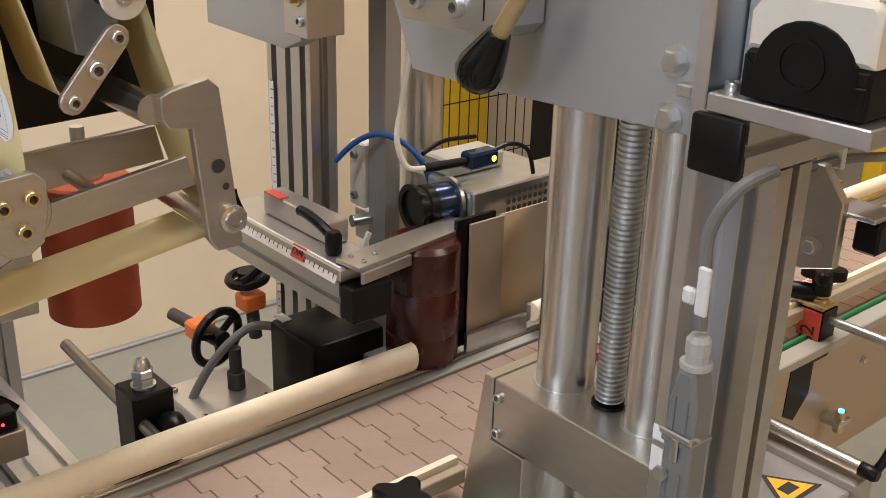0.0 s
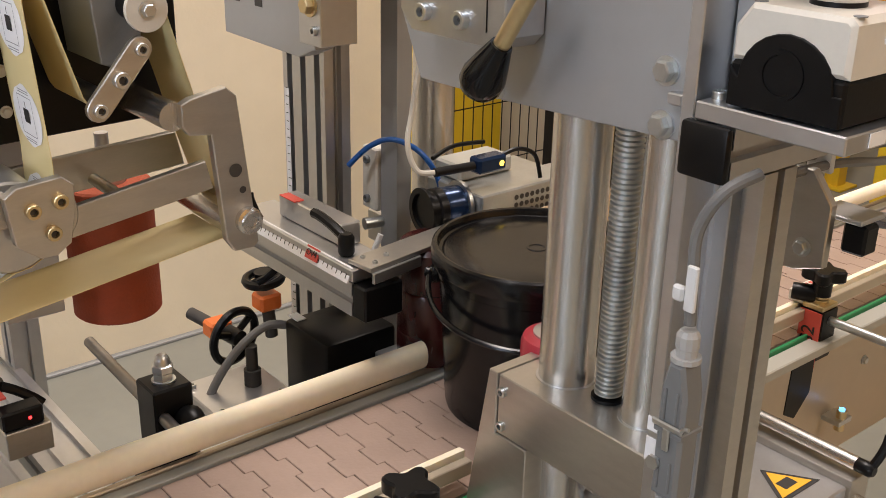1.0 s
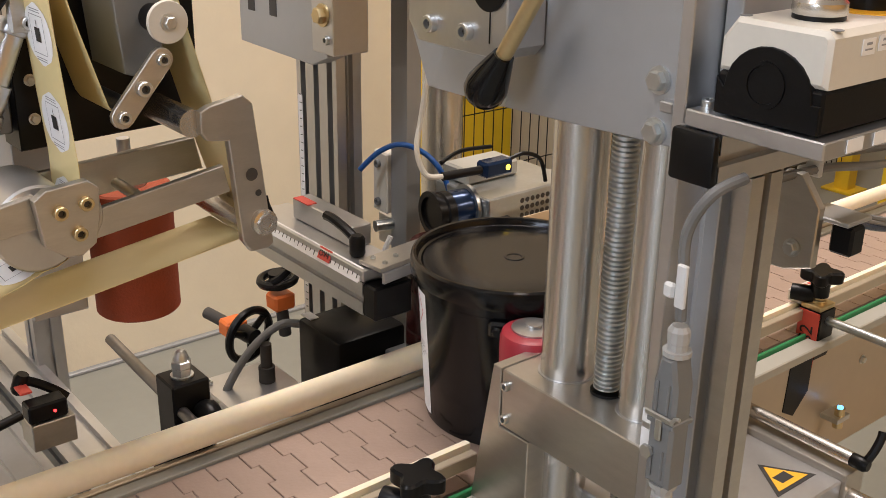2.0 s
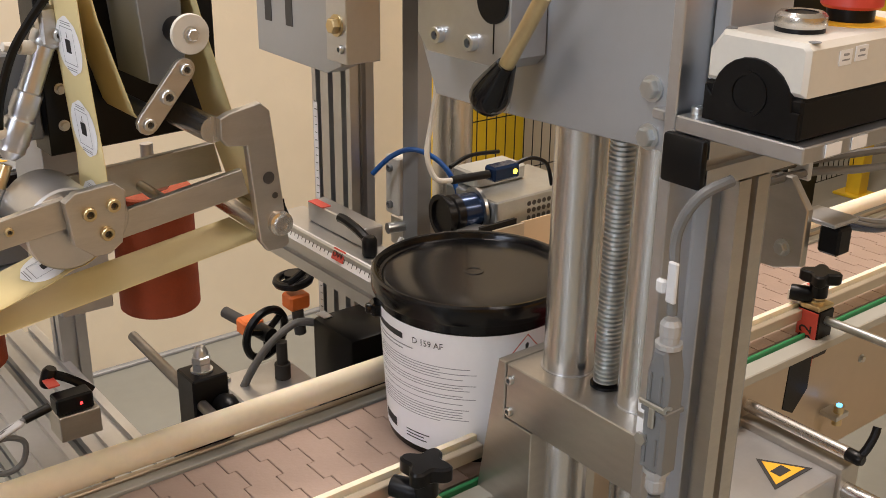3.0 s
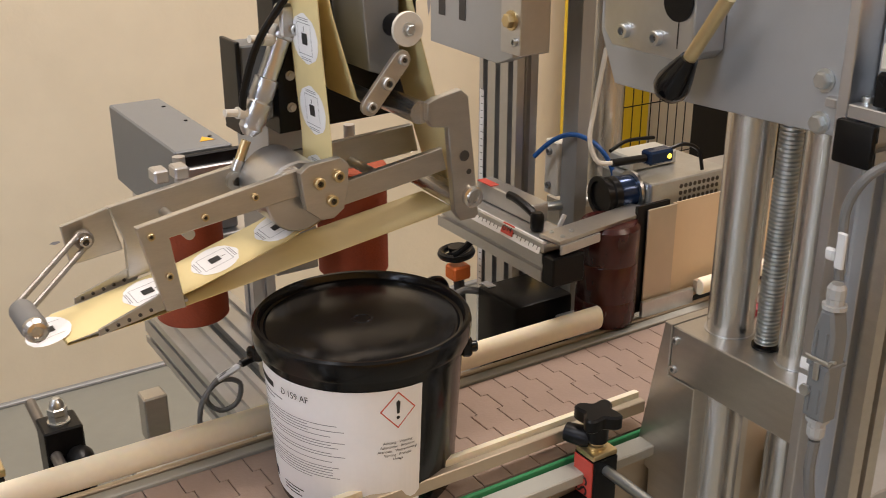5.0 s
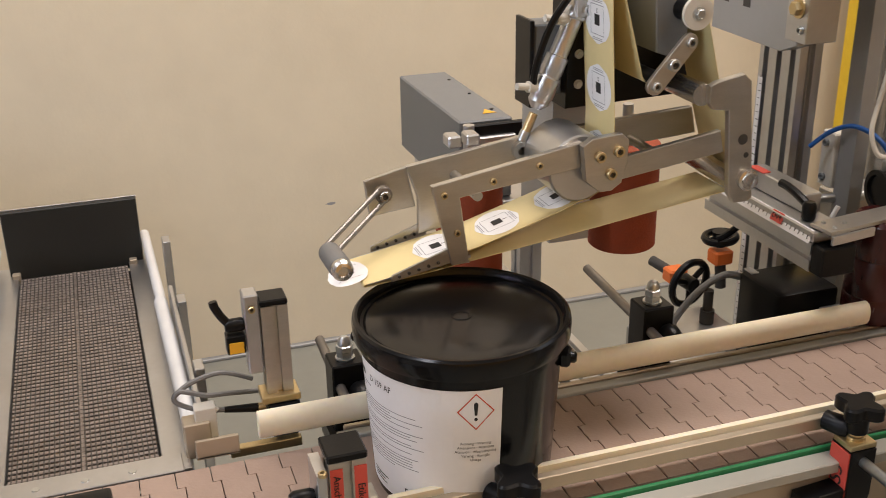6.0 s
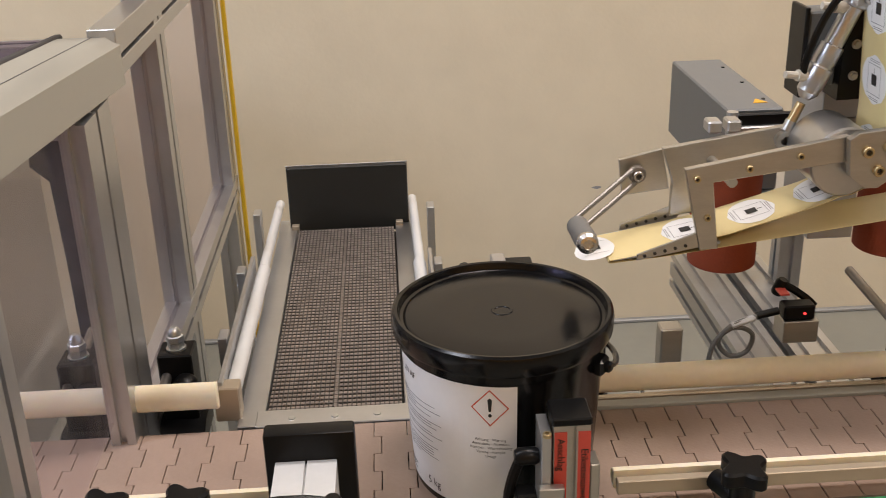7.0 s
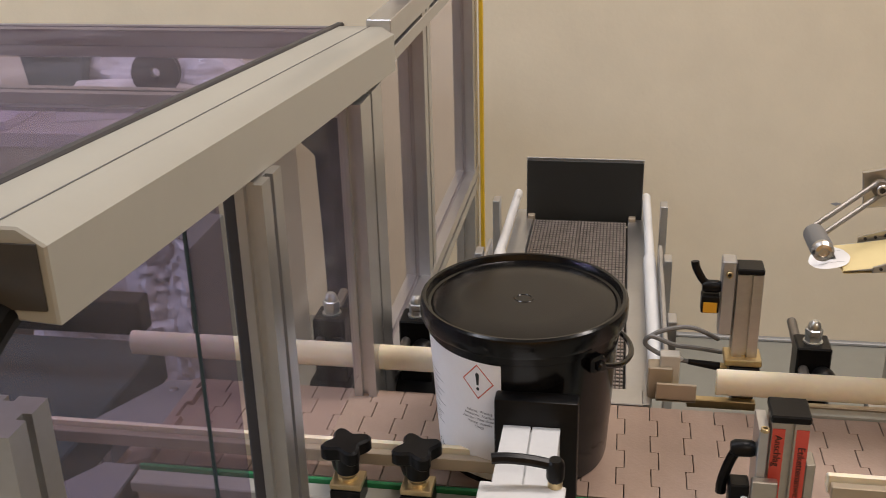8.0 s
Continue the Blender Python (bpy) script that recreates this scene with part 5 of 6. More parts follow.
def gear_motor():
    g = thing("gear_motor", (0.84, 1.18, 0.80), "black gear motor box with grey cable and orange handwheel drive", "motor")
    bm = B()
    ends(bm, (0.852, 1.132, 0.868), (0.948, 1.222, 0.972), 0.006, 2)
    part("housing", bm, M_BLACK, g, "black motor housing")
    bm = B()
    ends(bm, (0.846, 1.128, 0.855), (0.952, 1.226, 0.867), 0.002)
    part("flange", bm, M_GREYP, g)
    bm = B()
    bx(bm, (0.866, 1.215, 0.9728), (0.012, 0.02, 0.0012))
    part("white_tag", bm, M_WHITE, g)
    bm = B()
    sweep(bm, [(0.858, 1.227, 0.960), (0.835, 1.235, 0.962), (0.800, 1.240, 0.940), (0.770, 1.245, 0.90), (0.752, 1.245, 0.86)], 0.0052, 10)
    part("cable", bm, M_CABLE, g, "grey motor cable")
    s = thing("slide_table", (0.80, 1.24, 0.80), "pale aluminium slide table with screws", "slide table")
    bm = B()
    ends(bm, (0.745, 1.185, 0.875), (0.845, 1.285, 0.893), 0.002)
    part("top_plate", bm, M_ALU, s)
    bm = B()
    ends(bm, (0.725, 1.20, 0.80), (0.845, 1.30, 0.874), 0.002)
    part("base", bm, M_ALU, s)
    for x, y in ((0.755, 1.197), (0.755, 1.270), (0.83, 1.197)):
        socket_screw((x, y, 0.893), (0, 0, 1), 0.0045, s)
    bm = B()
    ends(bm, (0.66, 1.13, 0.872), (0.80, 1.165, 0.888), 0.002)
    part("front_rail", bm, M_ALU, s)
    bm = B()
    turned(bm, (0.815, 1.235, 0.893), (0, 0, 1), [(0, 0), (0.010, 0), (0.010, 0.02), (0.007, 0.02), (0.007, 0.05), (0, 0.05)], 16)
    part("spindle_post", bm, M_DARKB, s)

    def handwheel(c, axis, r, name_label):
        h = thing("handwheel", c, name_label, "handwheel", "black handwheels")
        m = along(c, axis)
        bm = B()
        n, k2 = 36, 8
        rings = []
        for i in range(n):
            a = 2 * math.pi * i / n
            cc = Vector((r * math.cos(a), r * math.sin(a), 0))
            d = Vector((math.cos(a), math.sin(a), 0))
            rings.append([bm.verts.new(m @ (cc + 0.0055 * (math.cos(2 * math.pi * j / k2) * d + math.sin(2 * math.pi * j / k2) * Vector((0, 0, 1))))) for j in range(k2)])
        for i in range(n):
            p, q = rings[i], rings[(i + 1) % n]
            for j in range(k2):
                bm.faces.new((p[j], p[(j + 1) % k2], q[(j + 1) % k2], q[j]))
        part("rim", bm, M_BLACK, h)
        for i in range(3):
            a = 2 * math.pi * i / 3 + 0.4
            bm = B()
            cyl(bm, Vector(c), m @ Vector((r * math.cos(a), r * math.sin(a), 0)), 0.0045, n=10)
            part("spoke", bm, M_BLACK, h)
        bm = B()
        turned(bm, c, axis, [(0, -0.01), (0.011, -0.01), (0.011, 0.012), (0, 0.012)], 18)
        part("hub", bm, M_BLACK, h)
        bm = B()
        bx(bm, Vector(c) + Vector(axis).normalized() * 0.03, (0.03, 0.026, 0.022), 0.003)
        part("position_counter", bm, M_ORANGE, h, "orange position counter")
        bm = B()
        cyl(bm, Vector(c) + Vector(axis).normalized() * 0.04, Vector(c) + Vector(axis).normalized() * 0.08, 0.008, n=14)
        part("spindle", bm, M_DARKB, h)
        set_back(h, 1.10)
    handwheel((0.838, 1.318, 0.915), (-0.25, 1, 0.1), 0.034, "upright black handwheel with orange counter")
    for x, y in ((0.76, 1.22), (0.83, 1.28)):
        bm = B()
        ends(bm, (x - 0.02, y - 0.02, 0.115), (x + 0.02, y + 0.02, 0.7995), 0.002)
        part("leg", bm, M_ALU, s)
    bm = B()
    ends(bm, (0.846, 1.14, 0.80), (0.945, 1.215, 0.8545), 0.002)
    part("motor_bracket", bm, M_ALU, g)
    set_back(g, 1.08)
    set_back(s, 1.08)
    handwheel((0.878, 1.31, 0.985), (0.1, 0, -1), 0.022, "small flat black handwheel with orange counter")


gear_motor()


def rear_post():
    g = thing("grey_post", (0.98, 1.16, 0.02), "grey painted machine post with cover plates", "post")
    bm = B()
    prism(bm, [(0.966, 1.156), (0.966, 1.186), (0.986, 1.186), (0.986, 1.156)], "z", 0.20, 1.70, 0.0015)
    part("post", bm, M_POST, g)
    bm = B()
    ends(bm, (0.960, 1.187, 1.090), (1.00, 1.215, 1.165), 0.002)
    part("lower_plate", bm, M_WPLAS, g, "pale cover plate")
    bm = B()
    ends(bm, (0.960, 1.187, 1.385), (1.00, 1.200, 1.44), 0.002)
    part("upper_plate", bm, M_WPLAS, g, "pale cover plate")
    bm = B()
    ends(bm, (0.9590, 1.188, 1.415), (0.9598, 1.197, 1.437))
    part("red_tag", bm, M_STICK, g)
    for z in (1.103, 1.150):
        socket_screw((0.960, 1.203, z), (-1, 0, 0), 0.0048, g, M_GREYP)
    bm = B()
    ends(bm, (0.985, 1.18, 1.035), (1.35, 1.24, 1.075), 0.002)
    part("cross_beam", bm, M_ALU, g)
    bm = B()
    cyl(bm, (0.945, 1.19, 1.078), (1.05, 1.17, 1.078), 0.007, n=14)
    part("guide_shaft", bm, M_ZINC, g)
    set_back(g, 1.14)
    h = thing("blue_hose", (0.99, 1.2, 1.12), "blue air hose in an arc", "hose")
    bm = B()
    sweep(bm, [(0.955, 1.235, 1.135), (0.97, 1.215, 1.160), (0.985, 1.19, 1.172), (1.005, 1.165, 1.160), (1.02, 1.15, 1.13), (1.022, 1.14, 1.09)], 0.0033, 10)
    part("hose", bm, M_BLUE, h)
    set_back(h, 1.10)


rear_post()


def label_unwinder():
    g = thing("servo_drive", (1.10, 1.16, 1.05), "black and blue drum motor with perforated housing", "drive unit")
    bm = B()
    turned(bm, (1.052, 1.19, 1.092), (1, -0.12, 0), [(0, 0.004), (0.021, 0.004), (0.022, 0), (0.029, 0), (0.029, 0.004), (0.023, 0.005), (0.023, 0.014), (0.0255, 0.016), (0.0255, 0.026), (0.024, 0.027)], 36)
    part("end_bell", bm, M_BLACK, g)
    bm = B()
    turned(bm, (1.0788, 1.1868, 1.092), (1, -0.12, 0), [(0.024, 0), (0.0245, 0.001), (0.0245, 0.026), (0, 0.026)], 36)
    part("blue_sleeve", bm, M_BLUEB, g, "shiny blue sleeve")
    bm = B()
    turned(bm, (1.1046, 1.1837, 1.092), (1, -0.12, 0), [(0, 0), (0.030, 0), (0.030, 0.005), (0, 0.005)], 36)
    part("flange", bm, M_ZINC, g)
    bm = B()
    ends(bm, (1.108, 1.143, 1.050), (1.26, 1.25, 1.112), 0.002)
    part("housing", bm, M_ZINC, g, "metal housing")
    # Rows of dark discs paint shaded holes onto the closed housing.
    bm = B()
    for i in range(9):
        for j in range(4):
            turned(bm, (1.165 + 0.009 * i, 1.1428, 1.070 + 0.010 * j), (0, -1, 0), [(0, 0), (0.0035, 0), (0.0035, 0.0004), (0, 0.0004)], 8)
    tagged(part("perforation", bm, M_DARKB, g), kind="stuff")
    bm = B()
    ends(bm, (1.12, 1.20, 1.1125), (1.21, 1.25, 1.134), 0.003)
    part("top_case", bm, M_BEAM, g, "pale top case")
    bm = B()
    bx(bm, (1.135, 1.165, 1.145), (0.045, 0.022, 0.020), 0.003)
    part("sensor_body", bm, M_BLUEB, g, "dark blue sensor")
    bm = B()
    turned(bm, (1.148, 1.1538, 1.145), (0, -1, 0), [(0, 0), (0.0035, 0), (0.0035, 0.0008), (0, 0.0008)], 12)
    part("led", bm, M_LEDY, g)
    bm = B()
    cyl(bm, (1.112, 1.165, 1.145), (1.055, 1.17, 1.146), 0.0055, n=12)
    part("plug", bm, M_BLACK, g)
    bm = B()
    sweep(bm, [(1.055, 1.17, 1.146), (1.035, 1.178, 1.150), (1.03, 1.19, 1.18), (1.045, 1.20, 1.22), (1.06, 1.20, 1.30)], 0.0034, 8)
    part("white_cable", bm, M_WPLAS, g, "pale cable")
    bm = B()
    sweep(bm, [(1.155, 1.165, 1.150), (1.18, 1.16, 1.156), (1.205, 1.155, 1.145), (1.212, 1.15, 1.115)], 0.0028, 8)
    sweep(bm, [(1.06, 1.18, 1.160), (1.10, 1.19, 1.166), (1.15, 1.19, 1.163)], 0.0028, 8)
    part("black_cable", bm, M_BLACK, g)
    g.location = g.location + Vector((-0.014, 0.012, -0.022))
    w = thing("paper_web", (1.15, 1.14, 0.90), "cream paper web beside a dark steel guide plate", "paper web")
    bm = B()
    ends(bm, (1.124, 1.140, 0.905), (1.35, 1.1412, 1.062))
    part("web", bm, M_KRAFT, w)
    bm = B()
    ends(bm, (1.066, 1.128, 0.910), (1.120, 1.131, 1.066), 0.0008)
    part("guide_plate", bm, M_SIDE, w, "dark steel guide plate")
    bm = B()
    ends(bm, (1.05, 1.133, 0.91), (1.110, 1.138, 1.072))
    part("dark_backing", bm, M_BLACK, w)
    bm = B()
    ends(bm, (1.06, 1.12, 0.905), (1.16, 1.127, 0.93), 0.001)
    part("foot_angle", bm, M_ZINC, w)
    p = thing("steel_pillar", (1.25, 1.40, 0.02), "round steel pillar behind the portal", "pillar")
    bm = B()
    cyl(bm, (1.232, 1.42, 0.02), (1.232, 1.42, 1.70), 0.031, n=32)
    part("tube", bm, M_STEEL, p)


label_unwinder()


def safety_fence():
    g = thing("safety_fence", (2.4, 2.6, 0.0), "yellow safety fence post with black wire mesh", "fence")
    for x in (2.20, 3.3, 4.6):
        bm = B()
        ends(bm, (x - 0.035, 2.62, 0.0), (x + 0.035, 2.69, 2.1), 0.003)
        part("post", bm, M_YELLOW, g, "yellow post")
        bm = B()
        ends(bm, (x - 0.07, 2.58, 0.0), (x + 0.07, 2.73, 0.012), 0.002)
        part("base_plate", bm, M_YELLOW, g)
    for x0, x1 in ((2.24, 3.26), (3.34, 4.56)):
        bm = B()
        k = x0
        while k < x1:
            cyl(bm, (k, 2.655, 0.12), (k, 2.655, 2.05), 0.002, n=5)
            k += 0.04
        z = 0.12
        while z < 2.06:
            cyl(bm, (x0, 2.659, z), (x1, 2.659, z), 0.002, n=5)
            z += 0.19
        tagged(part("wire_mesh", bm, M_BLACK, g, "black welded wire mesh"), kind="stuff")
    c = thing("electrical_cabinet", (2.6, 2.2, 0.0), "dark machine cabinet behind the portal", "cabinet")
    bm = B()
    ends(bm, (2.55, 2.0, 0.02), (3.2, 2.5, 1.16), 0.006)
    part("body", bm, M_BLACK, c)
    bm = B()
    ends(bm, (2.57, 1.996, 0.06), (2.86, 1.9995, 1.12), 0.001)
    part("door", bm, M_BLACK, c)
    y = thing("yellow_panel", (2.3, 2.9, 0.0), "bright yellow machine panel by the wall", "panel")
    bm = B()
    ends(bm, (2.40, 2.85, 0.0), (2.70, 2.95, 1.5), 0.004)
    part("sheet", bm, M_YELLOW, y)
    bm = B()
    ends(bm, (3.4, 1.8, 0.0), (4.6, 1.86, 1.95), 0.004)
    part("far_sheet", bm, M_YELLOW, y)


safety_fence()


# ---------- low unit and far line on the right ----------
def low_unit():
    g = thing("slide_unit", (1.33, 0.78, 0.0), "low aluminium slide unit with warning triangle and steel rods", "slide unit")
    bm = B()
    ends(bm, (1.06, 0.732, 0.735), (1.275, 0.872, 0.830), 0.002)
    part("body", bm, M_ALU, g, "satin aluminium body")
    bm = B()
    ends(bm, (1.276, 0.728, 0.79), (1.315, 0.878, 0.838), 0.001)
    part("rod_block", bm, M_MILL, g)
    bm = B()
    prism(bm, [(1.188, 0.758), (1.262, 0.758), (1.225, 0.812)], "z", 0.8302, 0.8308)
    part("warning_triangle", bm, M_PRINT, g, "black-edged warning triangle")
    bm = B()
    prism(bm, [(1.197, 0.763), (1.253, 0.763), (1.225, 0.804)], "z", 0.8309, 0.8314)
    part("triangle_fill", bm, M_WARNY, g, "yellow warning triangle")
    bm = B()
    bx(bm, (1.225, 0.777, 0.8316), (0.022, 0.014, 0.0004))
    part("pictogram", bm, M_PRINT, g)
    bm = B()
    cyl(bm, (1.295, 0.88, 0.850), (1.295, 0.735, 0.850), 0.0085, n=20)
    part("upper_rod", bm, M_STEEL, g, "bright steel rod")
    clamp_lever(g, (1.295, 0.737, 0.850), (0, -1, 0), (0.018, 0.0, 0.040), 0.0085)
    bm = B()
    cyl(bm, (1.29, 0.73, 0.805), (1.29, 0.672, 0.805), 0.0105, n=20)
    part("lower_rod", bm, M_STEEL, g, "bright steel rod")
    bm = B()
    cyl(bm, (1.235, 0.733, 0.795), (1.240, 0.690, 0.790), 0.011, n=14)
    part("air_fitting", bm, M_WPLAS, g, "pale air fitting")
    bm = B()
    sweep(bm, [(1.240, 0.690, 0.790), (1.245, 0.66, 0.785), (1.26, 0.62, 0.75)], 0.007, 10)
    part("blue_hose", bm, M_BLUE, g, "blue air hose")
    for x in (1.10, 1.25):
        bm = B()
        bar(bm, "z", (x, 0.80), 0.02, 0.734, 0.05, 0.05)
        part("leg", bm, M_ALU, g)
        bm = B()
        ends(bm, (x - 0.04, 0.76, 0.0), (x + 0.04, 0.84, 0.0198), 0.003)
        part("foot", bm, M_BLACK, g)
    b = thing("floor_beam", (1.9, 0.72, 0.42), "long cream painted machine beam", "beam")
    bm = B()
    ends(bm, (1.45, 0.66, 0.44), (3.4, 0.80, 0.60), 0.006)
    part("beam", bm, M_SIDE, b)
    for x in (1.6, 3.1):
        bm = B()
        ends(bm, (x, 0.70, 0.0), (x + 0.06, 0.76, 0.439), 0.003)
        part("leg", bm, M_SIDE, b)
    s = thing("proximity_sensor", (1.49, 0.865, 0.77), "small sensor with blue light on the conveyor side", "sensor")
    bm = B()
    bx(bm, (1.49, 0.868, 0.775), (0.03, 0.028, 0.008), 0.001)
    part("bracket", bm, M_ZINC, s)
    bm = B()
    cyl(bm, (1.49, 0.862, 0.76), (1.49, 0.862, 0.79), 0.007, n=14)
    part("body", bm, M_BRASSY, s)
    bm = B()
    turned(bm, (1.49, 0.862, 0.79), (0, 0, 1), [(0.004, 0), (0.004, 0.002), (0, 0.003)], 12)
    part("led", bm, M_LEDB, s)
    # bracket with black block on the post
    k = thing("plate_bracket", (0.95, 0.63, 1.21), "folded steel bracket with black block", "bracket")
    bm = B()
    prism(bm, [(0.662, 1.285), (0.640, 1.285), (0.622, 1.262), (0.622, 1.214), (0.646, 1.206), (0.662, 1.206)], "x", 0.948, 0.956, 0.001)
    part("plate", bm, M_MILL, k)
    hex_bolt((0.948, 0.640, 1.226), (-1, 0, 0), 0.0055, k)
    bm = B()
    ends(bm, (0.962, 0.600, 1.226), (0.980, 0.619, 1.249), 0.002)
    part("block", bm, M_BLACK, k)
    bm = B()
    ends(bm, (0.957, 0.602, 1.2502), (0.99, 0.640, 1.254), 0.001)
    part("shelf", bm, M_ALU, k)
    set_back(k, 1.12)
    c = thing("cable_bundle", (1.1, 0.62, 1.27), "grey cables tied along the profile arm", "cables")
    for j, (dy, dz) in enumerate(((0, 0), (0.008, -0.008), (-0.004, -0.014))):
        bm = B()
        sweep(bm, [(0.97, 0.715 + dy, 1.262 + dz), (1.06, 0.700 + dy, 1.268 + dz), (1.16, 0.705 + dy, 1.266 + dz * 2), (1.28, 0.73 + dy, 1.245 + dz * 2), (1.40, 0.77 + dy, 1.20), (1.50, 0.80, 1.10)], 0.0042, 8)
        part("cable", bm, M_CABLE, c)
    bm = B()
    bx(bm, (1.06, 0.702, 1.261), (0.005, 0.024, 0.028), 0.002)
    part("cable_tie", bm, M_WHITEP, c, "white cable tie")
    for j in range(3):
        bm = B()
        sweep(bm, [(1.09, 0.665 + 0.004 * j, 1.205 + 0.004 * j), (1.18, 0.675, 1.180 + 0.004 * j), (1.30, 0.70, 1.170 + 0.004 * j), (1.42, 0.76, 1.20)], 0.0030, 8)
        part("thin_cable", bm, M_BLUEB if j == 0 else M_CABLE, c)


low_unit()


# ---------- reject lane with wire belt ----------
def reject_lane():
    g = thing("wire_belt_lane", (-0.04, 1.42, 0.0), "side lane with brown wire-link belt and white rails", "conveyor")
    x0, x1, y0, y1, zt = -0.121, 0.040, 1.140, 1.720, 0.9
    bm = B()
    ends(bm, (x0 - 0.004, y0, 0.870), (x1 + 0.004, y1, 0.888))
    part("belt_bed", bm, M_DARKB, g)
    bm = B()
    n = 0
    y = y0 + 0.006
    while y < y1 - 0.004:
        for a, b in ((x0, -0.0435), (-0.0385, x1)):
            bx(bm, ((a + b) / 2, y, 0.8955), (b - a, 0.0056, 0.007), 0.0008)
        bx(bm, (-0.041, y + 0.003, 0.8945), (0.0042, 0.009, 0.006))
        y += 0.0098
        n += 1
    tagged(part("wire_mat", bm, M_WIRE, g, "close rows of brown links"), kind="stuff")
    bm = B()
    for k in range(28):
        x = x0 + 0.004 + (x1 - x0 - 0.008) * k / 27
        ends(bm, (x - 0.0008, y0 + 0.002, 0.889), (x + 0.0008, y1 - 0.002, 0.8996))
    tagged(part("wire_grid", bm, M_WIREG, g), kind="stuff")
    for sx, xa in ((-1, x0), (1, x1)):
        bm = B()
        a, b = sorted((xa + sx * 0.003, xa + sx * 0.034))
        ends(bm, (a, y0 - 0.03, 0.882), (b, y1 + 0.05, 0.898), 0.001)
        part("side_sheet", bm, M_ALU, g, "bright side sheet")
        bm = B()
        cyl(bm, (xa + sx * 0.040, y0 - 0.01, 0.925), (xa + sx * 0.036, 1.50, 0.925), 0.0095, n=20)
        part("white_rail", bm, M_WHITEP, g, "white plastic guide rail")
        bm = B()
        cyl(bm, (xa + sx * 0.037, 1.505, 0.925), (xa + sx * 0.034, y1 + 0.06, 0.925), 0.0075, n=20)
        part("rear_rail", bm, M_WHITEP, g, "white plastic guide rail")
        bm = B()
        ends(bm, (xa + sx * 0.052 - 0.003, y0 - 0.005, 0.905), (xa + sx * 0.052 + 0.003, 1.51, 0.945), 0.001)
        part("rail_channel", bm, M_ALU, g)
        bm = B()
        a, b = sorted((xa + sx * 0.030, xa + sx * 0.060))
        ends(bm, (a, y0 - 0.012, 0.895), (b, y0 + 0.012, 0.94), 0.0015)
        part("rail_end_bracket", bm, M_SIDE, g)
        for y in (1.25, 1.45, 1.68):
            bm = B()
            xa2 = xa + sx * 0.062
            ends(bm, (xa2 - 0.006, y - 0.014, 0.80), (xa2 + 0.006, y + 0.014, 0.95), 0.001)
            part("rail_post", bm, M_ALU, g)
    bm = B()
    ends(bm, (x0 - 0.012, 1.1025, 0.885), (x1 + 0.025, 1.1385, 0.9015), 0.001)
    part("transfer_plate", bm, M_ALU, g, "steel transfer plate with screws")
    for x in (x0 + 0.03, -0.04, x1 - 0.03):
        bm = B()
        turned(bm, (x, 1.118, 0.9015), (0, 0, 1), [(0, 0.0012), (0.004, 0.0010), (0.0045, 0), (0, 0)], 12)
        part("plate_screw", bm, M_ZINC, g)
    bm = B()
    ends(bm, (-0.136, 1.735, 0.885), (0.066, 1.741, 1.004), 0.0015)
    part("end_board", bm, M_BOARD, g, "dark stop board")
    bm = B()
    ends(bm, (-0.137, 1.742, 0.885), (0.067, 1.745, 1.0065), 0.0005)
    part("board_backing", bm, M_ALU, g)
    for x in (-0.127, 0.050):
        bm = B()
        ends(bm, (x - 0.006, 1.722, 0.878), (x + 0.006, 1.734, 0.905), 0.001)
        part("board_bracket", bm, M_SIDE, g)
    for x in (-0.14, 0.06):
        for y in (1.22, 1.66):
            bm = B()
            bar(bm, "z", (x, y), 0.0, 0.868, 0.04, 0.04)
            part("leg", bm, M_ALU, g)


reject_lane()


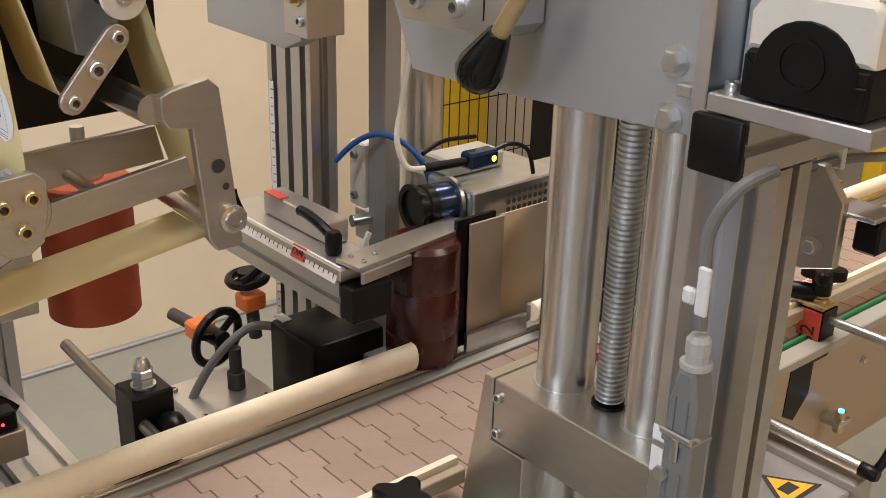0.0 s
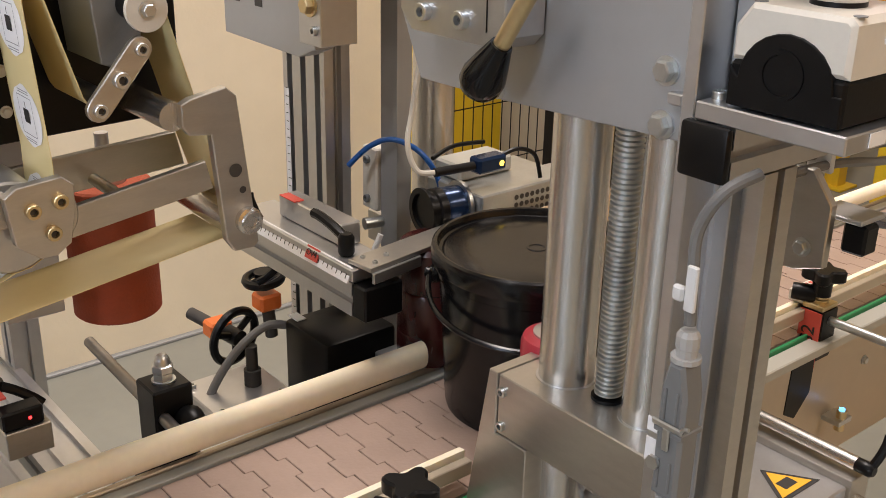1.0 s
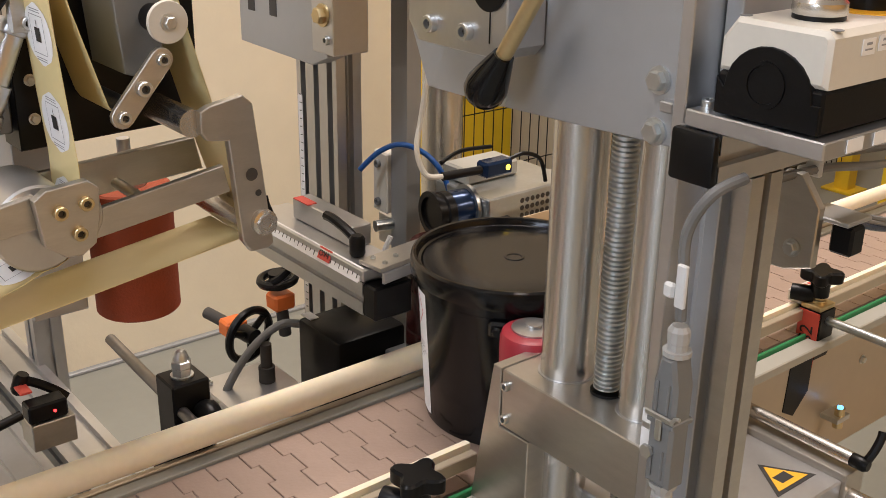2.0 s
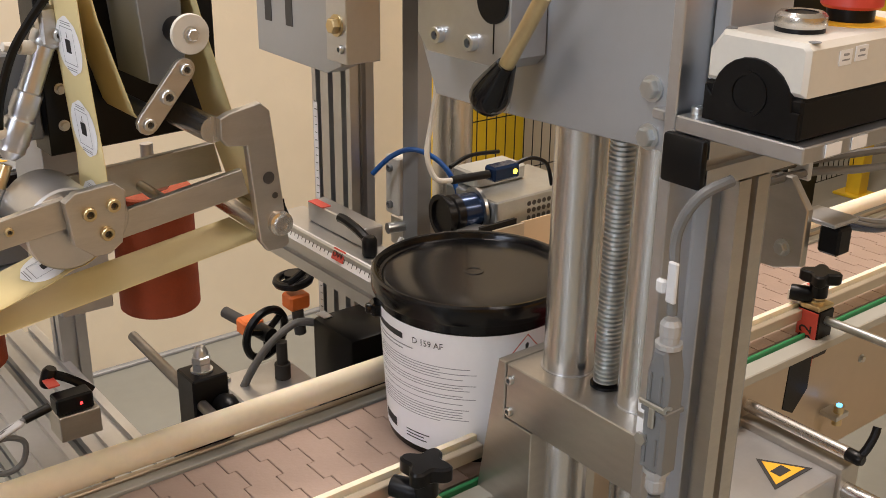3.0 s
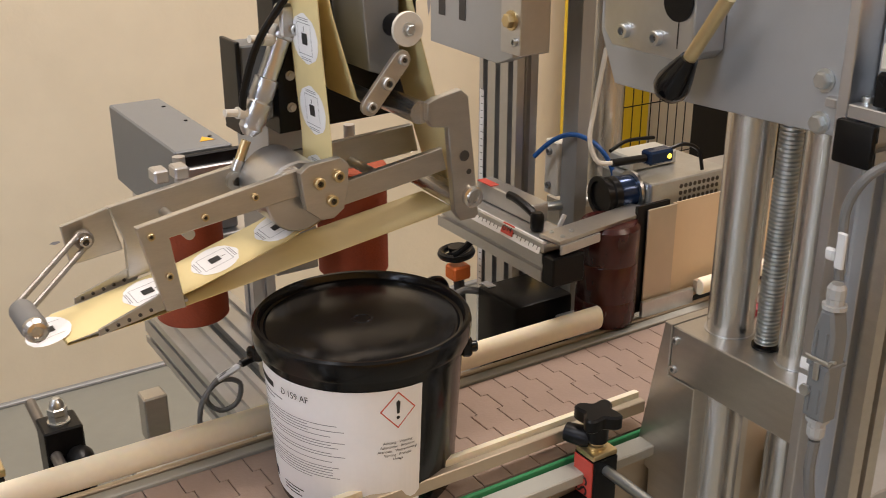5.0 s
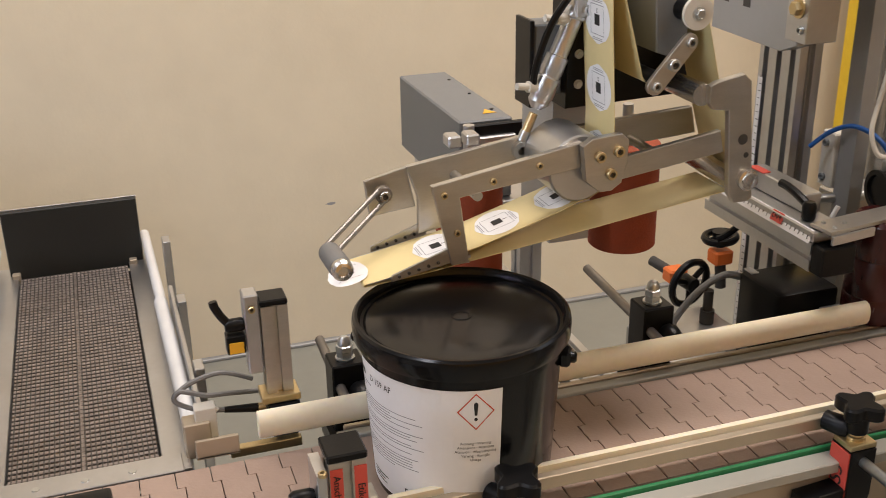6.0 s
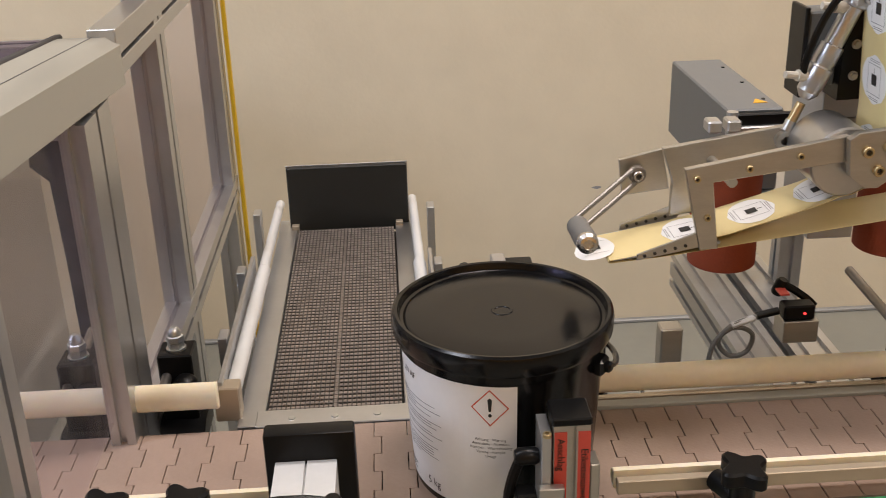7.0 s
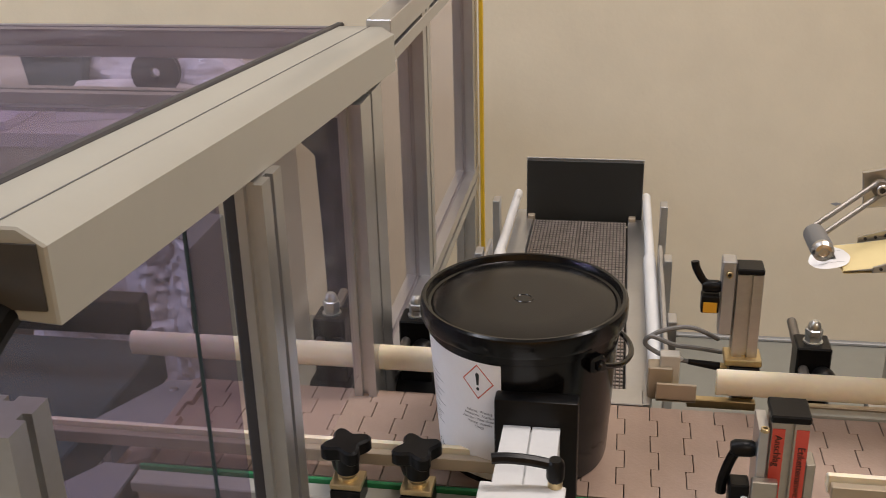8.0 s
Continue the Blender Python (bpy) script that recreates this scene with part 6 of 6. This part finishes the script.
# ---------- glazed guard on the infeed side ----------
def guard():
    g = thing("machine_guard", (-0.28, 1.2, 0.0), "aluminium framed guard with clear plastic panes", "machine guard")

    def post(x, y, z0, z1, w, d, name="post"):
        bm = B()
        bar(bm, "z", (x, y), z0, z1, w, d)
        part(name, bm, M_ALU, g, "slotted aluminium upright")
    post(-0.268, 0.742, 0.955, 1.312, 0.024, 0.050)
    bm = B()
    ends(bm, (-0.293, 0.722, 0.955), (-0.2805, 0.757, 1.312), 0.002)
    part("pane_seal", bm, M_SEAL, g, "black rubber pane seal")
    post(-0.279, 1.135, 0.03, 1.278, 0.028, 0.105)
    post(-0.289, 1.520, 0.03, 1.42, 0.040, 0.060)
    post(-0.289, 2.040, 0.03, 1.60, 0.040, 0.060)
    post(-0.377, 0.50, 0.02, 1.224, 0.05, 0.05)
    bm = B()
    ends(bm, (-0.266, 2.073, 0.03), (-0.258, 2.085, 1.6), 0.001)
    part("yellow_edge", bm, M_YELLOW, g, "yellow edge strip")
    # upper beam, tilted down towards the wall to fit the camera's view
    def tilted_to_view(bm):
        for v in bm.verts:
            v.co.z -= 0.078 * (v.co.y - 0.53)
        return bm
    bm = B()
    prism(bm, [(-0.335, 1.335), (-0.265, 1.330), (-0.265, 1.376), (-0.280, 1.386), (-0.335, 1.386)], "y", 0.416, 1.275, 0.0015)
    part("beam", tilted_to_view(bm), M_BEAM, g, "pale grey channel beam")
    bm = B()
    ends(bm, (-0.346, 0.30, 1.376), (-0.336, 1.30, 1.388), 0.002)
    part("rubber_seal", tilted_to_view(bm), M_SEAL, g)
    bm = B()
    ends(bm, (-0.2955, 0.418, 1.3862), (-0.2945, 1.273, 1.3868))
    part("beam_groove", tilted_to_view(bm), M_GREYP, g)
    # The beam is closed; a dark sheet paints the shade of an open end.
    bm = B()
    ends(bm, (-0.328, 0.4145, 1.348), (-0.270, 0.4165, 1.386))
    part("open_end", bm, M_DARKB, g, "dark sheet for the shade in the open beam end")
    bm = B()
    sweep(bm, [(-0.30, 0.45, 1.362), (-0.31, 0.41, 1.354), (-0.335, 0.36, 1.30)], 0.008, 10)
    part("green_cable", bm, M_GREEN, g, "green and yellow earth cable")
    bm = B()
    sweep(bm, [(-0.295, 0.45, 1.352), (-0.30, 0.405, 1.335), (-0.33, 0.36, 1.27)], 0.009, 10)
    part("black_cable", bm, M_BLACK, g)
    # y-wise rails
    for z, d in ((1.325, 0.020), (1.292, 0.012)):
        bm = B()
        ends(bm, (-0.30, 1.27, z - d), (-0.268, 2.07, z + d * 0.6), 0.001)
        part("top_rail", bm, M_ALU, g)
    bm = B()
    bar(bm, "y", (-0.287, 0.862), 1.19, 2.07, 0.040, 0.045)
    part("middle_rail", bm, M_ALU, g, "slotted aluminium rail")
    bm = B()
    ends(bm, (-0.345, 1.276, 1.395), (-0.27, 1.31, 1.70), 0.001)
    part("corner_post", bm, M_SIDE, g)
    bm = B()
    ends(bm, (-0.34, 1.262, 1.42), (-0.262, 1.275, 1.46), 0.001)
    part("hinge_block", bm, M_GREYP, g)
    for j in range(3):
        bm = B()
        cyl(bm, (-0.315 + 0.014 * j, 1.268, 1.388), (-0.315 + 0.014 * j, 1.268, 1.42), 0.004, n=10)
        part("hinge_wire", bm, M_BLACK if j == 1 else M_CABLE, g)
    for y0, y1, z0, z1, name in ((1.19, 1.488, 0.88, 1.30, "pane"), (1.552, 2.008, 0.88, 1.30, "pane"), (0.778, 1.110, 0.93, 1.328, "pane")):
        bm = B()
        ends(bm, (-0.290, y0, z0), (-0.286, y1, z1))
        ob = part(name, bm, M_GLASS, g, "clear plastic pane")
        ob.visible_shadow = False
    # front pane running along the belt, and the sloping hood pane above
    bm = B()
    ends(bm, (-1.60, 0.756, 0.92), (-0.312, 0.760, 1.36))
    part("front_pane", bm, M_TINT, g, "tinted clear plastic pane with painted haze of reflections").visible_shadow = False
    bm = B()
    ends(bm, (-0.345, 0.753, 0.95), (-0.3420, 0.7555, 1.30))
    part("pane_edge", bm, M_TEAL, g, "dark pane edge")
    bm = B()
    ends(bm, (-1.60, 0.30, 1.378), (-0.350, 1.30, 1.382))
    part("hood_pane", tilted_to_view(bm), M_TINT, g, "clear plastic hood pane").visible_shadow = False
    # far side rails seen through the hood
    for z, h in ((1.304, 0.020), (1.222, 0.014)):
        bm = B()
        bar(bm, "x", (1.285, z), -1.7, -0.345, 0.04, 0.036 if h > 0.015 else 0.026)
        part("far_rail", bm, M_ALU, g, "slotted aluminium rail")
    bm = B()
    ends(bm, (-1.7, 0.69, 0.865), (-0.34, 0.73, 0.905), 0.002)
    part("front_sill", bm, M_BEAM, g, "pale front sill")



guard()


def infeed():
    g = thing("infeed_table", (-1.0, 1.0, 0.0), "dark infeed table with steel plates inside the guard", "infeed table")
    bm = B()
    ends(bm, (-1.75, 0.74, 0.80), (-0.63, 1.26, 0.862), 0.003)
    part("table", bm, M_TEAL, g, "dark teal table top")
    for y0, y1 in ((0.795, 0.905), (0.955, 1.095)):
        bm = B()
        prism(bm, [(-0.62, y0), (-0.505, y0), (-0.505, y1), (-0.545, y1)], "z", 0.893, 0.899, 0.0008)
        part("dead_plate", bm, M_PLATE, g, "grey steel dead plate")
    for x, y in ((-0.56, 0.83), (-0.53, 1.07)):
        bm = B()
        turned(bm, (x, y, 0.899), (0, 0, 1), [(0, 0.003), (0.004, 0.003), (0.006, 0), (0, 0)], 12)
        part("plate_screw", bm, M_ZINC, g)
    bm = B()
    ends(bm, (-0.90, 1.14, 0.935), (-0.60, 1.175, 0.985), 0.002)
    part("black_rail", bm, M_BLACK, g)
    bm = B()
    ends(bm, (-1.0, 0.86, 0.863), (-0.76, 1.02, 0.900), 0.006)
    part("light_block", bm, M_GREYP, g)
    for x in (-1.6, -0.75):
        for y in (0.80, 1.2):
            bm = B()
            bar(bm, "z", (x, y), 0.0, 0.799, 0.05, 0.05)
            part("leg", bm, M_ALU, g)
    s = thing("black_stand", (-0.46, 1.60, 0.0), "black mottled steel stand behind the guard", "stand")
    bm = B()
    prism(bm, [(-0.470, 0.0), (-0.405, 0.0), (-0.415, 1.22), (-0.525, 1.22), (-0.520, 1.125), (-0.505, 1.100), (-0.508, 1.070), (-0.482, 1.045), (-0.478, 0.9)], "y", 1.60, 1.64, 0.002)
    part("upright", bm, M_MOTTLE, s)
    f = thing("film_roll", (-0.95, 1.75, 0.0), "clear wrinkled plastic film over a grey crate", "wrapped crate")
    bm = B()
    ends(bm, (-1.05, 1.63, 0.0), (-0.745, 1.83, 0.845), 0.01, 2)
    part("crate", bm, M_GREYP, f)
    bm = B()
    n = 60
    grid = []
    for j in range(n + 1):
        row = []
        for i in range(n + 1):
            u, v = i / n, j / n
            fold = 0.022 * noise.noise((u * 5, v * 3, 1.0)) + 0.012 * abs(noise.noise((u * 14 + v * 6, v * 9, 4.0))) + 0.006 * noise.noise((u * 34, v * 30, 7.0))
            row.append(bm.verts.new((-1.06 + 0.325 * u, 1.60 - fold, 0.52 + 0.36 * v + 0.02 * noise.noise((u * 6, 0.0, 2.0)) * v)))
        grid.append(row)
    for j in range(n):
        for i in range(n):
            bm.faces.new((grid[j][i], grid[j][i + 1], grid[j + 1][i + 1], grid[j + 1][i]))
    part("film", bm, M_FILM, f, "wrinkled clear film", flip=False)
    w = thing("work_table", (-1.6, 2.5, 0.0), "pale work table with papers beside the wall", "table")
    bm = B()
    ends(bm, (-2.6, 2.15, 0.86), (-0.85, 2.9, 0.90), 0.004)
    part("tabletop", bm, M_WPLAS, w)
    for x in (-2.5, -0.95):
        bm = B()
        ends(bm, (x - 0.03, 2.2, 0.0), (x + 0.03, 2.85, 0.859), 0.003)
        part("leg_frame", bm, M_ALU, w)
    for k, (x, y) in enumerate(((-1.5, 2.3), (-1.25, 2.4), (-1.7, 2.45))):
        p = thing("paper_stack", (x, y, 0.90), "loose stack of white papers on the table", "papers", "papers on the table")
        bm = B()
        bx(bm, (x, y, 0.912 + 0.004 * k), (0.21, 0.297, 0.022 + 0.008 * k), 0.001, Matrix.Rotation(0.3 * k, 3, "Z"))
        part("sheets", bm, M_WHITE, p)


infeed()


def film_heap(x, y, sx, sz, seed, label):
    """A crumpled heap of clear film standing on the far table."""
    bm = B()
    n, m = 40, 26
    rows = []
    for j in range(m + 1):
        v = j / m
        row = []
        for i in range(n):
            a = 2 * math.pi * i / n
            q = (1 - v ** 2.2) ** 0.5 + 0.02
            k = 1 + 0.22 * noise.noise((math.cos(a) * 2 + seed, math.sin(a) * 2, v * 3)) + 0.14 * abs(noise.noise((math.cos(a) * 7 + seed, math.sin(a) * 7, v * 8)))
            row.append(bm.verts.new((x + sx * q * k * math.cos(a), y + 0.6 * sx * q * k * math.sin(a), 0.901 + sz * v * (1 + 0.1 * noise.noise((a * 2, v, seed))))))
        rows.append(row)
    for a, b in zip(rows, rows[1:]):
        for i in range(n):
            bm.faces.new((a[i], a[(i + 1) % n], b[(i + 1) % n], b[i]))
    bm.faces.new(rows[-1])
    bm.faces.new(rows[0][::-1])
    solid("film_heap", bm, M_FILM, (x, y, 0.901), label, "plastic film", "film heaps on the table")


def table_goods():
    film_heap(-1.30, 2.62, 0.13, 0.13, 1.0, "crumpled clear film heap on the work table")
    film_heap(-1.08, 2.66, 0.09, 0.10, 5.0, "small crumpled film heap on the work table")
    g = thing("dark_reel", (-1.16, 2.50, 0.9005), "dark round reel leaning among the film", "reel")
    bm = B()
    turned(bm, (-1.16, 2.50, 0.962), (0.25, -1, 0.12), [(0.012, 0), (0.060, 0), (0.060, 0.008), (0.040, 0.010), (0.040, 0.030), (0.060, 0.032), (0.060, 0.040), (0.012, 0.040), (0.012, 0)], 32)
    part("flanges", bm, M_SEAL, g)
    d = thing("storage_bin", (-1.46, 2.62, 0.9), "dark open storage bin on the work table", "bin")
    bm = B()
    prism(bm, [(-1.54, 0.901), (-1.39, 0.901), (-1.375, 1.0), (-1.555, 1.0)], "y", 2.52, 2.75, 0.003)
    part("shell", bm, M_TEAL, d)
    bm = B()
    ends(bm, (-1.56, 2.512, 0.992), (-1.37, 2.758, 1.004), 0.003)
    part("rim", bm, M_GREYP, d)
    k = thing("marker_block", (1.463, 0.925, 0.9405), "small white block with red print on the guide rail", "block")
    bm = B()
    bx(bm, (1.463, 0.925, 0.9485), (0.050, 0.022, 0.016), 0.0015)
    part("body", bm, M_WPLAS, k)
    bm = B()
    for j in range(4):
        bx(bm, (1.446 + 0.010 * j, 0.925, 0.9568), (0.006, 0.012, 0.0004))
    part("print_bars", bm, M_STICK, k, "red print bars")


table_goods()


# ---------- sensors and pusher by the belt ----------
def sensor_post():
    g = thing("sensor_post", (0.18, 1.15, 0.90), "aluminium sensor post with black cap and clamp lever", "sensor post")
    bm = B()
    bar(bm, "z", (0.183, 1.152), 0.955, 1.066, 0.030, 0.030, 1, 1, 0.006, 0.005)
    part("profile", bm, M_MILL, g)
    bm = B()
    ends(bm, (0.1675, 1.1365, 1.0662), (0.1985, 1.1675, 1.0735), 0.0015)
    part("cap", bm, M_BLACK, g, "black end cap")
    bm = B()
    ends(bm, (0.150, 1.138, 0.985), (0.1665, 1.162, 1.082), 0.0015)
    part("slide_plate", bm, M_ALU, g)
    clamp_lever(g, (0.150, 1.148, 1.045), (-1, 0, 0), (-0.010, 0.004, 0.030), 0.008)
    bm = B()
    ends(bm, (0.128, 1.138, 1.013), (0.149, 1.156, 1.036), 0.0015)
    part("sensor_head", bm, M_BLACK, g)
    bm = B()
    ends(bm, (0.1305, 1.1365, 1.015), (0.1465, 1.1379, 1.028))
    part("amber_lens", bm, M_WARNY, g, "amber lens")
    socket_screw((0.158, 1.137, 1.066), (0, -1, 0), 0.0042, g, M_BRASSY)
    bm = B()
    ends(bm, (0.160, 1.128, 0.948), (0.204, 1.162, 0.957), 0.001)
    ends(bm, (0.155, 1.125, 0.926), (0.205, 1.160, 0.933), 0.001)
    part("clamp_strap", bm, M_BRASSY, g, "brass-coloured strap")
    bm = B()
    ends(bm, (0.166, 1.124, 0.9335), (0.202, 1.158, 0.9475), 0.001)
    part("laser_sensor", bm, M_BLACK, g, "black laser sensor")
    bm = B()
    turned(bm, (0.180, 1.1239, 0.9405), (0, -1, 0), [(0, 0), (0.0025, 0), (0.0025, 0.0006), (0, 0.0006)], 10)
    part("led", bm, M_LEDR, g)
    bm = B()
    ends(bm, (0.172, 1.130, 0.893), (0.198, 1.160, 0.9255), 0.001)
    part("foot", bm, M_GREYP, g)
    bm = B()
    ends(bm, (0.118, 1.118, 0.893), (0.2, 1.129, 0.9045), 0.001)
    part("base_strip", bm, M_BRASSY, g)
    bm = B()
    cyl(bm, (0.164, 1.14, 0.9405), (0.156, 1.14, 0.9405), 0.005, n=12)
    part("plug_collar", bm, M_BRASSY, g)
    bm = B()
    cyl(bm, (0.156, 1.14, 0.9405), (0.118, 1.142, 0.944), 0.0055, 0.0035, n=12)
    part("plug", bm, M_BLACK, g)
    bm = B()
    sweep(bm, [(0.118, 1.142, 0.944), (0.09, 1.145, 0.948), (0.066, 1.15, 0.960), (0.072, 1.15, 0.972), (0.10, 1.15, 0.962), (0.125, 1.155, 0.957), (0.16, 1.17, 0.945)], 0.003, 8)
    part("cable", bm, M_CABLE, g)
    bm = B()
    sweep(bm, [(0.066, 1.15, 0.968), (0.085, 1.155, 0.978), (0.12, 1.16, 0.982), (0.155, 1.165, 0.965)], 0.003, 8)
    part("upper_cable", bm, M_CABLE, g)
    bm = B()
    bx(bm, (0.098, 1.14, 0.948), (0.028, 0.008, 0.007), 0.003)
    part("cable_tag", bm, M_WHITEP, g, "white cable marker")
    r = thing("reflector_sensor", (0.095, 1.14, 0.90), "small sensor with yellow light by the lane", "sensor")
    bm = B()
    ends(bm, (0.084, 1.132, 0.916), (0.108, 1.15, 0.955), 0.001)
    part("body", bm, M_WPLAS, r)
    bm = B()
    ends(bm, (0.084, 1.130, 0.9075), (0.108, 1.150, 0.9155), 0.001)
    part("foot", bm, M_BLACK, r)
    bm = B()
    turned(bm, (0.103, 1.1299, 0.912), (0, -1, 0), [(0, 0), (0.0028, 0), (0.0028, 0.0006), (0, 0.0006)], 10)
    part("led", bm, M_LEDY, r)
    bm = B()
    ends(bm, (0.080, 1.112, 0.9035), (0.128, 1.116, 0.927), 0.0008)
    ends(bm, (0.080, 1.112, 0.9025), (0.128, 1.150, 0.9065), 0.0008)
    part("angle", bm, M_SIDE, r, "steel angle")


sensor_post()


def label_check():
    g = thing("label_sensor_post", (0.19, 0.87, 0.85), "aluminium sensor post with red lettered strips before the belt", "sensor post")
    bm = B()
    bar(bm, "z", (0.194, 0.868), 0.80, 1.042, 0.034, 0.034, 1, 1, 0.008, 0.006)
    part("profile", bm, M_MILL, g)
    bm = B()
    ends(bm, (0.1755, 0.8495, 1.0422), (0.2125, 0.8865, 1.0505), 0.0015)
    part("cap", bm, M_BLACK, g, "black end cap")
    for x, s in ((0.1835, "Anschlag"), (0.2055, "Etikettenanwesenheitskontrolle")):
        bm = B()
        ends(bm, (x - 0.0058, 0.8502, 0.85), (x + 0.0058, 0.8508, 1.036))
        part("red_strip", bm, M_STICK, g, "red strip with black letters")
        n = len(s)
        writing(s, 0.0098, M_PRINT, g, facing((x, 0.8497, 1.033 - n * 0.0026), (0, -1, 0)) @ pose(0, 0, 0, 0, 0, -90))
    bm = B()
    prism(bm, [(0.165, 1.036), (0.1745, 1.036), (0.1745, 0.84), (0.165, 0.84)], "y", 0.845, 0.885, 0.001)
    part("slide_plate", bm, M_ALU, g)
    bm = B()
    ends(bm, (0.1615, 0.835, 0.85), (0.1855, 0.8445, 0.985), 0.001)
    part("front_plate", bm, M_MILL, g)
    clamp_lever(g, (0.165, 0.862, 1.005), (-1, 0, 0), (-0.006, -0.004, -0.050), 0.0085)
    socket_screw((0.170, 0.845, 1.036), (0, 0, 1), 0.0042, g, M_BRASSY)
    bm = B()
    ends(bm, (0.142, 0.842, 0.915), (0.1610, 0.862, 0.975), 0.0015)
    part("sensor_head", bm, M_BLACK, g)
    bm = B()
    bx(bm, (0.152, 0.838, 0.945), (0.008, 0.006, 0.042), 0.002, Matrix.Rotation(radians(14), 3, "Y"))
    bx(bm, (0.158, 0.838, 0.948), (0.010, 0.006, 0.010), 0.002)
    part("cable_clip", bm, M_WHITEP, g, "white cable marker clip")
    bm = B()
    ends(bm, (0.213, 0.856, 0.80), (0.222, 0.880, 0.995), 0.001)
    part("side_plate", bm, M_MILL, g)


label_check()


def pusher():
    g = thing("side_pusher", (-0.05, 0.80, 0.86), "white profile pusher with black paddle and clamp lever", "pusher")
    bm = B()
    ends(bm, (-0.092, 0.884, 0.905), (-0.006, 0.906, 1.028), 0.003, 2)
    part("paddle", bm, M_BLACK, g, "black plastic paddle")
    bm = B()
    bar(bm, "y", (-0.053, 0.976), 0.55, 0.8835, 0.058, 0.046, 1, 1, 0.002, 0.004)
    part("profile", bm, M_WHITEP, g, "white coated profile")
    bm = B()
    ends(bm, (-0.092, 0.55, 1.0), (-0.012, 0.775, 1.006), 0.001)
    part("slide_cover", bm, M_WHITEP, g)
    bm = B()
    cyl(bm, (-0.022, 0.775, 1.002), (-0.022, 0.775, 1.014), 0.007, n=14)
    part("lever_collar", bm, M_BRASSY, g)
    clamp_lever(g, (-0.022, 0.775, 1.012), (0, 0, 1), (-0.058, -0.006, 0.0), 0.0085)
    bm = B()
    bar(bm, "z", (-0.053, 0.57), 0.02, 0.952, 0.05, 0.05)
    part("stand_post", bm, M_ALU, g)
    return g


pusher()


# ---------- what moves ----------
def motions():
    base = CONVEYOR.location
    for ob, x0 in TILES:
        walk(ob, tile_rows(x0, base))
    way = [(0.0, 1.240, -205), (0.5, 1.140, -205), (1.0, 1.040, -205), (1.2, 1.012, -204), (1.35, 1.005, -201), (1.5, 1.003, -193), (1.75, 1.002, -160), (2.0, 1.0, -120),
           (2.25, 0.998, -80), (2.5, 0.992, -38), (2.7, 0.975, -10), (2.85, 0.957, -7), (3.0, 0.932, -7), (3.5, 0.845, -7), (4.0, 0.748, -8), (4.75, 0.602, -9),
           (5.5, 0.456, -11), (6.0, 0.356, -12), (6.5, 0.253, -12), (7.0, 0.147, -13), (7.5, 0.046, -16), (8.0, -0.073, -22)]
    walk(PAIL, [(t, pose(x, 1.005, BELT_Z, 0, 0, a)) for t, x, a in way])
    swing = [(0.0, 0.975, 0.845), (0.6, 0.975, 0.845), (1.0, 0.938, 0.872), (1.3, 0.921, 0.889), (1.9, 0.921, 0.889), (2.4, 0.925, 0.885), (2.7, 0.96, 0.855), (3.2, 0.975, 0.845), (8.0, 0.975, 0.845)]
    walk(PRESS, [(t, pose(x, y, BELT_Z)) for t, x, y in swing])


motions()
